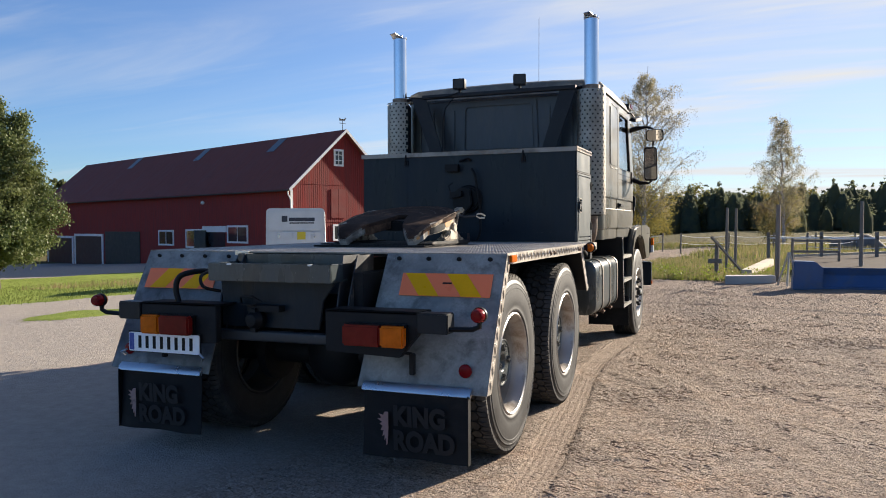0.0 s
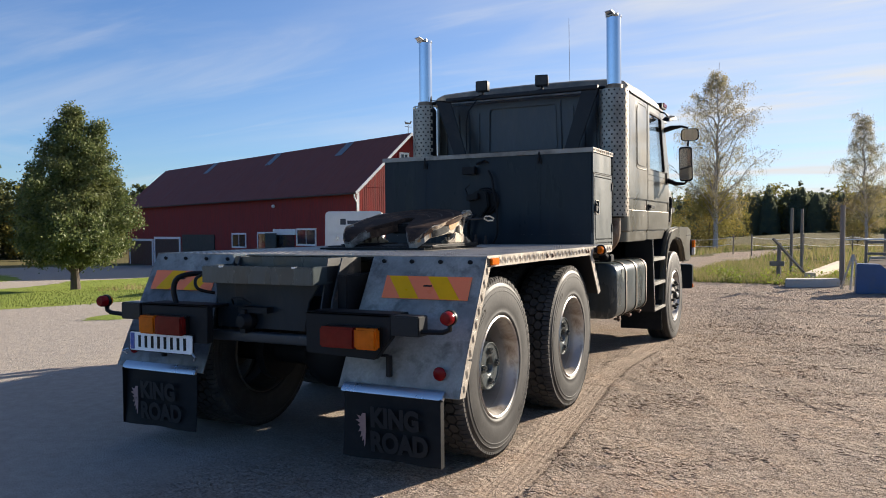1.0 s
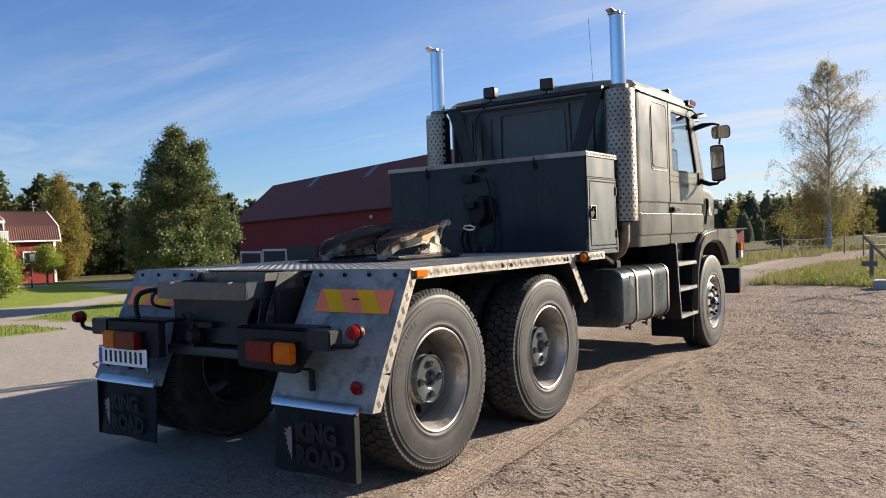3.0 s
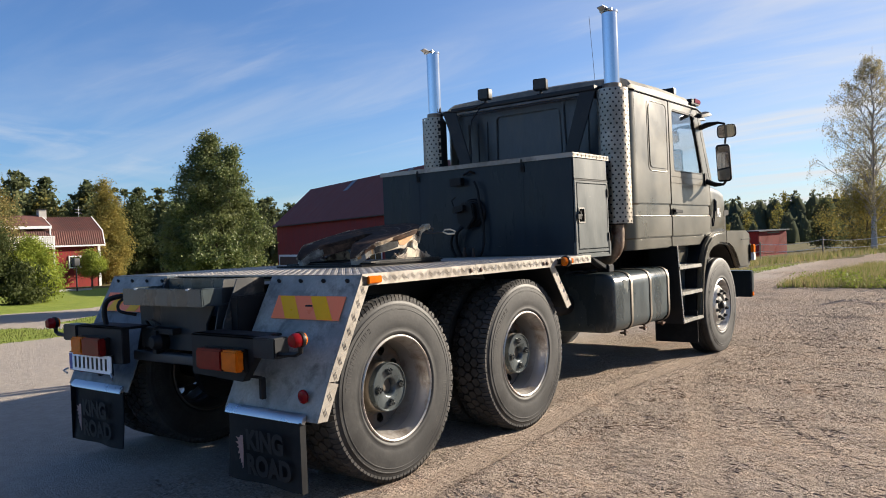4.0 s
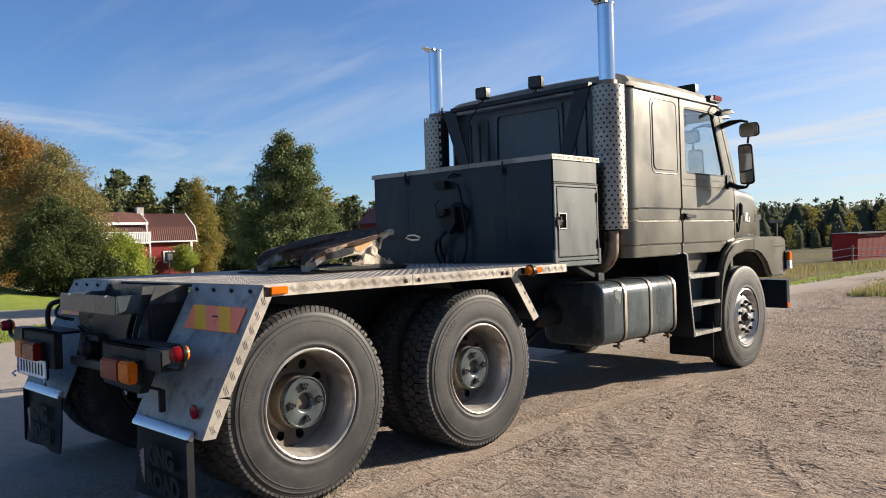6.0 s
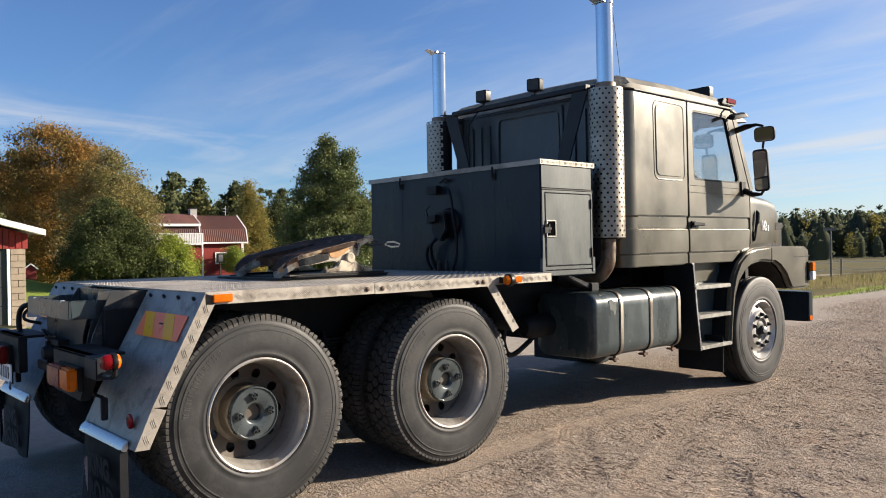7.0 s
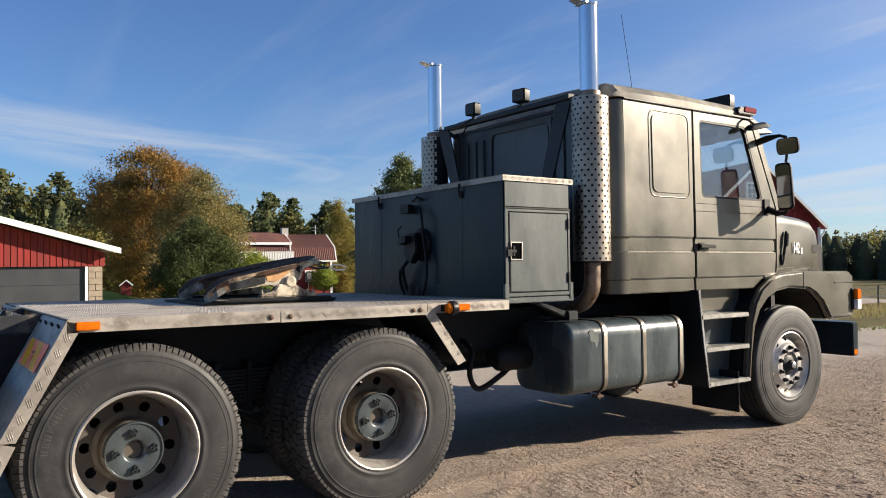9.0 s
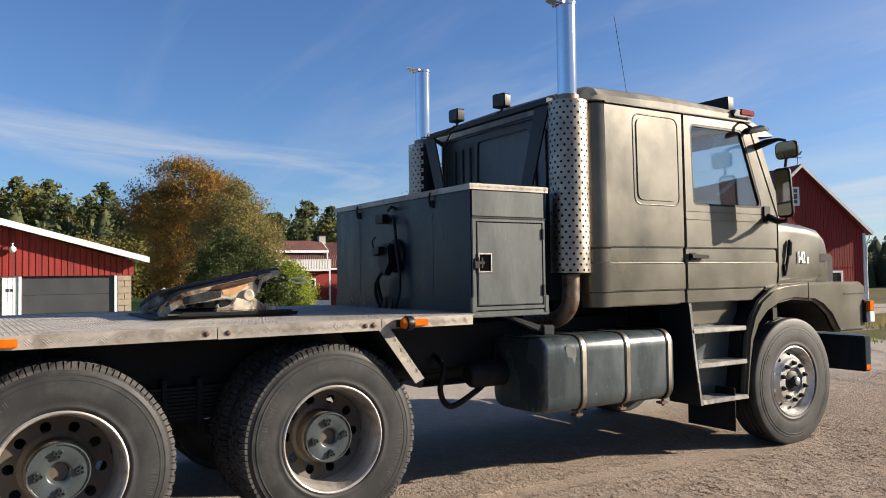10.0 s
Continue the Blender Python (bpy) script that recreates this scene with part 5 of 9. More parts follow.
rc = Shape()
loops = []
for z, ins in ((Z0, 0.012), (1.300, 0.012), (1.31, 0.0), (1.518, 0.0), (1.53, 0.016), (1.625, 0.016), (1.64, 0.0), (2.2, 0.0), (ZT, 0.0)):
    r = 0.13
    loop = [(SX - r + (r - ins) * math.cos(radians(-4 - 86 * k / 8)), 3.625 + (r - ins) * math.sin(radians(-4 - 86 * k / 8)), z) for k in range(9)]
    loop += [(SX - r - 0.04, 3.625 - r + ins, z), (SX - r - 0.04, 3.60, z), (SX - 0.06, 3.66, z), (SX - ins, 3.66, z)]
    loops.append(loop)
rc.loft(loops)
both("rear_corner", rc, cab_paint)
for sgn, qp in zip((1, -1), quarter):
    for pressing in pressings:
        part("pressed_panel", pressing if sgn > 0 else pressing.flipped(), cab_paint, qp, "", 0.007)
    ridge = rounded([(3.905, 1.965), (4.395, 1.965), (4.385, 2.652), (3.895, 2.652)], 0.075, 6)
    bl = Shape().tube([(SX - 0.003, y, z) for y, z in ridge], 0.0075, 8, True)
    part("pressed_frame", bl if sgn > 0 else bl.flipped(), cab_paint, qp, "", sharp=80)
    bp = Shape().prism(rounded([(3.935, 1.995), (4.366, 1.995), (4.356, 2.624), (3.925, 2.624)], 0.065), "x", SX - 0.002, SX + 0.007)
    part("blind_window", bp if sgn > 0 else bp.flipped(), cab_paint, qp, "pressed blank window panel", 0.006)

d = Shape()
d.window_plate([(4.464, ZB), (5.625, ZB), (5.250, 2.712), (4.457, 2.712)], [(4.560, 1.985), (5.430, 1.985), (5.175, 2.628), (4.535, 2.628)], 0.045, "x", SX - 0.045, SX)
skins = [Shape().prism([(4.469, 1.64), (5.628, 1.64), (5.625, ZB + 0.002), (4.464, ZB + 0.002)], "x", SX - 0.045, SX),
         Shape().prism([(4.470, 1.53), (5.628, 1.53), (5.628, 1.625), (4.469, 1.625)], "x", SX - 0.045, SX - 0.016),
         Shape().prism([(4.471, 1.31), (5.60, 1.31), (5.628, 1.518), (4.470, 1.518)], "x", SX - 0.045, SX),
         Shape().prism([(4.472, 1.203), (5.28, 1.203), (5.45, 1.300), (4.471, 1.300)], "x", SX - 0.045, SX - 0.012),
         Shape().prism([(4.477, 1.30), (5.60, 1.30), (5.62, ZB), (4.477, ZB)], "x", SX - 0.045, SX - 0.018),
         Shape().prism([(4.468, 1.86), (5.624, 1.86), (5.624, 1.872), (4.468, 1.872)], "x", SX - 0.01, SX + 0.006)]
doors = both("cab_door", d, cab_paint, "grey-green cab door", 0.005)
for sgn, dr in zip((1, -1), doors):
    for skin in skins:
        part("pressed_panel", skin if sgn > 0 else skin.flipped(), cab_paint, dr, "", 0.005)
    seal = Shape().window_plate([(4.553, 1.978), (5.442, 1.978), (5.182, 2.636), (4.528, 2.636)], [(4.573, 1.997), (5.412, 1.997), (5.163, 2.616), (4.548, 2.616)], 0.04, "x", SX - 0.03, SX - 0.003)
    part("window_seal", seal if sgn > 0 else seal.flipped(), plastic_black, dr)
    pane = Shape().prism([(4.560, 1.985), (5.43, 1.985), (5.175, 2.628), (4.535, 2.628)], "x", SX - 0.022, SX - 0.018)
    g = part("window_pane", pane if sgn > 0 else pane.flipped(), cab_glass, dr, "clear side window", smooth=False)
    g.visible_shadow = False
    hn = Shape().box(SX - 0.008, SX + 0.006, 4.50, 4.575, 1.535, 1.60).prism(rounded([(4.50, 1.555), (4.70, 1.552), (4.70, 1.580), (4.50, 1.590)], 0.008, 2), "x", SX + 0.006, SX + 0.028)
    part("door_handle", hn if sgn > 0 else hn.flipped(), plastic_black, dr, "black door handle", 0.004)
# thin paler lines along the creases
pale_crease = surface("pale_crease", (0.36, 0.33, 0.27), 0.4, 0.3, 0.35, 6, 40, 0.0, (0.10, 0.092, 0.070), 0.9, 5, 0.54)
for owners, y0, y1 in ((quarter, 3.64, 4.43), (doors, 4.482, 5.60)):
    for sgn, owner in zip((1, -1), owners):
        crease = Shape().tube([(SX - 0.0035, y0, 1.5195), (SX - 0.0035, y1, 1.5195)], 0.0042, 6)
        part("crease", crease if sgn > 0 else crease.flipped(), pale_crease, owner)
# dark gaps behind the door joints
both("door_post", Shape().box(SX - 0.055, SX - 0.030, 4.38, 4.53, Z0 + 0.01, ZT), plastic_black)
both("hinge_post", Shape().box(SX - 0.055, SX - 0.030, 5.56, 5.68, 1.36, ZB), plastic_black)
# screen pillars
ap = Shape().prism([(5.632, 1.36), (5.668, 1.36), (5.668, 1.90), (5.735, 1.93), (5.36, 2.725), (5.262, 2.712), (5.640, 1.92)], "x", SX - 0.10, SX - 0.005)
both("screen_pillar", ap, cab_paint, "", 0.012)

# roof with rounded edges and gutter
loops = []
for y, dz, inx in ((3.485, -0.06, 0.05), (3.50, -0.02, 0.02), (3.54, 0.0, 0.0), (4.3, 0.015, 0.0), (5.0, 0.0, 0.0), (5.22, -0.015, 0.0), (5.33, -0.05, 0.02), (5.38, -0.10, 0.04)):
    xs = [(SX + 0.012 - inx, 2.715), (SX + 0.008 - inx, 2.755), (SX - 0.035 - inx, 2.805), (SX - 0.12 - inx, 2.838), (0.55, 2.855), (0, 2.862)]
    up = [(x, y, max(2.715, z + dz) if i else 2.715) for i, (x, z) in enumerate(xs)]
    up += [(-x, yy, zz) for x, yy, zz in up[-2::-1]]
    loops.append(up)
rf = Shape().loft(loops)
roof_paint = surface("roof_paint", (0.15, 0.14, 0.115), 0.6, 0.15, 0.25, 2.0, 18, 0.05, (0.27, 0.245, 0.195), 0.8, 4, 0.47)
part("cab_roof", rf, roof_paint, truck, "grey-green cab roof with worn edges", sharp=28)
both("gutter", Shape().box(SX - 0.01, SX + 0.016, 3.60, 5.30, 2.703, 2.714), black_paint, "", 0.003)
part("roof_panel", Shape().box(-1.05, 1.05, 3.56, 5.30, 2.68, 2.716), plastic_black, truck)

# rear wall with pressings; its shade and bluish sheen are put into the colour
shaded_cab_paint = surface("shaded_cab_paint", (0.040, 0.047, 0.053), 0.38, 0.1, 0.3, 1.6, 20, 0.04, (0.070, 0.066, 0.056), 0.6, 2.5, 0.52, stretch=(2, 2, 0.5))
part("rear_wall", Shape().box(-0.96, 0.96, 3.515, 3.56, 1.24, 2.74), shaded_cab_paint, truck, "grey-green rear cab wall", 0.01)
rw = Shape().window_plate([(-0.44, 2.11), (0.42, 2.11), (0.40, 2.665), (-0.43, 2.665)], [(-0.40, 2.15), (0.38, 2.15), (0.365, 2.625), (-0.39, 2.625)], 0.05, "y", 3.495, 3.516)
part("rear_window_frame", rw, shaded_cab_paint, truck, "", 0.006)
part("rear_window_panel", Shape().prism(rounded([(-0.385, 2.165), (0.365, 2.165), (0.35, 2.61), (-0.375, 2.61)], 0.04), "y", 3.503, 3.514), shaded_cab_paint, truck, "dark blank rear window panel", 0.004)
rb = Shape()
for x in (-0.78, -0.66, -0.54, 0.52, 0.64, 0.76):
    rb.prism(rounded(rect(x - 0.022, x + 0.022, 1.6, 2.60), 0.015, 3), "y", 3.500, 3.516)
rb.box(-0.92, 0.92, 3.497, 3.516, 2.695, 2.715)
part("wall_rib", rb, shaded_cab_paint, truck, "", 0.005)
part("cab_floor", Shape().box(-1.04, 1.04, 3.55, 5.70, 1.20, 1.26), chassis_paint, truck)
part("bulkhead", Shape().box(-1.04, 1.04, 5.60, 5.66, 1.0, 1.90), chassis_paint, truck)
ws = Shape().prism([(5.742, 1.915), (5.748, 1.915), (5.372, 2.712), (5.366, 2.712)], "x", -0.99, 0.99)
wsg = part("windscreen", ws, cab_glass, truck, "clear windscreen", smooth=False)
wsg.visible_shadow = False
# cab inside
part("dashboard", Shape().prism([(5.30, 1.78), (5.72, 1.92), (5.72, 1.50), (5.36, 1.52)], "x", -1.0, 1.0), plastic_black, truck, "", 0.02)
for x in (0.56, -0.56):
    st = part("cab_seat", Shape().prism(rounded([(4.50, 1.45), (5.02, 1.45), (5.02, 1.60), (4.62, 1.60)], 0.05), "x", x - 0.24, x + 0.24), seat_cloth, truck, "dark cloth cab seat", 0.02)
    part("seat_back", Shape().prism(rounded([(4.46, 1.52), (4.64, 1.52), (4.52, 2.14), (4.38, 2.14)], 0.05), "x", x - 0.23, x + 0.23), seat_cloth, st, "", 0.03)
    part("headrest", Shape().prism(rounded([(4.40, 2.22), (4.50, 2.22), (4.48, 2.42), (4.38, 2.42)], 0.035), "x", x - 0.14, x + 0.14).box(x - 0.05, x + 0.05, 4.42, 4.45, 2.10, 2.24), seat_cloth, st, "", 0.03)
    part("seat_base", Shape().box(x - 0.2, x + 0.2, 4.55, 4.95, 1.26, 1.45), plastic_black, st)
wheel_ring = [(-0.56 + 0.22 * math.cos(a), 0.22 * math.sin(a), 0) for a in [2 * math.pi * k / 28 for k in range(28)]]
part("steering_wheel", Shape().tube([(x, 5.22 + y * 0.8, 1.93 + y * 0.5) for x, y, z in wheel_ring], 0.016, 8, True).tube([(-0.56, 5.22, 1.93), (-0.56, 5.42, 1.7)], 0.03, 8), plastic_black, truck)
both("sun_blind", Shape().prism(rounded([(0.30, 0.0), (0.80, 0.0), (0.80, 0.13), (0.30, 0.13)], 0.04), "y", 5.16, 5.175).moved(Matrix.Translation((0, 0, 2.52))), seat_cloth)

# bonnet, cowl and wings
loops = []
for y, w, zt, rr in ((5.675, 1.062, 1.885, 0.10), (5.80, 1.05, 1.885, 0.12), (6.20, 1.0, 1.865, 0.12), (6.42, 0.975, 1.835, 0.12), (6.56, 0.94, 1.775, 0.11), (6.62, 0.92, 1.70, 0.10), (6.64, 0.91, 1.62, 0.08), (6.66, 0.90, 1.34, 0.08)):
    lp = rounded([(-w, 1.30), (w, 1.30), (w, max(zt, 1.36)), (-w, max(zt, 1.36))], min(rr, 0.1), 6)
    loops.append([(x, y, z) for x, z in lp])
bon = part("bonnet", Shape().loft(loops), cab_paint, truck, "grey-green engine bonnet", sharp=40)
gr = Shape().box(-0.88, 0.88, 6.64, 6.80, 0.95, 1.60)
part("grille", gr, plastic_black, truck, "", 0.02)
both("bonnet_vent", Shape().prism(rounded([(6.42, 1.52), (6.60, 1.54), (6.60, 1.60), (6.42, 1.60)], 0.01, 2), "x", 0.945, 0.978), plastic_black, "", 0.004, bon)
catch = Shape().tube([(1.062, 5.83, 1.72), (1.072, 5.82, 1.66), (1.072, 5.77, 1.50), (1.062, 5.75, 1.40)], 0.014, 8).tube([(1.072, 5.825, 1.70), (1.078, 5.80, 1.58)], 0.022, 8).box(1.04, 1.075, 5.735, 5.785, 1.44, 1.50)
both("bonnet_catch", catch, plastic_black, "black rubber bonnet catch", 0.006, bon)
for txt, x, y, z, size in (("142", 1.040, 5.978, 1.517, 0.142), ("E", 1.020, 6.147, 1.515, 0.072)):
    cu = bpy.data.curves.new("badge", "FONT")
    cu.body, cu.size, cu.extrude, cu.offset = txt, size, 0.003, 0.004
    tmp = bpy.data.objects.new("badge", cu)
    me = bpy.data.meshes.new_from_object(tmp)
    bpy.data.objects.remove(tmp)
    me.materials.append(white_paint)
    part("badge", me, None, bon, "white model number", at=Matrix.Translation((x, y, z)) @ Matrix.Rotation(radians(90), 4, "Z") @ Matrix.Rotation(radians(90), 4, "X") @ Matrix.Rotation(radians(7.0), 4, "Y") @ Matrix.Diagonal((0.66 if txt == "142" else 0.85, 1, 1, 1)))

outer = [(5.055, 0.405), (5.085, 0.62), (5.125, 0.90), (5.20, 1.08), (5.30, 1.20), (5.45, 1.285), (5.62, 1.328), (5.95, 1.345), (6.78, 1.335), (6.86, 1.30), (6.86, 0.875), (6.44, 0.875)]
inner = [(6.40, 0.91), (6.30, 1.04), (6.17, 1.13), (6.05, 1.175), (5.75, 1.195), (5.55, 1.17), (5.40, 1.11), (5.27, 1.0), (5.19, 0.86), (5.14, 0.62), (5.115, 0.405)]
wing = both("front_wing", Shape().prism(outer + inner, "x", 1.075, 1.150), cab_paint, "grey-green front wing over the wheel", 0.022)
both("wing_top", Shape().box(0.80, 1.074, 5.45, 6.84, 1.285, 1.334), cab_paint, "", 0.012)
both("wing_liner", Shape().prism([(y, z - 0.02 if z > 1 else z) for y, z in outer] + inner, "x", 0.62, 1.073), chassis_paint)
both("inner_wall", Shape().box(0.50, 0.62, 5.06, 6.75, 0.60, 1.28), chassis_paint)
for sgn, w in zip((1, -1), wing):
    for seam in (Shape().box(1.147, 1.1535, 5.955, 5.963, 1.18, 1.34), Shape().box(1.148, 1.156, 6.50, 6.86, 1.222, 1.232)):
        part("wing_seam", seam if sgn > 0 else seam.flipped(), chassis_paint, w)
    m1 = Shape().box(1.12, 1.165, 6.80, 6.875, 0.95, 1.165)
    part("lamp_housing", m1 if sgn > 0 else m1.flipped(), plastic_black, w, "", 0.006)
    m2 = Shape().prism(rounded([(6.835, 1.055), (6.915, 1.055), (6.915, 1.155), (6.835, 1.155)], 0.012, 2), "x", 1.13, 1.20)
    part("indicator_lens", m2 if sgn > 0 else m2.flipped(), amber_lens, w, "amber corner indicator", 0.006)
    m3 = Shape().prism(rounded([(6.835, 0.955), (6.915, 0.955), (6.915, 1.053), (6.835, 1.053)], 0.012, 2), "x", 1.13, 1.20)
    part("position_lens", m3 if sgn > 0 else m3.flipped(), clear_lens, w, "white position lens", 0.006)
bm_prof = [(1.18, 6.765), (1.18, 6.86), (1.12, 6.95), (0.95, 7.0), (-0.95, 7.0), (-1.12, 6.95), (-1.18, 6.86), (-1.18, 6.765)]
bp = part("front_bumper", Shape().prism(bm_prof, "z", 0.495, 0.825), dark_paint, truck, "dark grey steel front bumper", 0.01)
both("bumper_reflector", Shape().box(1.181, 1.187, 6.775, 6.84, 0.51, 0.56), amber_lens, "", 0.002, bp)

# entry steps
sp = Shape().prism([(4.395, 1.21), (4.43, 1.21), (4.545, 0.40), (4.50, 0.40), (4.44, 0.80)], "x", 0.84, 1.145)
both("step_side", sp, black_paint, "", 0.005)
both("step_edge", Shape().prism([(4.40, 1.20), (4.425, 1.205), (4.475, 0.78), (4.535, 0.40), (4.515, 0.40), (4.455, 0.78)], "x", 1.145, 1.150), alu)
both("step_panel", Shape().prism([(4.43, 1.22), (5.16, 1.22), (5.10, 1.02), (4.45, 1.02)], "x", 0.951, 0.965), cab_paint, "", 0.004)
both("step_back", Shape().prism([(4.40, 1.22), (5.25, 1.22), (5.14, 0.40), (4.53, 0.40)], "x", 0.93, 0.95), tank_paint)
for y0, y1, z in ((4.43, 5.09, 0.985), (4.49, 5.09, 0.712), (4.535, 5.10, 0.425)):
    a, b2 = both("cab_step", Shape().box(0.86, 1.150, y0, y1, z - 0.022, z + 0.014), galvanised, "chequer-plate cab step", 0.004)
    t = tread_bars(0.87, 1.14, y0 + 0.01, y1 - 0.01, z + 0.014, 0.05)
    tagged(part("tread_pattern", t, tread_metal, a, smooth=False), kind="stuff")
part("front_flap", Shape().box(0.66, 1.14, 4.93, 4.942, 0.15, 0.50), flap_rubber, truck, "black rubber front mud flap", 0.003)
part("front_flap", Shape().box(-1.17, -0.52, 4.83, 4.842, 0.10, 0.56), flap_rubber, truck, "black rubber front mud flap", 0.003)
part("step_sticker", Shape().box(1.0, 1.06, 4.472, 4.474, 0.80, 0.92), white_paint, truck)

# mirrors
for side in (1, -1):
    ar2 = Shape().tube([(side * 1.06, 5.36, 2.50), (side * 1.16, 5.40, 2.535), (side * 1.28, 5.40, 2.545), (side * 1.36, 5.37, 2.52)], [0.030, 0.030, 0.014, 0.012], 8)
    ar2.tube([(side * 1.37, 5.37, 2.40), (side * 1.36, 5.36, 2.30)], 0.012, 8)
    ar = Shape().tube([(side * 1.07, 5.50, 1.92), (side * 1.20, 5.47, 1.865), (side * 1.31, 5.42, 1.86), (side * 1.345, 5.39, 1.89)], [0.032, 0.026, 0.014, 0.014], 8)
    ar.box(min(side * 1.05, side * 1.10), max(side * 1.05, side * 1.10), 5.44, 5.52, 1.86, 2.0)
    part("mirror_arm", ar, plastic_black, truck, "black lower mirror arm")
    part("mirror_arm", ar2, plastic_black, truck, "black upper mirror arm")
    for nm, c, w, h, r, yaw in (("wide_mirror", (1.385, 5.345, 2.435), 0.105, 0.072, 0.05, -2), ("main_mirror", (1.335, 5.365, 2.09), 0.080, 0.205, 0.04, -8)):
        lp = rounded(rect(-w, w, -h, h), r, 6)
        hs = Shape().loft([[(x * 0.75, 0.036, z * 0.85) for x, z in lp], [(x * 0.97, 0.020, z * 0.98) for x, z in lp], [(x, 0.0, z) for x, z in lp], [(x * 0.96, -0.004, z * 0.97) for x, z in lp]])
        mo = part(nm, hs, plastic_black, truck, "black mirror housing", at=pose(side * c[0], c[1], c[2], 5, 0, side * yaw), sharp=50)
        lg = rounded(rect(-w * 0.88, w * 0.88, -h * 0.91, h * 0.91), r * 0.9, 6)
        part("mirror_glass", Shape().prism(lg, "y", -0.0065, -0.0045), mirror_glass, mo, "", smooth=False)

# roof fittings
part("roof_sign", Shape().prism(rounded(rect(-0.17, 0.17, 0.0, 0.15), 0.01, 2), "y", 5.40, 5.48).moved(Matrix.Translation((0.62, 0, 2.86))), plastic_black, truck, "black box on the roof", 0.006)
part("roof_sign_foot", Shape().box(0.50, 0.74, 5.30, 5.46, 2.74, 2.87), plastic_black, truck)
bc = part("roof_marker", Shape().prism(rounded([(5.02, 2.735), (5.30, 2.735), (5.30, 2.79), (5.08, 2.80)], 0.02, 3), "x", 0.98, 1.12), plastic_black, truck, "black roof marker lamp", 0.006)
part("lens", Shape().prism(rounded([(5.12, 2.755), (5.305, 2.755), (5.305, 2.80), (5.14, 2.806)], 0.015, 3), "x", 1.06, 1.128), red_lens, bc, "dark red lens", 0.006)
vs = Shape().prism([(5.30, 2.725), (5.31, 2.745), (5.64, 2.635), (5.635, 2.615)], "x", -1.06, 1.06)
part("sun_visor", vs, black_paint, truck, "black sheet sun visor over the windscreen", 0.003)
both("visor_end", Shape().prism([(5.28, 2.74), (5.64, 2.625), (5.42, 2.60), (5.30, 2.66)], "x", 1.055, 1.063), galvanised)
both("visor_stay", Shape().tube([(1.04, 5.46, 2.65), (1.05, 5.42, 2.50)], 0.006, 6), plastic_black)
rm = rounded(rect(-0.13, 0.13, -0.045, 0.045), 0.04, 5)
part("kerb_mirror", Shape().loft([[(x, y, 0.03) for x, y in [(p[0] * 0.7, p[1] * 0.7) for p in rm]], [(x, y, 0.0) for x, y in rm], [(x * 0.95, y * 0.95, -0.006) for x, y in rm]]), plastic_black, truck, "black kerb mirror above the door", at=pose(1.17, 5.24, 2.62, 20, -12, 75))
part("kerb_arm", Shape().tube([(1.08, 5.15, 2.70), (1.13, 5.16, 2.685), (1.16, 5.22, 2.645)], 0.010, 6), plastic_black, truck)
part("aerial", Shape().tube([(0.03, 4.98, 2.80), (0.06, 4.88, 3.2), (0.11, 4.70, 3.82)], 0.0025, 5).lathe([(0.02, 2.80), (0.02, 2.86), (0.006, 2.90)], "z", (0.03, 4.98, 0), 10), plastic_black, truck, "thin black roof aerial")

# ---- ground ----
def land(x, y):
    """Height of the lie of the land: level under the truck, falling off to the west and a little to the north."""
    w = -np.asarray(x, float) - 4
    return np.minimum(-0.036 * np.clip(w, 0, 61), -0.055 * np.clip(w, 0, 27)) - 0.012 * np.clip(np.asarray(y, float) - 15, 0, 60) + 2.1 * np.exp(-((np.asarray(x, float) + 55) / 9) ** 2 - ((np.asarray(y, float) - 10) / 5) ** 2)


def land_at(x, y):
    return float(land(x, y))


def steps(stops):
    """Grid lines: from stop to stop with the given spacing."""
    out = []
    for (a, d), (b, _) in zip(stops, stops[1:]):
        n = max(1, round((b - a) / d))
        out += [a + (b - a) * k / n for k in range(n)]
    return np.array(out + [stops[-1][0]])


gx = steps([(-2600, 400), (-600, 60), (-120, 6), (-50, 0.6), (-14, 0.3), (-4, 0.12), (0.7, 0.022), (5.0, 0.10), (9, 0.5), (30, 6), (120, 60), (600, 400), (2600, 1)])
gy = steps([(-2600, 400), (-600, 60), (-60, 8), (-8, 0.4), (-3, 0.05), (-1.6, 0.022), (6.6, 0.05), (10, 0.08), (15, 0.25), (32, 1.0), (80, 8), (200, 60), (600, 400), (2600, 1)])
GX, GY = np.meshgrid(gx, gy)


def wob(x, y, f, seed):
    """Smooth wandering values between about -1 and 1."""
    r = np.random.RandomState(seed)
    v = np.zeros_like(x)
    for k in range(6):
        a, p, s = r.uniform(0, 6.28), r.uniform(0, 6.28), f * r.uniform(0.6, 1.7)
        v += np.sin((x * math.cos(a) + y * math.sin(a)) * s + p)
    return v / 3.0


def sm(e0, e1, v):
    t = np.clip((v - e0) / (e1 - e0), 0, 1)
    return t * t * (3 - 2 * t)


def near_line(x, y, pts):
    """Distance to a line of points, and the way along it."""
    best, along, run = np.full(x.shape, 1e9), np.zeros(x.shape), 0.0
    for (ax, ay), (bx, by) in zip(pts, pts[1:]):
        L = math.hypot(bx - ax, by - ay)
        t = np.clip(((x - ax) * (bx - ax) + (y - ay) * (by - ay)) / (L * L), 0, 1)
        dd = np.hypot(x - ax - t * (bx - ax), y - ay - t * (by - ay))
        along = np.where(dd < best, run + t * L, along)
        best = np.minimum(best, dd)
        run += L
    return best, along


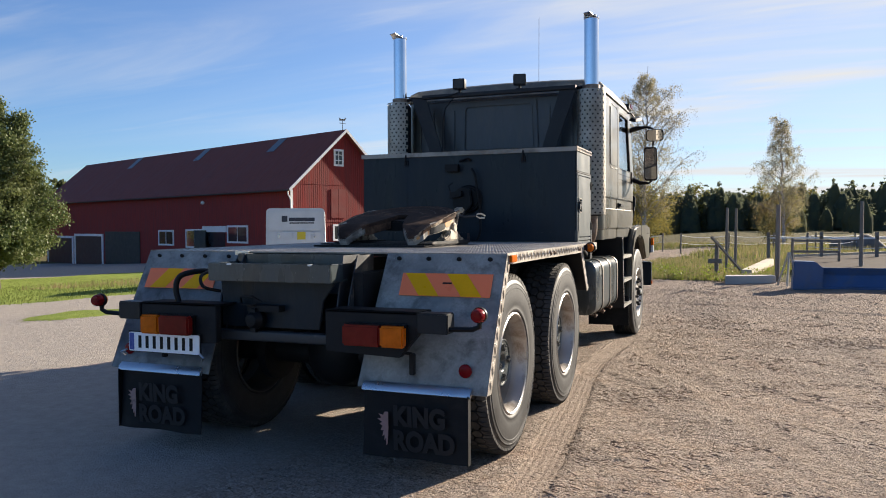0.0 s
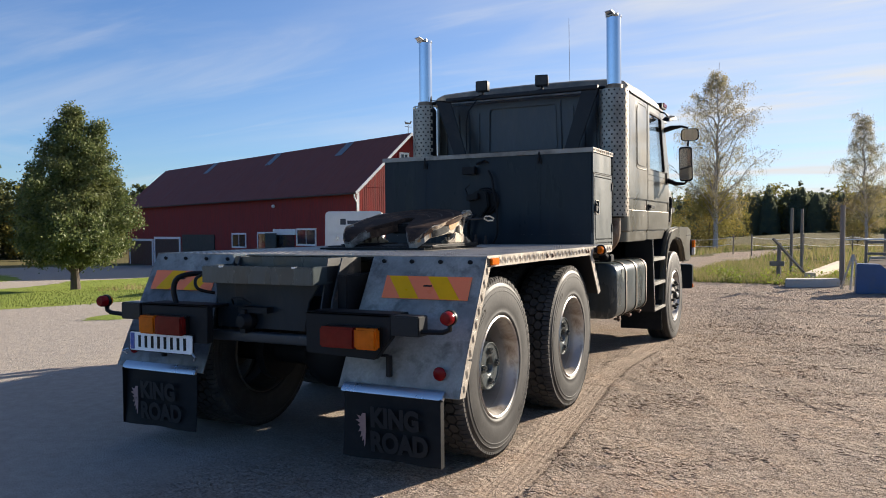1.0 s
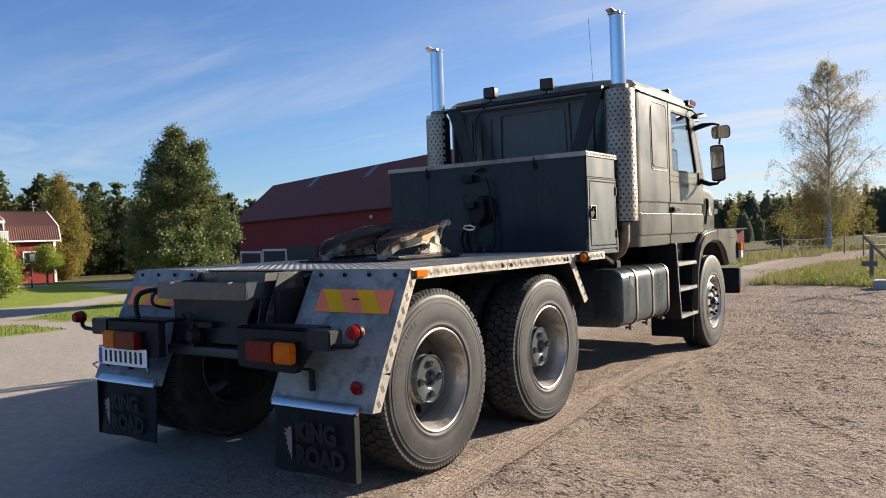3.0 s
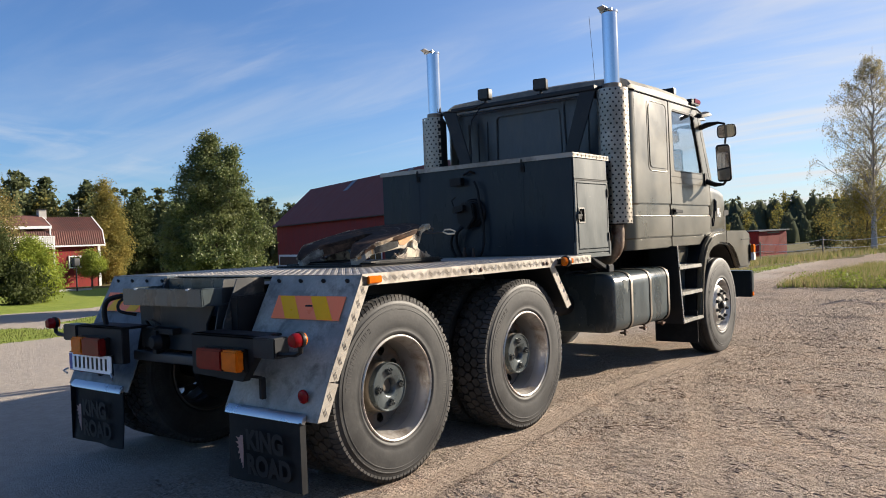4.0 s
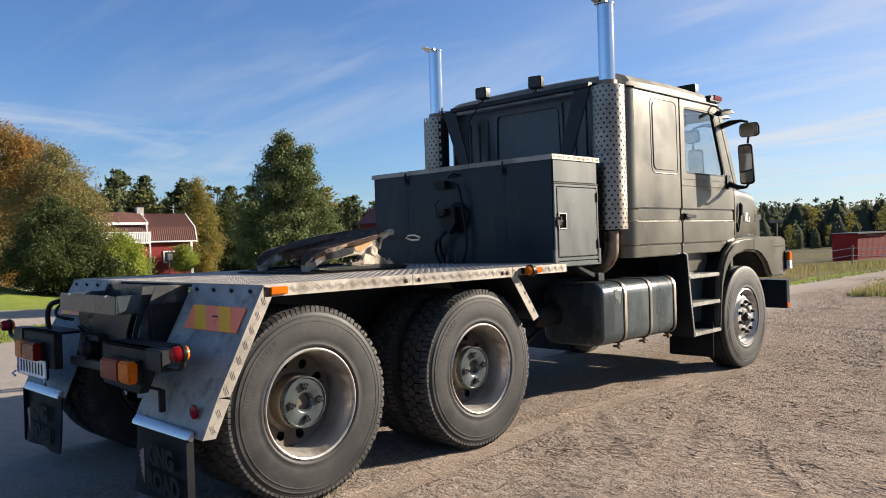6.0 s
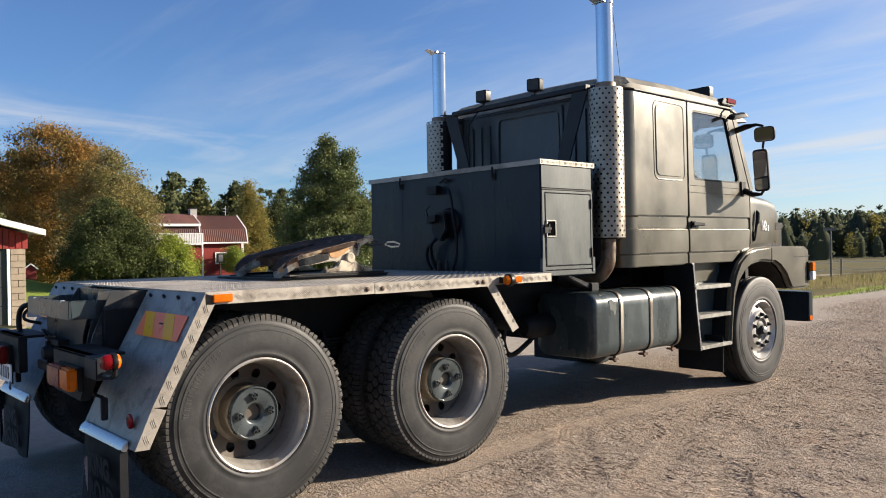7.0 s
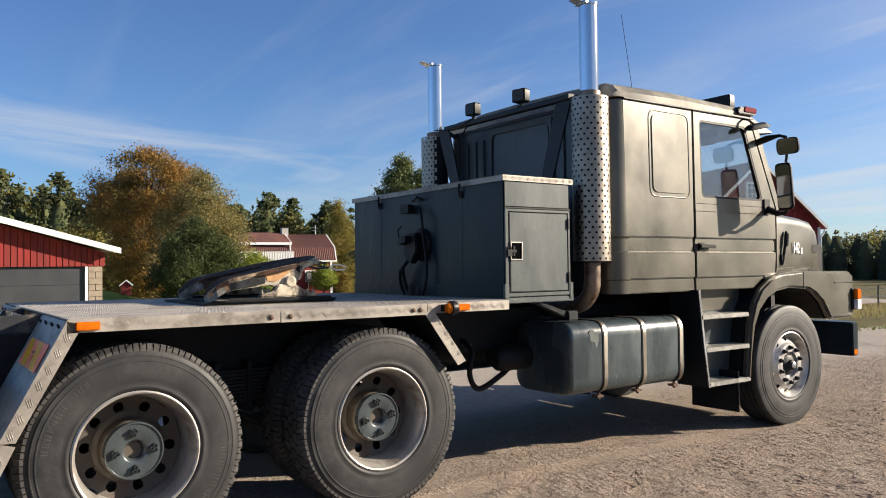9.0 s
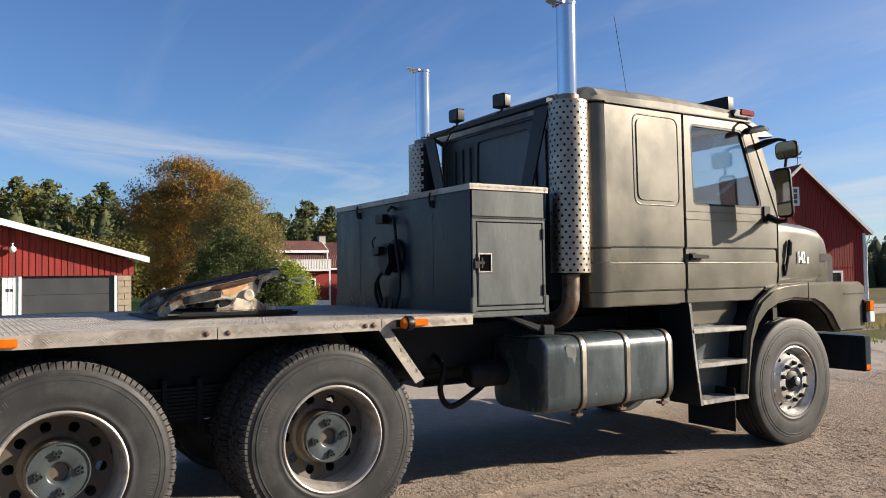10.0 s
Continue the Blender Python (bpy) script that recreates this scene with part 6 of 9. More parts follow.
wx, wy = GX + 0.5 * wob(GX, GY, 0.9, 3), GY + 0.5 * wob(GX, GY, 0.9, 4)
# grass: the islands of lawn by the drive, the meadow in front, the field round about


def patch(x, y, poly, soft=0.3):
    """1 inside an outline, 0 outside, with a soft border."""
    inside = np.zeros(x.shape, bool)
    for (ax, ay), (bx, by) in zip(poly, poly[1:] + poly[:1]):
        cross = ((ay > y) != (by > y)) & (x < (bx - ax) * (y - ay) / (by - ay + 1e-12) + ax)
        inside ^= cross
    d_, _ = near_line(x, y, poly + poly[:1])
    return sm(-soft, soft, np.where(inside, d_, -d_))


LAWN_A = [(-14.2, 1.9), (-14.3, 6.5), (-19.3, 8.1), (-24.9, 8.8), (-25.5, 2.8), (-20.3, -2.8), (-15.0, -2.8)]
LAWN_B = [(-25.3, 10.9), (-17.3, 8.6), (-14.8, 9.2), (-13.9, 9.8), (-13.9, 11.4), (-13.0, 12.2), (-12.8, 14.4), (-14.7, 25.6), (-25.1, 39.8), (-36.0, 38.9), (-37.2, 26.0), (-34.6, 22.5), (-32.3, 17.8), (-28.7, 13.8)]
lawn1 = patch(wx, wy, LAWN_A)
lawn1 = np.maximum(lawn1, patch(wx, wy, LAWN_B))
lawn2 = patch(wx, wy, [(-39.7, 5.4), (-36.8, 14.2), (-36.8, 17.3), (-39.4, 22.1), (-42.2, 26.4), (-51, 32.5), (-77, 43), (-77, 12), (-60, 4), (-45, 0)])
VERGE = [(-3.15, 13.5), (-2.95, 18), (-3.3, 24), (-4.0, 34), (-5.4, 34), (-4.9, 24), (-4.7, 17.5), (-4.9, 13.5)]
STRIP = [(-9.7, 5.7), (-10.0, 6.4), (-10.1, 7.2), (-9.2, 7.3), (-7.6, 7.5), (-6.9, 6.5), (-8.0, 6.2), (-8.5, 5.4), (-9.2, 5.3)]
lawn1 = np.maximum(lawn1, np.maximum(patch(wx, wy, VERGE), patch(GX, GY, STRIP, 0.12)))
lawn3 = sm(-78.0, -78.6, wx) * sm(120, 119, wy) * sm(-60, -58, wy)
ROAD = [(-0.8, 12), (-1.9, 20), (-2.4, 27), (-2.0, 36), (-1.8, 46), (0.5, 62), (9, 85), (40, 110)]
road_d, _ = near_line(wx, wy, ROAD)
meadow = sm(15.0, 15.6, wy + 0.12 * wx) * sm(1.35, 1.75, np.minimum(road_d, 50)) * sm(-6.4, -5.8, wx + 0.15 * (wy - 18)) * sm(4.2, 3.6, wx - 0.12 * (wy - 14) - 40 * sm(26, 30, wy))
meadow2 = sm(19.0, 20.0, wy + 0.25 * wx) * sm(1.35, 1.75, road_d) * sm(-22, -21, wx) * sm(-5.6, -6.2, wx)
meadow2 = np.maximum(meadow2, sm(24.5, 26, wy) * sm(1.4, 1.9, road_d) * sm(-18, -16, wx - 0.25 * (wy - 26)))
field = np.maximum(sm(60, 64, wy + 0.5 * wx), sm(26, 30, wy) * sm(7, 9, wx))
field = np.maximum(field, sm(75, 80, np.hypot(wx + 10, wy - 10)) * sm(1.5, 2.2, road_d))
dry = np.clip(np.maximum(meadow, np.maximum(meadow2, field)), 0, 1)
green = np.clip(np.maximum(lawn1, np.maximum(lawn2, lawn3)), 0, 1)
# wheel tracks pressed into the gravel
rut = np.zeros_like(GX)
lug = np.zeros_like(GX)
ribbed = np.zeros_like(GX)
lugged = np.zeros_like(GX)
lat, run_ = np.zeros_like(GX), np.zeros_like(GX)
for line, wd, depth in (([(1.75, -6), (1.42, -0.8), (1.29, 1.15), (1.12, 2.4), (1.04, 4.8), (1.0, 6)], 0.135, 0.007), ([(4.6, -4), (3.65, -1.6), (2.97, 0.02), (2.5, 1.2), (2.05, 2.38), (1.6, 3.54), (1.2, 4.66), (0.9, 6.5)], 0.115, 0.002),
                        ([(7, 9), (3, 10.5), (-2, 12.5), (-6, 16)], 0.5, 0.015), ([(8, 6.5), (3, 8.6), (-3, 9.6), (-8, 12)], 0.4, 0.015),
                        ([(3.04, 1.70), (2.70, 2.06), (2.42, 2.50)], 0.13, 0.0051), ([(1.95, 1.70), (1.55, 2.15), (1.15, 2.65)], 0.14, 0.0052), ([(4.3, 4.1), (5.0, 3.4), (5.6, 2.6)], 0.13, 0.0053)):
    dd, al = near_line(GX + 0.04 * wob(GX, GY, 2, 8), GY, line)
    inside = sm(wd, wd * 0.75, dd)
    lat, run_ = np.where(inside > 0.02, dd, lat), np.where(inside > 0.02, al, run_)
    rut += inside * depth - depth * 0.6 * np.exp(-((dd - wd * 1.15) / 0.06) ** 2)
    lug += inside * (1.0 if depth == 0.007 else 0.65 if depth == 0.002 else 0.3)
    if 0.005 < depth < 0.0055 or depth > 0.0075:
        lugged = np.maximum(lugged, inside)
    ribbed = np.maximum(ribbed, inside * (1.0 if depth == 0.007 else 0.12))
r = np.random.RandomState(5)


def lumps(x, y, size, seed):
    """Value noise between -1 and 1 with lumps of the given size."""
    g = np.random.RandomState(seed).uniform(-1, 1, (257, 257))
    u, v = (x / size) % 256, (y / size) % 256
    i, j = np.floor(u).astype(int), np.floor(v).astype(int)
    a, b = u - i, v - j
    a, b = a * a * (3 - 2 * a), b * b * (3 - 2 * b)
    return g[i, j] * (1 - a) * (1 - b) + g[i + 1, j] * a * (1 - b) + g[i, j + 1] * (1 - a) * b + g[i + 1, j + 1] * a * b


# scraped and driven ridges run across the yard
sx_, sy_ = 0.955 * GX - 0.296 * GY, 0.296 * GX + 0.955 * GY
churn = sum(amp * (0.5 - 1.6 * np.abs(lumps(sx_ / 2.6 + 0.2 * wob(GX, GY, 2.0, 30 + k), sy_, size, 40 + k))) for k, (size, amp) in enumerate(((0.42, 0.0014), (0.22, 0.002), (0.12, 0.003), (0.07, 0.0034))))
churn += sum(amp * lumps(GX, GY, size, 60 + k) for k, (size, amp) in enumerate(((0.16, 0.003), (0.07, 0.0032), (0.044, 0.0030))))
churn *= 0.75 * (0.6 + 0.6 * sm(-0.5, 0.6, wob(GX, GY, 0.8, 71))) * (1 - 0.7 * np.clip(lug, 0, 1)) * sm(0.2, 1.2, GX) * sm(30, 14, GY) * (0.25 + 0.75 * sm(6.2, 5.2, GX)) * (0.25 + 0.75 * sm(-2.4, -1.5, GY))
rough = 0.006 * wob(GX, GY, 1.3, 11) + 0.005 * wob(GX, GY, 4.0, 12) + 0.004 * wob(GX, GY, 9.0, 13) + churn
# broken crust: thin scales with sharp edges, drawn out across the drive
frag = lumps(GX, GY, 0.05, 91) * 0.30 + lumps(GX, GY, 0.11, 92) * 0.25
for k, (size, thick, long_) in enumerate(((0.20, 0.0022, 3.4), (0.10, 0.0034, 3.2), (0.055, 0.0040, 2.4))):
    sheet_ = lumps(sx_ / long_ + 0.1 * wob(GX, GY, 3.0, 94 + k), sy_, size, 97 + k) + frag
    patch_ = sm(-0.15, 0.35, lumps(GX, GY, 0.9 - 0.2 * k, 104 + k) + 0.4 * lumps(GX, GY, 0.3, 108 + k))
    rough += thick * (sm(-0.06, 0.06, sheet_) + 0.7 * sm(0.34, 0.44, sheet_) - 0.6 * sm(-0.34, -0.44, sheet_)) * patch_ * (1 - 0.85 * np.clip(lug, 0, 1)) * sm(0.6, 1.3, GX) * (0.55 * sm(7.5, 6.4, GY) + 1.2 * sm(6.4, 7.5, GY)) * sm(15.5, 14, GY) * sm(-2.0, -1.5, GY) * sm(9.0, 7.0, GX)
far_y = sm(7, 11, GY) * sm(20, 14, GY) * sm(-8, -5, GX) * sm(9, 7, GX)
rough += far_y * (0.012 * wob(GX * 0.4, GY * 1.5, 3.0, 14) + 0.012 * wob(GX * 0.5, GY, 5.0, 15))
under = sm(1.9, 1.3, np.abs(GX)) * sm(-1.2, -0.8, GY) * sm(6.8, 6.3, GY)
GZ = land(GX, GY) - 0.05 * np.exp(-((GY - 5.9) / 1.6) ** 2 - (GX / 2.2) ** 4) - rut + rough * (1 - 0.6 * under) * (0.35 + 0.65 * sm(-4, 0.5, GX)) + 0.03 * green + 0.04 * dry
me = bpy.data.meshes.new("ground")
ny, nx = GX.shape
idx = np.arange(nx * ny).reshape(ny, nx)
quads = np.stack([idx[:-1, :-1], idx[:-1, 1:], idx[1:, 1:], idx[1:, :-1]], -1).reshape(-1, 4)
me.from_pydata(np.stack([GX, GY, GZ], -1).reshape(-1, 3), [], quads)
for key, val in (("green", green), ("dry", dry), ("track", np.clip(lug, 0, 1)), ("lat", lat), ("ribbed", ribbed), ("lugged", lugged * sm(-0.6, 0.4, wob(GX, GY, 1.2, 81))), ("run", run_), ("pale", sm(1.25, -1.2, GX + 0.12 * (GY - 2) * (GY > 2) + 0.5 * wob(GX, GY, 1.1, 21)))):
    at = me.attributes.new(key, "FLOAT", "POINT")
    at.data.foreach_set("value", val.reshape(-1).astype(np.float32))
me.shade_smooth()


def ground_material():
    m, nt, b = shader("ground")
    tc = nt.nodes.new("ShaderNodeTexCoord").outputs["Object"]

    def attr(key):
        n = nt.nodes.new("ShaderNodeAttribute")
        n.attribute_name = key
        return n.outputs["Fac"]
    big, mid, fine = noise_of(nt, tc, 0.75, 7, 0.6), noise_of(nt, tc, 2.2, 6, 0.65), noise_of(nt, tc, 9, 12, 0.78)
    vor = put_node(nt, "ShaderNodeTexVoronoi", Scale=42.0, Randomness=1.0)
    nt.links.new(tc, vor.inputs["Vector"])
    soil = blend(nt, span(nt, big, 0.38, 0.62), (0.218, 0.174, 0.140), (0.400, 0.288, 0.205))
    soil = blend(nt, span(nt, mid, 0.42, 0.62, 0, 0.65), soil, (0.190, 0.156, 0.130))
    soil = blend(nt, span(nt, fine, 0.42, 0.7, 0, 0.5), soil, (0.39, 0.295, 0.215))
    soil = blend(nt, span(nt, noise_of(nt, tc, 1.3, 6, 0.65, 0.4), 0.54, 0.66, 0, 0.6), soil, (0.30, 0.178, 0.112))
    stone = blend(nt, vor.outputs["Color"], (0.12, 0.105, 0.092), (0.42, 0.365, 0.31))
    soil = blend(nt, span(nt, vor.outputs["Distance"], 0.30, 0.42, 0.6, 0.0), soil, stone)
    vor2 = put_node(nt, "ShaderNodeTexVoronoi", Scale=95.0, Randomness=1.0)
    nt.links.new(tc, vor2.inputs["Vector"])
    chips = blend(nt, vor2.outputs["Color"], (0.105, 0.088, 0.074), (0.58, 0.475, 0.385))
    soil = blend(nt, span(nt, noise_of(nt, tc, 5, 5, 0.7), 0.35, 0.65, 0.3, 0.85), soil, chips)
    soil = blend(nt, span(nt, attr("track"), 0, 1, 0, 0.36), soil, (0.325, 0.252, 0.190))
    soil = blend(nt, span(nt, attr("pale"), 0, 1, 0, 0.9), soil, blend(nt, span(nt, fine, 0.35, 0.65), (0.300, 0.268, 0.232), (0.415, 0.370, 0.318)))
    grassy = blend(nt, span(nt, noise_of(nt, tc, 1.1, 6, 0.7), 0.3, 0.7), (0.15, 0.22, 0.035), (0.29, 0.34, 0.07))
    grassy = blend(nt, span(nt, noise_of(nt, tc, 30, 3, 0.7), 0.3, 0.7, 0, 0.6), grassy, (0.16, 0.18, 0.045))
    hay = blend(nt, span(nt, noise_of(nt, tc, 0.7, 6, 0.7), 0.35, 0.65), (0.135, 0.112, 0.058), (0.085, 0.093, 0.036))
    hay = blend(nt, span(nt, noise_of(nt, tc, 18, 3, 0.7), 0.3, 0.7, 0, 0.5), hay, (0.14, 0.105, 0.052))
    edge = span(nt, noise_of(nt, tc, 6, 4), 0.2, 0.8, -0.3, 0.3)

    def mask(key):
        n = nt.nodes.new("ShaderNodeMath")
        n.operation = "ADD"
        nt.links.new(attr(key), n.inputs[0])
        nt.links.new(edge, n.inputs[1])
        return span(nt, n.outputs[0], 0.40, 0.60)
    c = blend(nt, mask("green"), soil, grassy)
    c = blend(nt, mask("dry"), c, hay)
    nt.links.new(c, b.inputs["Base Color"])
    b.inputs["Roughness"].default_value = 0.95
    b.inputs["Specular IOR Level"].default_value = 0.08
    n0 = bumped(nt, b, noise_of(nt, tc, 24, 3, 0.5), 0.45, 0.012)
    n1 = bumped(nt, b, noise_of(nt, tc, 8, 4, 0.6), 0.35, 0.03, n0)
    # narrow broken scars left by scraping and braking wheels
    axes = []
    for way, rate in (((0.972, -0.235, 0), 1.0), ((0.235, 0.972, 0), 6.0)):
        dot = nt.nodes.new("ShaderNodeVectorMath")
        dot.operation = "DOT_PRODUCT"
        nt.links.new(tc, dot.inputs[0])
        dot.inputs[1].default_value = tuple(c * rate for c in way)
        axes.append(dot.outputs["Value"])
    comb = nt.nodes.new("ShaderNodeCombineXYZ")
    nt.links.new(axes[0], comb.inputs[0])
    nt.links.new(axes[1], comb.inputs[1])
    off = nt.nodes.new("ShaderNodeMath")
    off.operation = "SUBTRACT"
    nt.links.new(noise_of(nt, comb.outputs[0], 2.0, 4, 0.5, 0.15), off.inputs[0])
    off.inputs[1].default_value = 0.5
    size = nt.nodes.new("ShaderNodeMath")
    size.operation = "ABSOLUTE"
    nt.links.new(off.outputs[0], size.inputs[0])
    scar = nt.nodes.new("ShaderNodeMath")
    scar.operation = "MULTIPLY"
    nt.links.new(span(nt, size.outputs[0], 0.0, 0.020, 1.0, 0.0), scar.inputs[0])
    bare = nt.nodes.new("ShaderNodeMath")
    bare.operation = "MULTIPLY"
    nt.links.new(span(nt, noise_of(nt, tc, 1.7, 5, 0.7), 0.46, 0.55), bare.inputs[0])
    nt.links.new(span(nt, attr("pale"), 0.1, 0.6, 1.0, 0.0), bare.inputs[1])
    nt.links.new(bare.outputs[0], scar.inputs[1])
    n1 = bumped(nt, b, scar.outputs[0], 0.6, -0.012, n1)
    # short broken scales: drawn-out noise, torn by finer noise
    tear = put_node(nt, "ShaderNodeTexNoise", Scale=11.0, Detail=5.0, Roughness=0.7)
    nt.links.new(tc, tear.inputs["Vector"])
    torn = nt.nodes.new("ShaderNodeVectorMath")
    torn.operation = "MULTIPLY_ADD"
    nt.links.new(tear.outputs["Color"], torn.inputs[0])
    torn.inputs[1].default_value = (0.10, 0.55, 0.0)
    nt.links.new(comb.outputs[0], torn.inputs[2])
    for rate, shift, lo, dist in ((5.5, 0.0, 0.53, 0.017), (12.0, 7.0, 0.54, 0.012), (21.0, 11.0, 0.54, 0.008)):
        mv = nt.nodes.new("ShaderNodeMapping")
        mv.inputs["Scale"].default_value = (rate, rate * 0.42, 1)
        mv.inputs["Location"].default_value = (shift, 3.0 - shift, 0)
        nt.links.new(torn.outputs[0], mv.inputs["Vector"])
        flake = nt.nodes.new("ShaderNodeMath")
        flake.operation = "MULTIPLY"
        nt.links.new(span(nt, noise_of(nt, mv.outputs[0], 1.0, 2, 0.5, 0.0), lo, lo + 0.05), flake.inputs[0])
        calm = nt.nodes.new("ShaderNodeMath")
        calm.operation = "MULTIPLY"
        nt.links.new(span(nt, attr("pale"), 0.1, 0.6, 1.0, 0.0), calm.inputs[0])
        nt.links.new(span(nt, attr("track"), 0.5, 1.0, 1.0, 0.2), calm.inputs[1])
        nt.links.new(calm.outputs[0], flake.inputs[1])
        n1 = bumped(nt, b, flake.outputs[0], 1.0, dist, n1)
    n1 = bumped(nt, b, vor2.outputs["Distance"], 0.8, -0.007, n1)
    n2 = bumped(nt, b, vor.outputs["Distance"], 0.4, -0.006, n1)
    n3 = bumped(nt, b, noise_of(nt, tc, 75, 3, 0.6), 0.9, 0.008, n2)
    # ribs and lugs of tyres printed into the tracks
    ribs = nt.nodes.new("ShaderNodeMath")
    ribs.operation = "SINE"
    m1 = nt.nodes.new("ShaderNodeMath")
    m1.operation = "MULTIPLY"
    m1.inputs[1].default_value = 175.0
    nt.links.new(attr("lat"), m1.inputs[0])
    nt.links.new(m1.outputs[0], ribs.inputs[0])
    m2 = nt.nodes.new("ShaderNodeMath")
    m2.operation = "MULTIPLY"
    nt.links.new(ribs.outputs[0], m2.inputs[0])
    nt.links.new(attr("ribbed"), m2.inputs[1])
    n4 = bumped(nt, b, m2.outputs[0], 0.26, 0.005, n3)
    # slanting prints of tyre lugs
    waves = []
    for source, rate in (("run", 72.0), ("lat", 34.0)):
        g = nt.nodes.new("ShaderNodeMath")
        g.operation = "MULTIPLY"
        g.inputs[1].default_value = rate
        nt.links.new(attr(source), g.inputs[0])
        waves.append(g.outputs[0])
    g = nt.nodes.new("ShaderNodeMath")
    g.operation = "ADD"
    nt.links.new(waves[0], g.inputs[0])
    nt.links.new(waves[1], g.inputs[1])
    w = nt.nodes.new("ShaderNodeMath")
    w.operation = "SINE"
    nt.links.new(g.outputs[0], w.inputs[0])
    pr = nt.nodes.new("ShaderNodeMath")
    pr.operation = "MULTIPLY"
    nt.links.new(span(nt, w.outputs[0], -0.2, 0.5), pr.inputs[0])
    nt.links.new(attr("lugged"), pr.inputs[1])
    bumped(nt, b, pr.outputs[0], 0.8, -0.010, n4)
    return m


me.materials.append(ground_material())
tagged(new("ground", me), "brown trodden gravel yard with lawns and meadow", "ground", kind="structure")

# ---- buildings ----
red_board = surface("red_board", (0.24, 0.019, 0.015), 0.8, 0.0, 0.30, 1.0, 30, 0.3, (0.12, 0.012, 0.011), 0.7, 1.6, 0.48, stretch=(7, 7, 0.35))
red_plain = surface("red_plain", (0.20, 0.022, 0.018), 0.8, 0.0, 0.15, 1.0, 30, 0.1, (0.13, 0.018, 0.015), 0.5, 2, 0.5)
barn_roof_mat = surface("barn_roof", (0.20, 0.062, 0.049), 0.65, 0.0, 0.12, 0.4, 20, 0.2, (0.10, 0.036, 0.032), 0.5, 1.0, 0.5, stretch=(1, 6, 1), spec=0.10)
tile_mat = surface("tile_clay", (0.13, 0.050, 0.038), 0.8, 0.0, 0.3, 0.6, 30, 0.2, (0.075, 0.038, 0.032), 0.6, 1.5, 0.5)
door_brown = surface("door_brown", (0.060, 0.032, 0.026), 0.7, 0.0, 0.2, 2, 30, 0.1)
door_green = surface("door_green", (0.022, 0.034, 0.034), 0.6, 0.0, 0.2, 2, 30, 0.1)
door_grey = surface("door_grey", (0.034, 0.036, 0.041), 0.55, 0.0, 0.1, 1.5, 30, 0.05)
skylight_mat = surface("skylight", (0.10, 0.12, 0.13), 0.35, 0.0, 0.2, 2, 30, 0.0)
block_mat = surface("concrete_block", (0.30, 0.24, 0.18), 0.9, 0.0, 0.2, 4, 40, 0.4)
concrete = surface("concrete", (0.42, 0.40, 0.37), 0.9, 0.0, 0.15, 2, 40, 0.3)
old_wood = surface("old_wood", (0.20, 0.17, 0.14), 0.9, 0.0, 0.3, 2, 40, 0.4, stretch=(5, 5, 0.6))
fresh_wood = surface("fresh_wood", (0.50, 0.42, 0.32), 0.8, 0.0, 0.2, 3, 40, 0.2)
blue_steel = surface("blue_steel", (0.035, 0.085, 0.20), 0.45, 0.0, 0.15, 2, 40, 0.05, (0.10, 0.11, 0.13), 0.5, 3, 0.52)
trailer_white = surface("trailer_white", (0.62, 0.63, 0.62), 0.45, 0.0, 0.08, 2, 30, 0.03)
sticker_dark = surface("sticker_dark", (0.03, 0.035, 0.05), 0.5, 0.0, 0.05, 2, 30, 0.0)
sticker_yellow = surface("sticker_yellow", (0.65, 0.50, 0.03), 0.5, 0.0, 0.05, 2, 30, 0.0)


def window_unit(parent, at, w, h, cols=1, rows=1, sill=False):
    """A white casement: frame, glass and bars; lies in its own x-z plane, facing -y."""
    wf = part("window", Shape().window_plate(rect(0, w, 0, h), rect(0.15, w - 0.15, 0.15, h - 0.15), 0.004, "y", -0.05, 0.03, 1), white_paint, parent, "white window", at=at)
    part("pane", Shape().box(0.06, w - 0.06, -0.012, -0.004, 0.06, h - 0.06), house_glass, wf, smooth=False)
    for i in range(1, cols):
        part("bar", Shape().box(w * i / cols - 0.03, w * i / cols + 0.03, -0.035, -0.013, 0.08, h - 0.08), white_paint, wf, smooth=False)
    for j in range(1, rows):
        part("bar", Shape().box(0.08, w - 0.08, -0.032, -0.014, h * j / rows - 0.03, h * j / rows + 0.03), white_paint, wf, smooth=False)
    return wf


# barn: local x across the gable, local y along the ridge away from the yard
barn = thing("barn", "long red timber barn with a dark red roof and white trim", "barn", Matrix.Translation((-27.39, 49.83, 0)) @ Matrix.Rotation(radians(68.16), 4, "Z"))
BW, BE, BR, BL = 5.0, 4.25, 8.80, 49.4
s = Shape().prism([(-BW, -4.2), (BW, -4.2), (BW, BE), (0, BR - 0.12), (-BW, BE)], "y", 0.25, BL)
body = part("wall", s, red_board, barn, "red boarded wall", smooth=False)
bats = Shape()
for k in range(49):
    x = -BW + 0.12 + k * 0.2
    top = BR - 0.15 - abs(x) * (BR - BE) / BW
    for z0, z1 in ((-3.4, min(1.55, top)), (1.62, min(4.45, top)), (4.5, top)):
        if z1 > z0 + 0.05:
            bats.box(x - 0.085, x + 0.085, 0.222, 0.252, z0, z1)
tagged(part("board", bats, red_board, barn, "weathered red gable boards", smooth=False), kind="stuff")
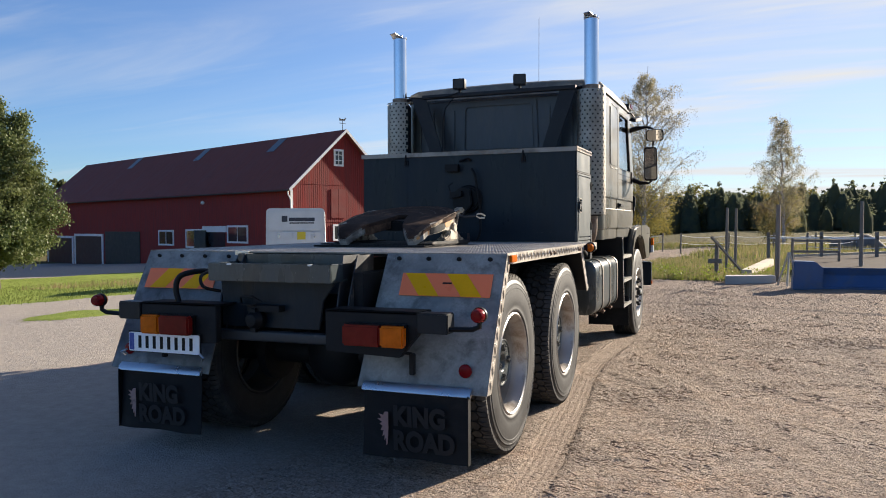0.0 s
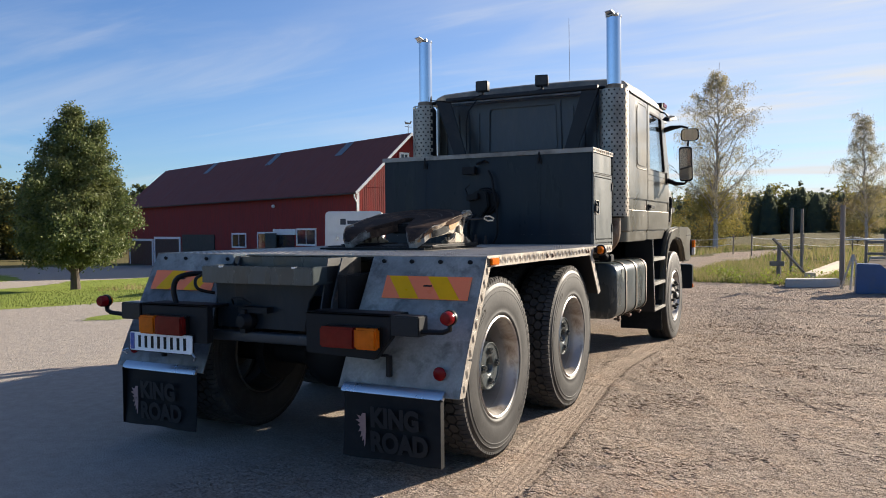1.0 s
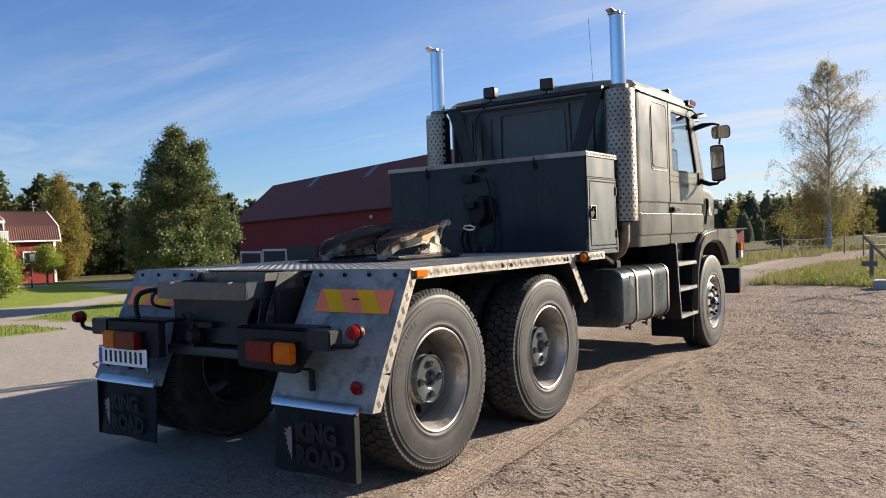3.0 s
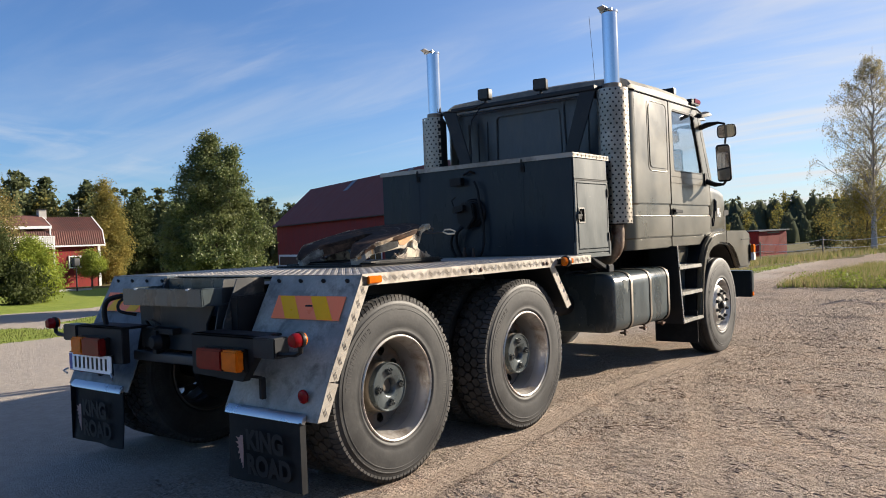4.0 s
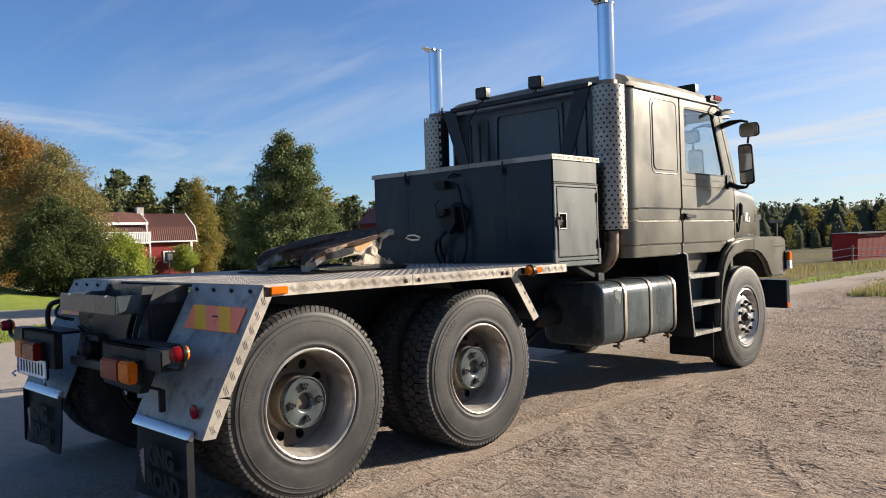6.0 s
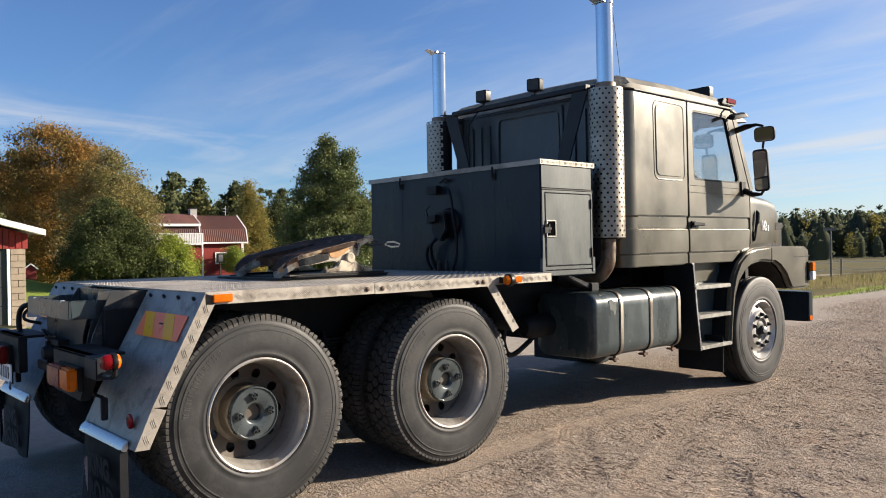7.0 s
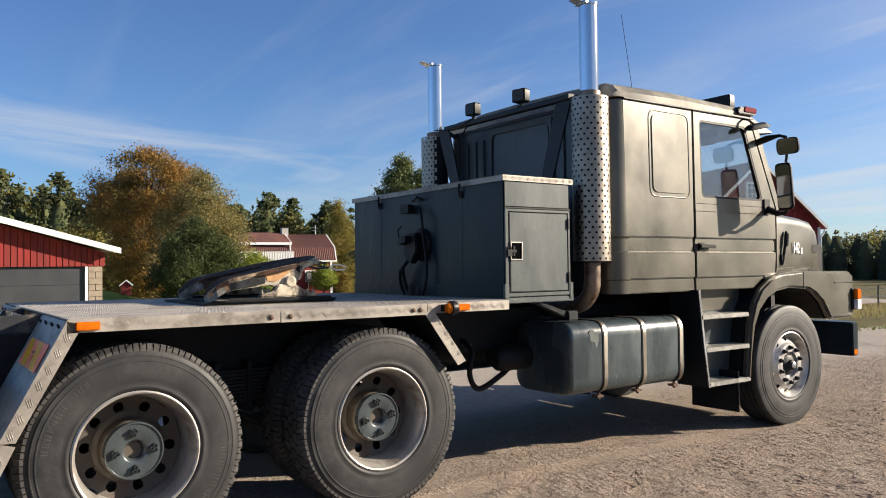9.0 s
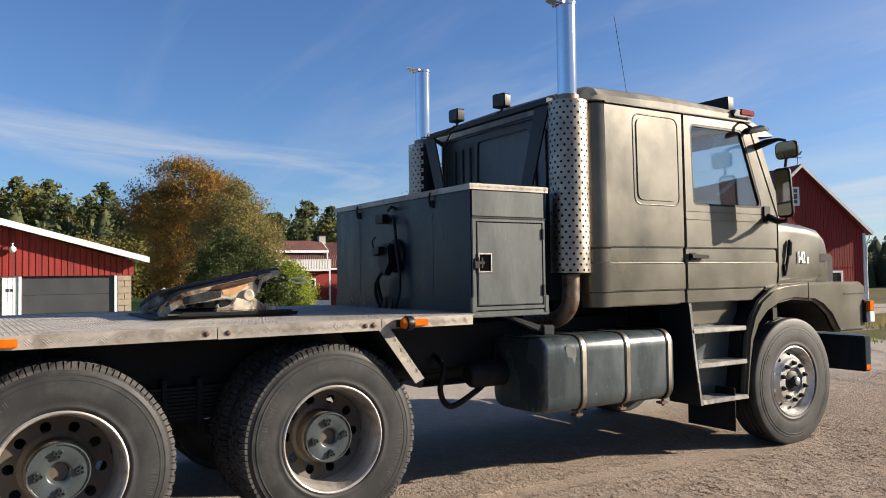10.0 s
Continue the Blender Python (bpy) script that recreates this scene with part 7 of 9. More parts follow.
for sx in (-1, 1):
    rfp = Shape().prism([(0, BR + 0.10), (sx * 5.43, 4.09), (sx * 5.40, 3.98), (0, BR - 0.06)], "y", -0.15, BL + 0.4)
    part("roof", rfp, barn_roof_mat, barn, "dark red sheet roof", smooth=False)
    vb = Shape().prism([(0, BR + 0.13), (sx * 5.48, 4.10), (sx * 5.40, 3.90), (0, BR - 0.12)], "y", -0.20, -0.152)
    part("bargeboard", vb, white_paint, barn, "white bargeboard", smooth=False)
    part("corner_board", Shape().box(sx * BW - 0.09, sx * BW + 0.09, 0.16, 0.26, -3.4, BE - 0.2), white_paint, barn, smooth=False)
    part("gutter_pipe", Shape().tube([(sx * 5.40, 0.1, 3.95), (sx * 5.38, 0.12, 3.70), (sx * 5.12, 0.15, 3.3), (sx * 5.10, 0.15, -2.6)], 0.055, 8), white_paint, barn)
    part("gutter", Shape().tube([(sx * 5.47, -0.1, 3.98), (sx * 5.47, BL + 0.3, 3.98)], 0.07, 8), door_brown, barn)
for y0 in (7.6, 20.0, 34.2):
    sk = Shape()
    k = (BR - 4.0) / 5.43
    sk.add([(x, y, BR + 0.14 - abs(x) * k + dz) for dz in (0, 0.02) for x, y in ((-0.15, y0), (-0.15, y0 + 1.1), (-1.5, y0 + 1.1), (-1.5, y0))], [(0, 1, 2, 3), (7, 6, 5, 4), (0, 4, 5, 1), (1, 5, 6, 2), (2, 6, 7, 3), (3, 7, 4, 0)])
    part("roof_light", sk, skylight_mat, barn, "grey roof light", smooth=False)
turn_w = Matrix.Rotation(radians(-90), 4, "Z")  # faces the west-south side, local -x


def on_long(y, z):
    return Matrix.Translation((-BW - 0.02, y, z)) @ turn_w


window_unit(barn, on_long(21.2, -0.40), 2.9, 1.42, 2, 1)
window_unit(barn, on_long(16.1, -0.55), 3.0, 1.65, 2, 1)
window_unit(barn, on_long(9.2, -0.05), 3.1, 1.45, 2, 1)
part("entrance", Shape().box(-BW - 0.10, -BW, 9.3, 13.1, 0.85, 1.35), white_paint, barn, smooth=False)
part("entrance_door", Shape().box(-BW - 0.45, -BW - 0.35, 12.0, 13.9, -2.0, 1.0), door_green, barn, smooth=False)
part("doorway", Shape().box(-BW - 0.06, -BW + 0.01, 9.6, 12.6, -2.2, 0.9), house_glass, barn, smooth=False)
for y0, y1, z0, z1, m in ((33.6, 40.4, -3.3, 0.35, door_brown), (41.4, 48.4, -3.5, 0.10, door_brown), (25.0, 32.8, -3.0, 0.86, door_green)):
    d0 = part("barn_door", Shape().box(-BW - 0.10, -BW - 0.01, y0, y1, z0, z1), m, barn, "large boarded barn door", smooth=False)
    if m is door_brown:
        fr = Shape().box(-BW - 0.14, -BW - 0.02, y0 - 0.3, y0, z0, z1 + 0.25).box(-BW - 0.14, -BW - 0.02, y1, y1 + 0.3, z0, z1 + 0.25).box(-BW - 0.14, -BW - 0.02, y0, y1, z1, z1 + 0.25)
        part("door_trim", fr, white_paint, d0, "white trim", smooth=False)
window_unit(barn, Matrix.Translation((-1.0, 0.20, 6.0)), 0.95, 1.32, 2, 3)
window_unit(barn, Matrix.Translation((-1.15, 0.20, 0.15)), 1.25, 1.3, 1, 1)
window_unit(barn, Matrix.Translation((1.95, 0.20, 0.10)), 1.25, 1.3, 1, 1)
part("hatch", Shape().box(-1.30, -0.60, 0.17, 0.22, 1.95, 4.2).box(-0.57, 0.14, 0.17, 0.22, 1.95, 4.2), red_plain, barn, "red loft hatch", smooth=False)
part("wall_lamp", Shape().ball((-BW - 0.15, 12.9, 3.35), 0.16, 10, 8), white_paint, barn)
part("weather_vane", Shape().tube([(0, 0.3, 8.8), (0, 0.3, 9.75)], 0.025, 6).prism([(-0.30, 9.60), (0.22, 9.62), (0.36, 9.86), (0.28, 9.88), (0.16, 9.74), (-0.18, 9.74), (-0.34, 9.82)], "y", 0.28, 0.32).box(-0.34, 0.34, 0.29, 0.31, 9.38, 9.42), chassis_paint, barn, "black weather vane", smooth=False)

# double garage with a red gable
gar = thing("garage", "red boarded double garage with grey doors and white trim", "garage", Matrix.Translation((-21.8, 0.75, 0)))
part("wall", Shape().prism([(-4.0, -1.2), (3.76, -1.2), (3.76, 1.62), (-4.0, 1.62)], "x", -7.0, -0.14), block_mat, gar, smooth=False)
part("gable", Shape().prism([(-4.05, 1.60), (3.80, 1.60), (3.80, 2.07), (0, 3.15), (-4.05, 2.0)], "x", -7.0, -0.03), red_plain, gar, "red boarded gable", smooth=False)
bt = Shape()
for k in range(44):
    y = -4.0 + 0.18 * k
    bt.box(-0.03, 0.0, y - 0.075, y + 0.075, 1.60, 3.12 - abs(y) * 0.285)
tagged(part("board", bt, red_board, gar, "red upright boards", smooth=False), kind="stuff")
for sy in (-1, 1):
    part("roof", Shape().prism([(0, 3.30), (sy * (4.17 if sy > 0 else 4.45), 2.06 + 0.08 * (sy > 0)), (sy * (4.17 if sy > 0 else 4.45), 1.98 + 0.08 * (sy > 0)), (0, 3.20)], "x", -7.3, 0.42), door_grey, gar, "", smooth=False)
    part("bargeboard", Shape().prism([(0, 3.34), (sy * (4.22 if sy > 0 else 4.5), 2.10 + 0.08 * (sy > 0)), (sy * (4.22 if sy > 0 else 4.5), 1.92 + 0.08 * (sy > 0)), (0, 3.14)], "x", 0.42, 0.47), white_paint, gar, "white bargeboard", smooth=False)
    part("soffit", Shape().prism([(0, 3.19), (sy * 4.14, 2.05), (sy * 4.14, 2.03), (0, 3.17)], "x", 0.0, 0.42), white_paint, gar, smooth=False)
for y0 in (0.575, -3.30):
    dr = part("garage_door", Shape().box(-0.16, -0.12, y0, y0 + 2.66, -0.75, 1.60), door_grey, gar, "dark grey garage door")
    for k in range(4):
        part("panel", Shape().box(-0.12, -0.105, y0 + 0.01, y0 + 2.65, -0.74 + 0.585 * k, -0.17 + 0.585 * k), door_grey, dr, "", 0.006)
    for ya in (y0 - 0.08, y0 + 2.66):
        part("door_trim", Shape().box(-0.16, -0.02, ya, ya + 0.08, -0.75, 1.62), white_paint, gar, smooth=False)
pd = part("side_door", Shape().box(-0.14, -0.08, 0.05, 0.48, -0.75, 1.60), white_paint, gar, "white boarded door")
for k in range(3):
    part("board", Shape().box(-0.08, -0.065, 0.06 + 0.14 * k, 0.19 + 0.14 * k, -0.74, 1.59), white_paint, pd, "", 0.004)
part("number_bar", Shape().box(-0.064, -0.055, 0.16, 0.24, 1.13, 1.22).box(-0.064, -0.055, 0.27, 0.35, 1.13, 1.22), sticker_dark, pd, smooth=False)
part("garage_lamp", Shape().ball((0.16, 0.32, 2.42), 0.10, 12, 8).tube([(0, 0.32, 2.60), (0.16, 0.32, 2.60), (0.16, 0.32, 2.50)], 0.02, 6), white_paint, gar, "white globe lamp")
for r_ in range(12):
    for ya, yb in ((3.33, 3.75),) if r_ % 2 else ((3.33, 3.53), (3.54, 3.75)):
        part("block", Shape().box(-0.14, -0.02, ya, yb, -0.78 + 0.2 * r_, -0.79 + 0.2 * (r_ + 1)), block_mat, gar, "", 0.008)

# farmhouse: local x along the front, facing local -y
house = thing("house", "red two-storey farmhouse with white balcony and clay tile roof", "house", Matrix.Translation((-88.7, 40.3, -0.5)) @ Matrix.Rotation(radians(82), 4, "Z"))
part("wall", Shape().box(-8.5, 6.1, 0.0, 7.0, -3.4, 3.3), red_board, house, "red boarded wall", smooth=False)
rfh = [(-0.5, 3.05), (0.1, 4.7), (3.5, 6.55), (6.9, 4.7), (7.5, 3.05)]
part("roof", Shape().prism(rfh + [(7.0, 3.1), (3.5, 6.3), (0.0, 3.1)], "x", -9.0, 6.5), tile_mat, house, "clay tile mansard roof", smooth=False)
tr = Shape()
for k in range(62):
    x = -8.95 + 0.25 * k
    for (a, b), (c, d) in zip(rfh[:2], rfh[1:3]):
        tr.add([(x, a - 0.02, b + 0.04), (x + 0.12, a - 0.06, b + 0.10), (x + 0.24, a - 0.02, b + 0.04), (x, c - 0.02, d + 0.04), (x + 0.12, c - 0.06, d + 0.10), (x + 0.24, c - 0.02, d + 0.04)], [(0, 1, 4, 3), (1, 2, 5, 4)])
tagged(part("roof_tiling", tr, tile_mat, house, smooth=False), kind="stuff")
part("bargeboard", Shape().prism([(a, b + 0.14) for a, b in rfh] + [(a, b - 0.22) for a, b in rfh[::-1]], "x", 6.5, 6.62), white_paint, house, "white bargeboard", smooth=False)
part("eave_board", Shape().box(0.7, 6.5, -0.55, -0.48, 2.9, 3.08), white_paint, house, smooth=False)
part("dormer_wall", Shape().box(-8.5, 0.2, 0.9, 3.4, 2.6, 5.4), white_paint, house, "white boarded dormer wall", smooth=False)
part("dormer_cheek", Shape().box(0.2, 0.24, 1.3, 3.3, 3.0, 5.6), red_plain, house, smooth=False)
part("dormer_roof", Shape().prism([(0.0, 5.25), (3.5, 6.66), (3.5, 6.84), (0.0, 5.43)], "x", -9.0, 0.6), tile_mat, house, "clay tile dormer roof", smooth=False)
part("dormer_fascia", Shape().box(-9.0, 0.62, -0.06, 0.0, 5.12, 5.44), white_paint, house, smooth=False)
part("verge_board", Shape().prism([(-0.06, 5.12), (3.5, 6.56), (3.5, 6.86), (-0.06, 5.44)], "x", 0.6, 0.68), white_paint, house, smooth=False)
bal = part("balcony", Shape().box(-6.5, 0.6, -1.2, 0.9, 2.75, 2.98), white_paint, house, "white timber balcony", smooth=False)
for k in range(34):
    x = -6.45 + 0.207 * k
    part("baluster", Shape().box(x, x + 0.15, -1.22, -1.18, 2.98, 4.10), white_paint, bal, smooth=False)
part("rail", Shape().box(-6.5, 0.6, -1.26, -1.14, 4.10, 4.22), white_paint, bal, smooth=False)
part("rail", Shape().box(0.54, 0.6, -1.2, 0.8, 2.98, 4.22), white_paint, bal, smooth=False)
for x in (-6.4, -3.0, 0.48):
    part("post", Shape().box(x - 0.09, x + 0.09, -1.19, -1.01, -3.0, 2.75), white_paint, bal, smooth=False)
part("post", Shape().box(0.4, 0.56, -0.1, 0.06, 2.98, 5.2), white_paint, bal, smooth=False)
part("porch_rail", Shape().box(-2.6, 0.4, -1.15, -1.09, -1.9, -1.0), white_paint, bal, smooth=False)
for x, y, z, w, h in ((-2.6, 0.85, 3.5, 1.5, 1.5), (-5.2, 0.85, 3.5, 1.5, 1.5), (2.4, -0.05, 0.3, 1.5, 1.5), (-2.4, -0.05, 0.3, 1.3, 1.5)):
    window_unit(house, Matrix.Translation((x, y, z)), w, h, 2, 1)
part("corner_board", Shape().box(5.85, 6.15, -0.06, 0.06, -3.4, 3.0), white_paint, house, smooth=False)
ch = part("chimney", Shape().box(0.25, 1.10, 3.0, 3.9, 5.9, 7.5), concrete, house, "pale rendered chimney", smooth=False)
part("chimney_cap", Shape().box(0.15, 1.20, 2.9, 4.0, 7.5, 7.62), chassis_paint, ch, smooth=False)
part("tv_aerial", Shape().tube([(5.0, 3.5, 6.4), (5.0, 3.5, 7.9)], 0.04, 6).tube([(4.5, 3.5, 7.6), (5.5, 3.5, 7.5)], 0.03, 5).tube([(4.6, 3.5, 7.2), (5.4, 3.5, 7.1)], 0.03, 5), alu, house)

# field shelter by the paddock
shed = thing("field_shelter", "dark red boarded field shelter with a flat roof", "shed", Matrix.Translation((-18.25, 75.9, 0)) @ Matrix.Rotation(radians(-19), 4, "Z"))
part("wall", Shape().box(-2.6, 0.0, 0.0, 4.6, -1.6, 0.97), red_board, shed, "", smooth=False)
part("roof", Shape().prism([(-0.25, 0.96), (4.8, 1.05), (4.8, 1.15), (-0.25, 1.06)], "x", -2.9, 0.25), door_grey, shed, "", smooth=False)
part("gap_board", Shape().box(-0.05, 0.03, 1.4, 3.4, 0.76, 0.92), house_glass, shed, "", smooth=False)
bd = Shape()
for k in range(26):
    bd.box(0.0, 0.025, 0.03 + 0.177 * k, 0.18 + 0.177 * k, -1.2, 0.86)
tagged(part("board", bd, red_board, shed, "", smooth=False), kind="stuff")

# white horse trailer, turned with its rear to the yard
tr_at = Matrix.Translation((-11.9, 18.2, land_at(-11.9, 18.2))) @ Matrix.Rotation(radians(30), 4, "Z")
ht = thing("horse_trailer", "white horse trailer with a ribbed rear ramp", "trailer", tr_at)
lp = rounded([(-1.0, 0.75), (1.0, 0.75), (0.97, 2.42), (-0.97, 2.42)], 0.16, 6)
part("body", Shape().loft([[(x, 0.0, z) for x, z in lp], [(x, 2.2, z) for x, z in lp], [(x, 3.0, 0.75 + (z - 0.75) * 0.92) for x, z in lp], [(x * 0.9, 3.3, 0.75 + (z - 0.75) * 0.75) for x, z in lp]]), trailer_white, ht, "white trailer body", sharp=45)
rp = rounded(rect(-0.90, 0.90, 0.80, 1.62), 0.05, 3)
part("ramp", Shape().prism(rp, "y", -0.05, -0.005), trailer_white, ht, "white rear ramp", 0.01)
part("upper_door", Shape().prism(rounded([(-0.90, 1.66), (0.90, 1.66), (0.88, 2.34), (-0.88, 2.34)], 0.10, 4), "y", -0.04, -0.005), trailer_white, ht, "white upper door", 0.01)
part("sticker", Shape().box(-0.22, 0.64, -0.046, -0.041, 1.98, 2.10), sticker_dark, ht, "dark sticker strip", smooth=False)
part("sticker", Shape().box(-0.46, -0.27, -0.046, -0.041, 1.96, 2.16), sticker_dark, ht, smooth=False)
part("sticker", Shape().box(-0.20, 0.62, -0.046, -0.041, 1.90, 1.94), sticker_dark, ht, smooth=False)
part("sticker", Shape().box(0.05, 0.33, -0.056, -0.051, 1.36, 1.62), sticker_yellow, ht, "yellow warning sticker", smooth=False)
for x in (-0.55, -0.10, 0.62):
    part("latch", Shape().box(x - 0.03, x + 0.03, -0.09, -0.05, 1.42, 1.60), alu, ht, "", 0.006)
part("frame", Shape().box(-0.95, 0.95, 0.0, 3.4, 0.55, 0.76), galvanised, ht)
part("drawbar", Shape().prism([(-0.5, 3.3), (0.5, 3.3), (0.06, 4.6), (-0.06, 4.6)], "z", 0.55, 0.65), galvanised, ht)
for x in (-1.06, 1.06):
    for y in (1.2, 2.0):
        w = part("wheel", Shape().lathe([(0.0, x - 0.02), (0.17, x - 0.03), (0.18, x + 0.03), (0, x + 0.02)], "x", (0, y, 0.33), 20), alu, ht)
        part("tyre", Shape().lathe([(0.18, x - 0.09), (0.30, x - 0.10), (0.33, x - 0.06), (0.33, x + 0.06), (0.30, x + 0.10), (0.18, x + 0.09)], "x", (0, y, 0.33), 28), rubber, w)
    part("mudguard", Shape().lathe([(0.40, x - 0.12), (0.42, x - 0.12), (0.42, x + 0.12), (0.40, x + 0.12)], "x", (0, 1.6, 0.38), 20, (0, 180)), plastic_black, ht)

# ---- things by the paddock ----
def stake(name, x, y, h, r, label, lean=(0, 0), mat=None, group=""):
    z = land_at(x, y)
    s_ = Shape().tube([(x, y, z - 0.3), (x + lean[0] * 0.5, y + lean[1] * 0.5, z + h * 0.5), (x + lean[0], y + lean[1], z + h)], [r * 1.05, r, r * 0.9], 8)
    o = part(name, s_, mat or old_wood, None, label)
    return tagged(o, label, "post", group)


for x, y, h, r in ((1.62, 16.85, 0.92, 0.055), (1.80, 18.9, 1.85, 0.040), (2.02, 19.8, 1.85, 0.040), (3.02, 14.95, 1.78, 0.055), (5.5, 21.8, 2.08, 0.055), (3.75, 25.0, 0.95, 0.05), (5.2, 25.0, 0.9, 0.045)):
    stake("fence_post", x, y, h, r, "grey weathered wooden post beside the yard", (0.02, 0.01), group="paddock posts")
bb = part("leaning_board", Shape().tube([(1.50, 16.7, 1.02), (2.32, 16.9, 0.03)], 0.036, 4), old_wood, None)
tagged(bb, "dark timber prop leaning against a short post", "timber")
tagged(part("cross_board", Shape().box(1.42, 1.76, 16.75, 16.79, 0.33, 0.45), old_wood, None, at=None), "short weathered board nailed across two posts", "timber")
tagged(part("concrete_slab", Shape().prism([(1.93, 14.15), (3.0, 14.62), (2.92, 15.0), (1.90, 14.6)], "z", -0.05, 0.17), concrete, None, "", 0.02), "low pale concrete slab lying on the gravel", "concrete slab")
tagged(part("timber_beam", Shape().prism([(2.24, 16.0), (2.48, 16.0), (3.12, 22.6), (2.90, 22.6)], "z", 0.0, 0.22), fresh_wood, None, "", 0.01), "pale squared timber lying beside the meadow", "timber")
tagged(part("trestle", Shape().tube([(3.0, 13.9, 0.0), (3.22, 14.0, 0.72)], 0.022, 6).tube([(3.42, 13.9, 0.0), (3.24, 14.0, 0.72)], 0.022, 6).tube([(3.18, 13.5, 0.0), (3.23, 14.0, 0.72)], 0.022, 6), fresh_wood, None), "pale wooden trestle standing behind the blue blade", "trestle")
bl = thing("snow_blade", "blue steel blade lying on the gravel", "plough blade", Matrix.Translation((3.25, 13.0, 0.0)) @ Matrix.Rotation(radians(3), 4, "Z"))
part("blade", Shape().prism([(-0.05, 0.06), (0.10, 0.05), (0.18, 0.30), (0.10, 0.45), (0.02, 0.45), (0.09, 0.30)], "x", 0.50, 4.2), blue_steel, bl, "blue curved blade", 0.01)
part("end_cheek", Shape().prism([(0.0, 0.0), (0.55, 0.0), (0.57, 0.44), (0.42, 0.575), (0.02, 0.585)], "y", -0.16, 0.20), blue_steel, bl, "blue end cheek", 0.015)
part("lower_rail", Shape().box(0.56, 4.2, -0.10, 0.20, 0.0, 0.06), blue_steel, bl, "", 0.008)
# rope fences and far rails
for x0, y0, n, dx, dy in ((-27.0, 36.6, 9, 3.05, 0.95), (-1.2, 40, 8, 2.4, 2.6), (4.5, 30, 7, 3.4, 1.6)):
    fence = thing("rope_fence", "thin posts with pale rope beside the dirt road", "fence")
    pts = []
    for k in range(n):
        x, y = x0 + dx * k, y0 + dy * k
        z = land_at(x, y)
        part("post", Shape().tube([(x, y, z - 0.2), (x + 0.03, y, z + 1.15)], 0.045, 6), old_wood, fence)
        pts.append((x, y, z))
    for h in (0.6, 1.0):
        rp_ = []
        for (a, b, c), (d, e, f) in zip(pts, pts[1:]):
            for q_ in range(4):
                t_ = q_ / 4
                rp_.append((a + (d - a) * t_, b + (e - b) * t_, c + (f - c) * t_ + h - 0.12 * 4 * t_ * (1 - t_)))
        part("rope", Shape().tube(rp_ + [(pts[-1][0], pts[-1][1], pts[-1][2] + h)], 0.012, 4), white_paint, fence)
rails = thing("paddock_rail", "weathered timber rails round the riding ground", "fence")
for y, z in ((24.6, 0.35), (24.6, 0.72)):
    part("rail", Shape().box(3.75, 5.2, y - 0.025, y + 0.025, z, z + 0.08), old_wood, rails)
for k in range(5):
    part("post", Shape().box(3.0 + 1.9 * k, 3.12 + 1.9 * k, 29.0, 29.12, -0.3, 1.0), old_wood, rails)
part("rail", Shape().box(3.0, 12.0, 29.0, 29.06, 0.75, 0.80), white_paint, rails)
hb = Shape().ball((0, 0, 0), 1.0, 20, 10, (1.75, 1.2, 0.95))
hb.v = [(x + 8.75, y + 51.5, max(-0.7, z + land_at(9, 50) + 0.15 * math.sin(3 * x) * math.cos(2 * y))) for x, y, z in hb.v]
tagged(part("boulder", hb, surface("boulder_rock", (0.15, 0.132, 0.115), 0.9, 0, 0.35, 1.2, 14, 0.5, (0.07, 0.062, 0.055), 0.8, 2.0, 0.5), None), "grey brown boulder lying in the paddock", "boulder")
tagged(part("riding_ground", Shape().prism([(3.4, 16.6), (16, 16.6), (16, 43.0), (4.0, 28.7)], "z", -0.5, 0.05), surface("sand", (0.078, 0.063, 0.053), 0.95, 0, 0.25, 1.5, 40, 0.4, spec=0.05), None), "brown sand riding ground beside the yard", "sand", kind="structure")

tagged(part("edge_board", Shape().prism([(3.95, 28.72), (16.0, 43.1), (16.08, 43.0), (4.03, 28.66)], "z", -0.2, 0.14), fresh_wood, None), "pale board along the edge of the riding ground", "timber")

sgz = land_at(-12.0, 40.7)
sgn_ = thing("sign_post", "thin wooden post with a small board on top", "sign", Matrix.Translation((-12.0, 40.7, sgz)) @ Matrix.Rotation(radians(-15), 4, "Z"))
part("post", Shape().tube([(0, 0, -0.3), (0.02, 0, 2.75)], [0.05, 0.04], 8), old_wood, sgn_)
part("board", Shape().box(-0.38, 0.38, -0.07, -0.045, 2.62, 2.78), old_wood, sgn_, "weathered name board", 0.01)
# lamp post by the house, dog kennel by the garage, kerb of the drive
lpz = land_at(-76.4, 37.5)
lp_ = thing("lamp_post", "dark iron lamp post on the lawn", "street lamp", Matrix.Translation((-76.4, 37.5, lpz)))
part("pole", Shape().tube([(0, 0, 0), (0, 0, 2.7)], [0.09, 0.06], 8), chassis_paint, lp_)
part("lantern", Shape().prism(rounded(rect(-0.28, 0.28, 2.7, 3.5), 0.08, 2), "y", -0.28, 0.28), door_grey, lp_)
kz = land_at(-51.3, 12.0)
kn = thing("kennel", "small red kennel with a white gable trim", "kennel", Matrix.Translation((-51.3, 12.0, kz)) @ Matrix.Rotation(radians(75), 4, "Z") @ Matrix.Scale(0.9, 4))
part("wall", Shape().prism([(-0.35, 0), (0.35, 0), (0.35, 0.75), (0, 1.05), (-0.35, 0.75)], "y", 0, 0.7), red_plain, kn, smooth=False)
for sx in (-1, 1):
    part("roof", Shape().prism([(0, 1.16), (sx * 0.5, 0.74), (sx * 0.46, 0.68), (0, 1.08)], "y", -0.1, 0.8), white_paint, kn, smooth=False)
kerb = Shape()
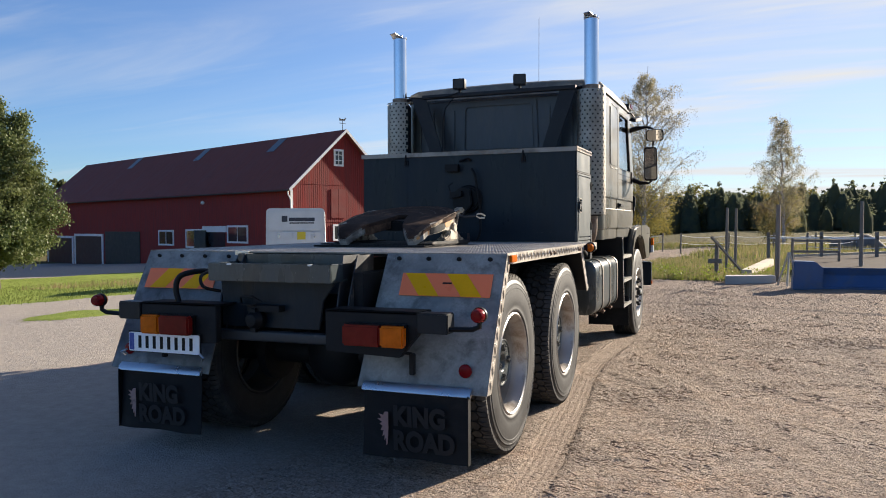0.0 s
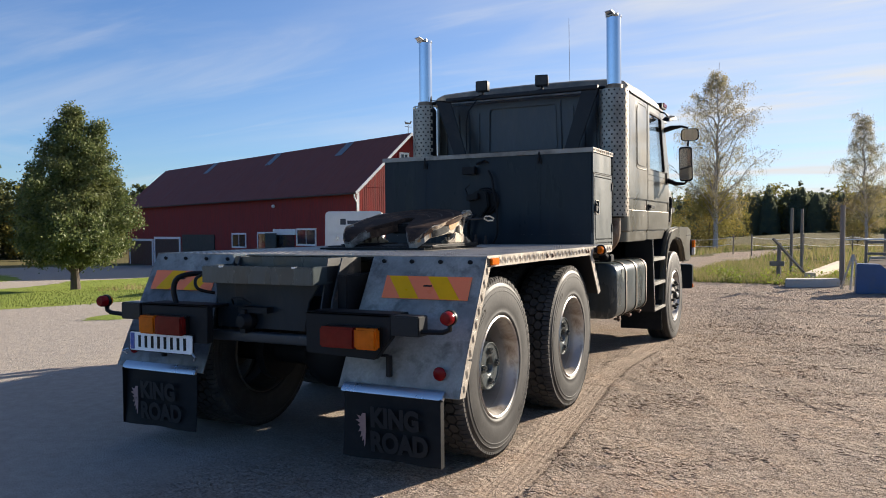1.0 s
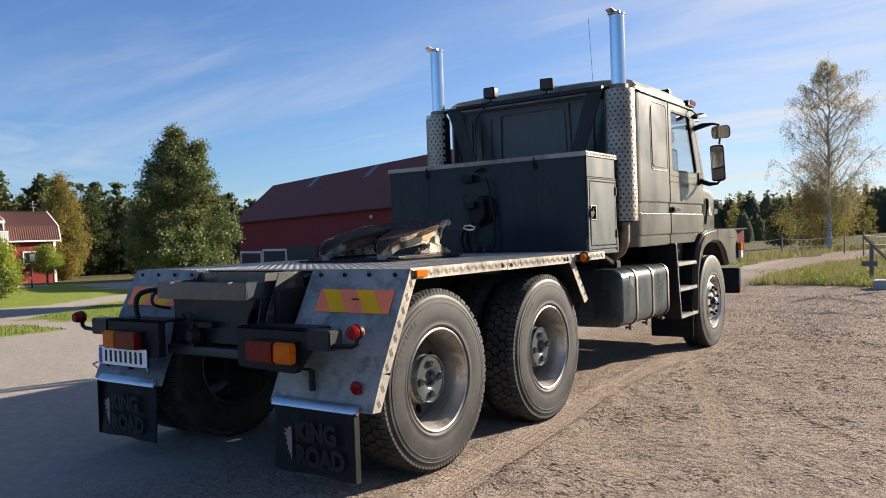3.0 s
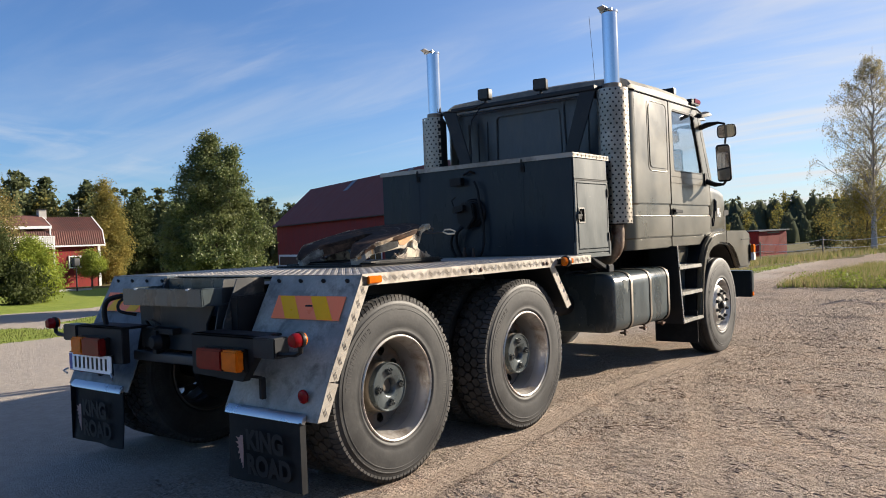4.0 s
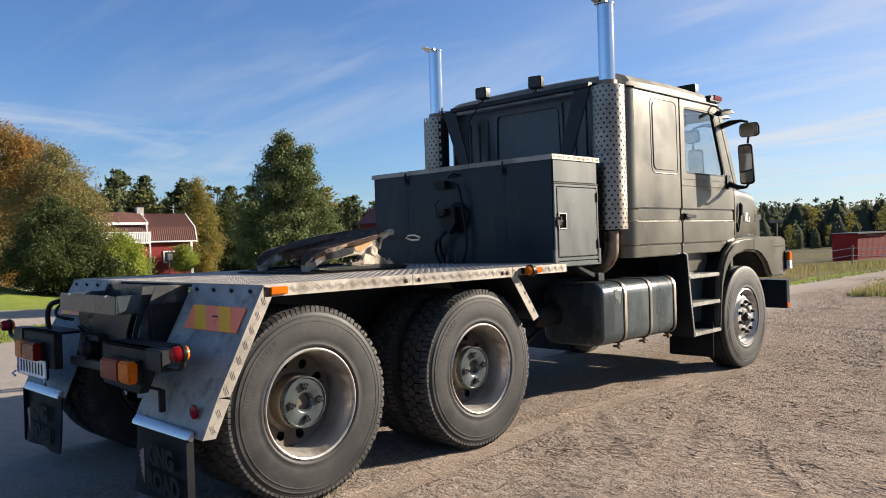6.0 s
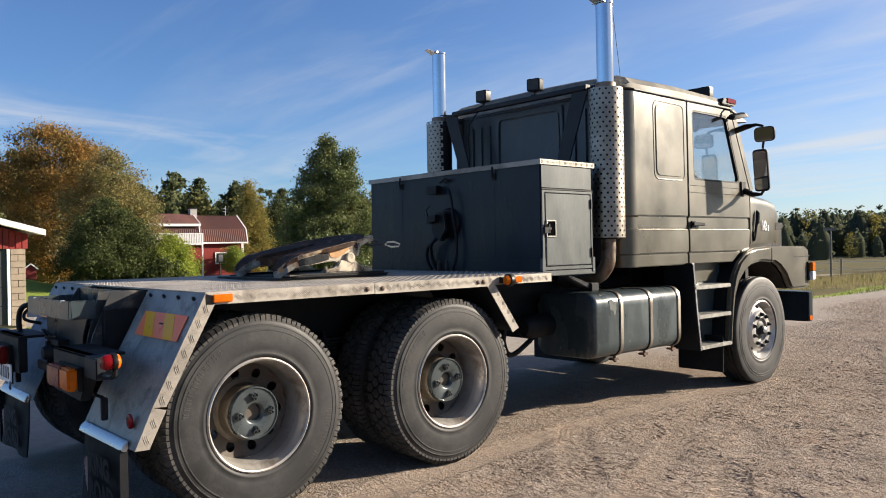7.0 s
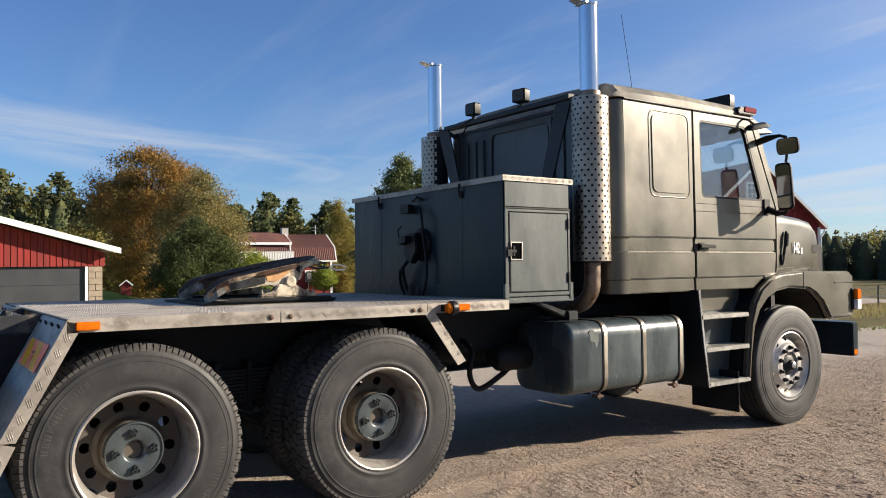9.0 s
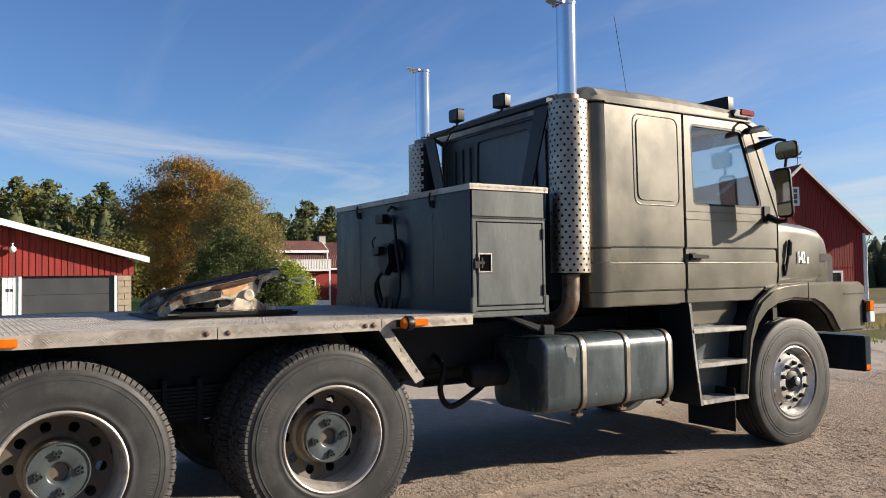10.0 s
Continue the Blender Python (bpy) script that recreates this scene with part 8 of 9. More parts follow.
for k in range(44):
    y = -4 + 1.0 * k
    x = -78.3
    kerb.box(x, x + 0.25, y, y + 0.97, land_at(x, y) - 0.1, land_at(x, y) + 0.22)
tagged(part("kerb", kerb, concrete, None, smooth=False), "pale concrete kerb along the lawn", "kerb", kind="structure")

# ---- plants ----
def leaf_material(name, a, b, c, trans=0.35, rough=0.62, gloss=0.12):
    """Leaves that differ one by one, and let light through."""
    m, nt, p = shader(name)
    geo = nt.nodes.new("ShaderNodeNewGeometry")
    tc = nt.nodes.new("ShaderNodeTexCoord").outputs["Object"]
    col = blend(nt, geo.outputs["Random Per Island"], a, b)
    col = blend(nt, span(nt, noise_of(nt, tc, 0.55, 4), 0.42, 0.62, 0, 0.8), col, c)
    nt.links.new(col, p.inputs["Base Color"])
    p.inputs["Roughness"].default_value = rough
    p.inputs["Specular IOR Level"].default_value = gloss
    tl = nt.nodes.new("ShaderNodeBsdfTranslucent")
    nt.links.new(col, tl.inputs["Color"])
    mx = nt.nodes.new("ShaderNodeMixShader")
    mx.inputs[0].default_value = trans
    nt.links.new(p.outputs[0], mx.inputs[1])
    nt.links.new(tl.outputs[0], mx.inputs[2])
    nt.links.new(mx.outputs[0], nt.nodes["Material Output"].inputs["Surface"])
    return m


bark = surface("bark", (0.085, 0.068, 0.055), 0.95, 0, 0.3, 3, 30, 0.6)
birch_bark = surface("birch_bark", (0.46, 0.42, 0.39), 0.85, 0, 0.15, 3, 30, 0.3, (0.09, 0.08, 0.07), 0.9, 4, 0.54, stretch=(1, 1, 3))
birch_twig = surface("birch_twig", (0.25, 0.23, 0.21), 0.9, 0, 0.3, 3, 30, 0.2)
leaf_linden = leaf_material("leaf_linden", (0.056, 0.088, 0.032), (0.180, 0.208, 0.076), (0.145, 0.158, 0.060), 0.36, 0.5, 0.26)
leaf_birch = leaf_material("leaf_birch", (0.265, 0.240, 0.130), (0.41, 0.36, 0.205), (0.28, 0.225, 0.115), 0.5)
leaf_yellow = leaf_material("leaf_yellow", (0.225, 0.195, 0.058), (0.315, 0.245, 0.066), (0.17, 0.17, 0.055), 0.45)
leaf_autumn = leaf_material("leaf_autumn", (0.325, 0.172, 0.048), (0.240, 0.152, 0.045), (0.125, 0.118, 0.043))
leaf_olive = leaf_material("leaf_olive", (0.15, 0.15, 0.06), (0.24, 0.215, 0.085), (0.25, 0.17, 0.06))
leaf_dark = leaf_material("leaf_dark", (0.045, 0.064, 0.024), (0.112, 0.130, 0.046), (0.062, 0.075, 0.028))
leaf_bright = leaf_material("leaf_bright", (0.20, 0.26, 0.04), (0.32, 0.35, 0.06), (0.16, 0.20, 0.04))
needle = leaf_material("needle", (0.072, 0.094, 0.048), (0.135, 0.155, 0.074), (0.125, 0.132, 0.064), 0.42, 0.85, 0.04)
wood_mix = leaf_material("wood_mix", (0.165, 0.160, 0.050), (0.275, 0.215, 0.056), (0.155, 0.162, 0.056), 0.48, 0.8, 0.05)
needle_far = leaf_material("needle_far", (0.085, 0.100, 0.072), (0.125, 0.142, 0.094), (0.130, 0.140, 0.078), 0.55, 0.95, 0.02)
grass_dry = leaf_material("grass_dry", (0.24, 0.195, 0.095), (0.34, 0.27, 0.13), (0.16, 0.17, 0.06), 0.4)
grass_green = leaf_material("grass_green", (0.09, 0.13, 0.025), (0.16, 0.20, 0.045), (0.13, 0.14, 0.04), 0.4)


def leaves(points, size, rng, flat=0.0, long=1.0):
    """Four-cornered leaves at the points, each turned its own way."""
    n = len(points)
    a = rng.normal(size=(n, 3))
    a[:, 2] *= 1 - flat
    a /= np.linalg.norm(a, axis=1, keepdims=True) + 1e-9
    b = np.cross(a, rng.normal(size=(n, 3)))
    b /= np.linalg.norm(b, axis=1, keepdims=True) + 1e-9
    s = size * rng.uniform(0.6, 1.3, (n, 1))
    v = np.stack([points - a * s * long, points + b * s * 0.6, points + a * s * long, points - b * s * 0.6], 1).reshape(-1, 3)
    return v, np.arange(4 * n).reshape(n, 4)


def cloud_mesh(name, sets, material):
    vs, fs, k = [], [], 0
    for v, f in sets:
        vs.append(v)
        fs.append(f + k)
        k += len(v)
    me = bpy.data.meshes.new(name)
    v, f = np.concatenate(vs), np.concatenate(fs)
    me.vertices.add(len(v))
    me.vertices.foreach_set("co", v.astype(np.float32).reshape(-1))
    c = f.shape[1]
    me.loops.add(f.size)
    me.loops.foreach_set("vertex_index", f.astype(np.int32).reshape(-1))
    me.polygons.add(len(f))
    me.polygons.foreach_set("loop_start", np.arange(0, f.size, c, dtype=np.int32))
    me.polygons.foreach_set("loop_total", np.full(len(f), c, dtype=np.int32))
    me.update(calc_edges=True)
    me.validate()
    me.materials.append(material)
    return me


def tree(name, label, x, y, height, trunk_r, envelope, clumps, per, spread, size, leaf, bark_mat, seed, lean=(0, 0), bare=0.0, limbs=26, droop=0.0, surface_bias=0.55, category="tree", second=None):
    """A tree: tapered trunk, limbs that reach the clumps, and a crown of single leaves.
    envelope(h): the crown's radius at the height share h, 0 to 1; below its start there is only trunk."""
    rng = np.random.RandomState(seed)
    z0 = land_at(x, y)
    t = thing(name, label, category, Matrix.Translation((x, y, z0)))
    top = np.array([lean[0], lean[1], height])
    trunk = Shape()
    k = 9
    path = [tuple(top * (i / k) + np.array([*(rng.normal(0, 0.012 * height, 2) * (0 < i < k) * 0.7), 0]) - (np.array([0, 0, 0.25]) if i == 0 else 0)) for i in range(k + 1)]
    trunk.tube(path, [trunk_r * (1.25 if i == 0 else 1) * (1 - 0.93 * i / k) for i in range(k + 1)], 10)
    part("trunk", trunk, bark_mat, t, "")
    cs = []
    tries = 0
    lump = rng.uniform(0, 6.28, 8)
    while len(cs) < clumps and tries < clumps * 40:
        tries += 1
        h = rng.uniform(0, 1)
        r = envelope(h)
        if r <= 0 or rng.uniform(0, 1) > (r / max(envelope(q / 12) for q in range(13))) ** 1.0 + 0.05:
            continue
        a = rng.uniform(0, 6.28)
        edge = r * (1 + 0.16 * math.sin(3 * a + lump[0] + 7 * h) + 0.12 * math.sin(5 * a - 11 * h + lump[1]) + 0.07 * math.sin(9 * a + 19 * h + lump[2]))
        q = rng.uniform(0, 1) ** surface_bias
        cs.append((top[0] * h + edge * q * math.cos(a), top[1] * h + edge * q * math.sin(a), h * height))
    cs = np.array(cs)
    if second:
        # a second leader beside the first
        dx, dy, hs, rs = second
        m = len(cs) // 9
        hh = rng.uniform(0.5, hs, m)
        rr = (0.05 + rs * (hs - hh)) * height * 0.5 * rng.uniform(0, 1, m) ** 0.5
        aa = rng.uniform(0, 6.28, m)
        cs = np.concatenate([cs, np.stack([dx + rr * np.cos(aa), dy + rr * np.sin(aa), hh * height], 1)])
    br = Shape()
    for c in cs[rng.permutation(len(cs))[:limbs]]:
        hb = max(0.08, (c[2] / height) * 0.78 - 0.10)
        start = top * hb
        mid = (start + c) / 2 + np.array([0, 0, 0.06 * height * (1 - c[2] / height)])
        rr = trunk_r * 0.42 * (1 - hb)
        br.tube([tuple(start), tuple(mid), tuple(c), tuple(c + (c - mid) * 0.25 - np.array([0, 0, droop]))], [rr, rr * 0.6, rr * 0.3, rr * 0.08], 5)
    part("limb", br, bark_mat, t, "")
    n = len(cs) * per
    pts = np.repeat(cs, per, 0) + rng.normal(0, 1, (n, 3)) * spread * np.array([1, 1, 0.8])
    if droop:
        pts[:, 2] -= np.abs(rng.normal(0, droop, n))
    pts[:, 2] = np.maximum(pts[:, 2], 0.1)
    crown = part("crown", cloud_mesh("crown", [leaves(pts, size, rng)], leaf), None, t, "")
    return t


def egg(lo, wide, r, top_pow=0.8):
    """A crown from the height share lo, widest at wide."""
    def f(h):
        if h < lo:
            return 0.0
        if h < wide:
            return r * (0.35 + 0.65 * math.sin(math.pi / 2 * (h - lo) / (wide - lo)))
        return r * max(0.0, 1 - ((h - wide) / (1.0 - wide)) ** (1 / top_pow)) ** top_pow
    return f


def cone(lo, wide, r, tip=0.12):
    def f(h):
        if h < lo:
            return 0.0
        if h < wide:
            return r * (0.5 + 0.5 * (h - lo) / (wide - lo))
        return r * (tip + (1 - tip) * (1 - (h - wide) / (1 - wide)) ** 0.95)
    return f


def birch(name, label, x, y, height, trunk_r, envelope, count, seed, lean):
    """A half-bare birch: slender white stem, rising limbs, hanging twigs and few small leaves."""
    rng = np.random.RandomState(seed)
    t = thing(name, label, "tree", Matrix.Translation((x, y, land_at(x, y))))
    k = 10
    path = [np.array([lean[0] * i / k + rng.normal(0, 0.06) * (0 < i < k), lean[1] * i / k + rng.normal(0, 0.06) * (0 < i < k), height * i / k - (0.2 if i == 0 else 0)]) for i in range(k + 1)]
    stem = Shape()
    stem.tube([tuple(p) for p in path], [trunk_r * (1.2 if i == 0 else 1) * (1 - 0.95 * i / k) for i in range(k + 1)], 10)
    part("trunk", stem, birch_bark, t, "")
    limbs, pts = Shape(), []
    for j in range(count):
        h0 = 0.13 + 0.80 * ((j + rng.uniform()) / count) ** 1.15
        start = path[int(h0 * k)] * (1 - h0 * k % 1) + path[min(k, int(h0 * k) + 1)] * (h0 * k % 1)
        a = j * 2.4 + rng.normal(0, 0.3)
        rise = rng.uniform(0.7, 1.35)
        h1 = min(1.0, h0 + 0.13)
        reach = max(0.25, envelope(h1)) * rng.uniform(0.45, 1.08)
        out = np.array([math.cos(a), math.sin(a), 0])
        up = reach * rise
        up = min(up, height * 1.0 - start[2] + 0.1)
        way = [start + out * reach * q + np.array([0, 0, up * q ** 0.85]) + rng.normal(0, 0.05 * reach, 3) * (q > 0) for q in (0, 0.3, 0.6, 0.85, 1.0)]
        r0 = trunk_r * 0.26 * (1 - h0) ** 0.7 + 0.012
        limbs.tube([tuple(p) for p in way], [r0, r0 * 0.7, r0 * 0.45, r0 * 0.25, 0.006], 5)
        for m in range(11):
            q = rng.uniform(0.25, 1.0) * 3.999
            b0 = way[int(q)] * (1 - q % 1) + way[int(q) + 1] * (q % 1)
            a2 = a + rng.normal(0, 0.9)
            ln = rng.uniform(0.5, 1.3) * (0.4 + 0.12 * reach)
            o2 = np.array([math.cos(a2), math.sin(a2), 0])
            b1 = b0 + o2 * ln * 0.7 + np.array([0, 0, ln * 0.45])
            b2 = b1 + o2 * ln * 0.5 + np.array([0, 0, -0.10 * ln])
            b3 = b2 + o2 * ln * 0.15 + np.array([0, 0, -rng.uniform(0.5, 1.3) * ln])
            limbs.tube([tuple(b0), tuple(b1), tuple(b2), tuple(b3)], [0.013, 0.010, 0.007, 0.004], 3)
            u = rng.uniform(0, 1, (27, 1))
            pts.append(np.where(u < 0.4, b1 + (b2 - b1) * u / 0.4, b2 + (b3 - b2) * (u - 0.4) / 0.6) + rng.normal(0, 0.14, (27, 3)))
    part("limb", limbs, birch_twig, t, "")
    part("crown", cloud_mesh("crown", [leaves(np.concatenate(pts), 0.048, rng)], leaf_birch), None, t, "")
    return t


def outline(*stops):
    """A crown whose radius is given at some shares of the height."""
    hs_, rs_ = zip(*stops)
    return lambda h: float(np.interp(h, hs_, rs_)) if h >= hs_[0] else 0.0


tree("linden_tree", "leafy green linden tree standing on the lawn", -29.6, 20.9, 8.65, 0.20, outline((0.15, 1.3), (0.20, 2.1), (0.28, 2.55), (0.38, 2.50), (0.52, 2.1), (0.66, 1.65), (0.78, 1.20), (0.88, 0.72), (0.95, 0.34), (1.0, 0.08)), 520, 165, 0.20, 0.062, leaf_linden, bark, 21, limbs=60, surface_bias=0.34, second=(0.62, 0.80, 0.92, 0.15))
birch("birch_tree", "tall half-bare birch beside the dirt road", -5.7, 59.7, 14.6, 0.20, egg(0.14, 0.42, 3.7, 0.72), 84, 31, (0.3, 0))
birch("birch_tree", "slender half-bare birch in the paddock", 5.0, 70.5, 11.8, 0.15, egg(0.16, 0.40, 2.2, 0.9), 60, 32, (-0.4, 0))
tree("maple_tree", "large maple in orange autumn leaf", -60.6, 16.1, 12.9, 0.42, egg(0.08, 0.55, 4.9, 0.5), 330, 240, 0.46, 0.086, leaf_autumn, bark, 41, limbs=30, surface_bias=0.4)
tree("olive_tree", "dull green broad-leaved tree beside the maple", -52.8, 17.8, 10.3, 0.25, egg(0.04, 0.36, 3.7, 0.62), 420, 110, 0.36, 0.074, leaf_olive, bark, 42, limbs=30, surface_bias=0.45)
tree("round_bush", "dense dark green bush on the lawn", -46.25, 15.25, 6.0, 0.16, egg(0.02, 0.36, 2.75, 0.66), 520, 110, 0.24, 0.068, leaf_dark, bark, 43, limbs=14, surface_bias=0.35, category="bush")
tree("garden_bush", "bright yellow-green bush beside the dark one", -45.6, 19.0, 3.9, 0.10, egg(0.02, 0.36, 1.8, 0.7), 240, 120, 0.26, 0.062, leaf_bright, bark, 44, limbs=10, surface_bias=0.4, category="bush")
tree("garden_bush", "low green bush in the garden", -44.2, 17.9, 2.6, 0.08, egg(0.02, 0.4, 1.7, 0.6), 120, 44, 0.22, 0.09, leaf_dark, bark, 45, limbs=8, category="bush")
tree("garden_tree", "tall yellowing tree beside the farmhouse", -92.5, 49.8, 13.4, 0.3, egg(0.03, 0.34, 3.1, 0.8), 240, 170, 0.46, 0.11, leaf_yellow, bark, 46, limbs=14)
tree("garden_tree", "dark green tree behind the linden", -107.7, 62.8, 12.6, 0.3, egg(0.05, 0.40, 4.4, 0.8), 260, 100, 0.5, 0.14, leaf_dark, bark, 47, limbs=14)
tree("apple_tree", "small round apple tree on the lawn", -86.0, 44.2, 4.6, 0.12, egg(0.30, 0.62, 1.9, 0.7), 110, 110, 0.27, 0.075, leaf_bright, bark, 48, limbs=12)
tree("thicket", "yellow-leaved thicket round the birch's foot", -6.4, 61.5, 5.9, 0.08, egg(0.02, 0.5, 2.8, 0.7), 210, 66, 0.38, 0.072, leaf_yellow, bark, 49, limbs=16, category="bush")
tree("thicket", "yellow-leaved thicket beside the paddock", 4.4, 72.5, 4.6, 0.08, egg(0.02, 0.5, 1.8, 0.7), 110, 50, 0.34, 0.075, leaf_olive, bark, 50, limbs=10, category="bush")
tree("young_pine", "young pine standing in the far meadow", -15.5, 92, 5.6, 0.12, cone(0.08, 0.2, 2.0), 160, 40, 0.28, 0.12, needle, bark, 51, limbs=10)

# the woods round the farm
rng = np.random.RandomState(77)
sets = {"needle": [], "far": [], "mix": [], "trunk": []}
stems = Shape()


def wood_tree(x, y, h, kind):
    """One tree of the woods: tufts of needles or leaves set round a stem, with gaps between them."""
    z = land_at(x, y)
    far = kind == "far"
    tufts, per = (54, 8) if far else (46, 27)
    if kind == "mix":
        hh = rng.uniform(0.10, 1.0, tufts)
        rr = 0.22 * h * np.sqrt(np.clip(1 - ((hh - 0.52) / 0.50) ** 2, 0.01, 1))
        q, flat_, spread = rng.uniform(0, 1, tufts) ** 0.4, 0.85, 0.055 * h
    elif rng.uniform() < 0.6:
        # pine: bare stem below, uneven tufts above
        lo = rng.uniform(0.25, 0.45) * (0.4 if far else 1)
        hh = lo + (1 - lo) * rng.uniform(0, 1, tufts) ** 0.85
        u_ = (hh - lo) / (1 - lo)
        rr = 0.19 * h * np.clip(np.sin(np.pi * np.clip(0.25 + 0.72 * u_, 0, 1)), 0.08, 1) * rng.uniform(0.6, 1.15, tufts)
        q, flat_, spread = rng.uniform(0, 1, tufts) ** 0.5, 0.55, 0.042 * h
    else:
        # spruce: tiers that narrow to a point
        hh = 0.04 + 0.96 * rng.uniform(0, 1, tufts) ** 1.2
        rr = 0.21 * h * (1.02 - hh) * rng.uniform(0.7, 1.1, tufts)
        q, flat_, spread = rng.uniform(0, 1, tufts) ** 0.35, 0.6, 0.030 * h
    if kind == "needle":
        low = rng.uniform(0, 1, tufts) < 0.30
        hh = np.where(low, rng.uniform(0.15, 0.62, tufts), hh)
        rr = np.where(low, 0.20 * h, rr)
    if far:
        low = rng.uniform(0, 1, tufts) < 0.60
        hh = np.where(low, rng.uniform(0.02, 0.78, tufts), hh)
        rr = np.where(low, 0.24 * h, rr)
        spread *= 0.85
    a = rng.uniform(0, 6.28, tufts)
    c = np.stack([x + rr * q * np.cos(a), y + rr * q * np.sin(a), z + hh * h - 0.25 * rr * q], 1)
    top = np.repeat(c, per, 0) + rng.normal(0, 1, (tufts * per, 3)) * np.array([1, 1, flat_]) * spread * (0.45 + 0.55 * np.repeat(np.clip(rr / (0.15 * h), 0.3, 1), per))[:, None]
    top[:, 2] = np.maximum(top[:, 2], z + 0.1)
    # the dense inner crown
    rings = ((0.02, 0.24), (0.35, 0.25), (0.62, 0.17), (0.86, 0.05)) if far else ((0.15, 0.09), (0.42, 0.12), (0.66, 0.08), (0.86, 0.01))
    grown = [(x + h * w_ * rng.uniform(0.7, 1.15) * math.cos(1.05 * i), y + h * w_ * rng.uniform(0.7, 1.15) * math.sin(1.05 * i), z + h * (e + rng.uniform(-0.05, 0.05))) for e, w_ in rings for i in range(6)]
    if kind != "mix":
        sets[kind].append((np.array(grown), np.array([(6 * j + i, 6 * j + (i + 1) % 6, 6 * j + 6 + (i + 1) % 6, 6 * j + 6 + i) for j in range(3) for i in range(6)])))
    sets[kind].append(leaves(top, (0.0235 if not far else 0.030) * h, rng, 0.3))
    if not far:
        stems.tube([(x, y, z - 0.3), (x, y, z + h * 0.93)], [0.014 * h, 0.04], 5)


for k in range(150):
    az = radians(-92 + 44 * (k + rng.uniform(-0.4, 0.4)) / 150)
    d = rng.uniform(125, 165)
    h = rng.uniform(15.5, 20.5) * float(np.interp(math.degrees(az), [-78, -70, -62, -55], [1.0, 0.88, 0.78, 0.68]))
    wood_tree(math.sin(az) * d, math.cos(az) * d, h, "mix" if rng.uniform() < 0.14 else "needle")
for k in range(26):
    az = radians(-84 + 26 * (k + rng.uniform(-0.4, 0.4)) / 26)
    wood_tree(math.sin(az) * 150, math.cos(az) * 150, rng.uniform(11.5, 15.5), "needle")
for k in range(26):
    az = radians(-90 + 36 * rng.uniform())
    d = rng.uniform(112, 124) if not radians(-71) < az < radians(-59) else rng.uniform(136, 144)
    wood_tree(math.sin(az) * d, math.cos(az) * d, rng.uniform(7, 11), "mix")
for k in range(470):
    az = radians(-50 + 68 * (k + rng.uniform(-0.4, 0.4)) / 470)
    d = rng.uniform(215, 285)
    wood_tree(math.sin(az) * d, math.cos(az) * d, rng.uniform(10.9, 13.8), "far" if rng.uniform() < 0.93 else "mix")
for k in range(40):
    az = radians(-24 + 36 * rng.uniform())
    d = rng.uniform(170, 205)
    wood_tree(math.sin(az) * d, math.cos(az) * d, rng.uniform(5, 9), "mix" if rng.uniform() < 0.25 else "far")
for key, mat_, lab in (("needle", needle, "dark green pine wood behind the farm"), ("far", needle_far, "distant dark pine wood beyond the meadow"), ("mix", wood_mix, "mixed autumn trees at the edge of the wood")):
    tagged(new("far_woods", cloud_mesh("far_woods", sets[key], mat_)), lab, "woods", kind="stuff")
tagged(part("wood_stems", stems, bark, None), "brown stems of the far wood", "woods", kind="stuff")


def blades(n, place, hmin, hmax, width, material, name, label, category="grass"):
    """Upright thin blades of grass."""
    p = np.array([place() for _ in range(n)])
    h = rng.uniform(hmin, hmax, n)
    a = rng.uniform(0, 6.28, n)
    w = np.stack([np.cos(a), np.sin(a), np.zeros(n)], 1) * width
    z = land(p[:, 0], p[:, 1])
    base = np.stack([p[:, 0], p[:, 1], z], 1)
    tip = base + np.stack([rng.normal(0, 0.22, n) * h, rng.normal(0, 0.22, n) * h, h], 1)
    v = np.stack([base - w, base + w, tip], 1).reshape(-1, 3)
    tagged(new(name, cloud_mesh(name, [(v, np.arange(3 * n).reshape(n, 3))], material)), label, category, kind="stuff")


def in_meadow():
    while True:
        x, y = rng.uniform(-1.6, 4.2), 14.6 + 15 * rng.uniform() ** 1.5
        if y + 0.12 * x > 14.9 and x > -0.9 - 0.02 * (y - 14) + (0.25 * (18 - y) if y < 18 else 0) * 0.3 and x < 2.6 + 0.16 * (y - 14):
            return (x, y)


def in_left():
    while True:
        y = 21 + 40 * rng.uniform() ** 1.3
        x = rng.uniform(-20, -3.6 )
        if y + 0.25 * x > 19.5:
            return (x, y)


blades(15000, in_meadow, 0.05, 0.24, 0.007, grass_dry, "meadow_grass", "tall dry grass beside the gravel yard")
blades(9000, in_meadow, 0.05, 0.20, 0.009, grass_green, "meadow_grass", "green weeds among the dry grass")
blades(12000, in_left, 0.08, 0.26, 0.014, grass_dry, "meadow_grass", "tall dry grass round the field shelter")


def in_verge():
    while True:
        x, y = rng.uniform(-5.4, -2.9), rng.uniform(13.5, 30)
        if patch(np.array([x]), np.array([y]), VERGE)[0] > 0.6:
            return (x, y)


blades(5000, in_verge, 0.03, 0.10, 0.010, grass_green, "verge_grass", "short green grass on the verge of the dirt road")
blades(9000, lambda: (rng.uniform(-24, -6.2), rng.uniform(17, 40)), 0.10, 0.34, 0.016, grass_dry, "meadow_grass", "tall dry grass beyond the verge")


def in_field():
    while True:
        y = 30 + 46 * rng.uniform() ** 1.2
        x = rng.uniform(-8, 20)
        if near_line(np.array([x]), np.array([y]), ROAD)[0][0] > 1.7 and (x < 3.4 or y > 29.6 + 1.2 * (x - 3.9)):
            return (x, y)


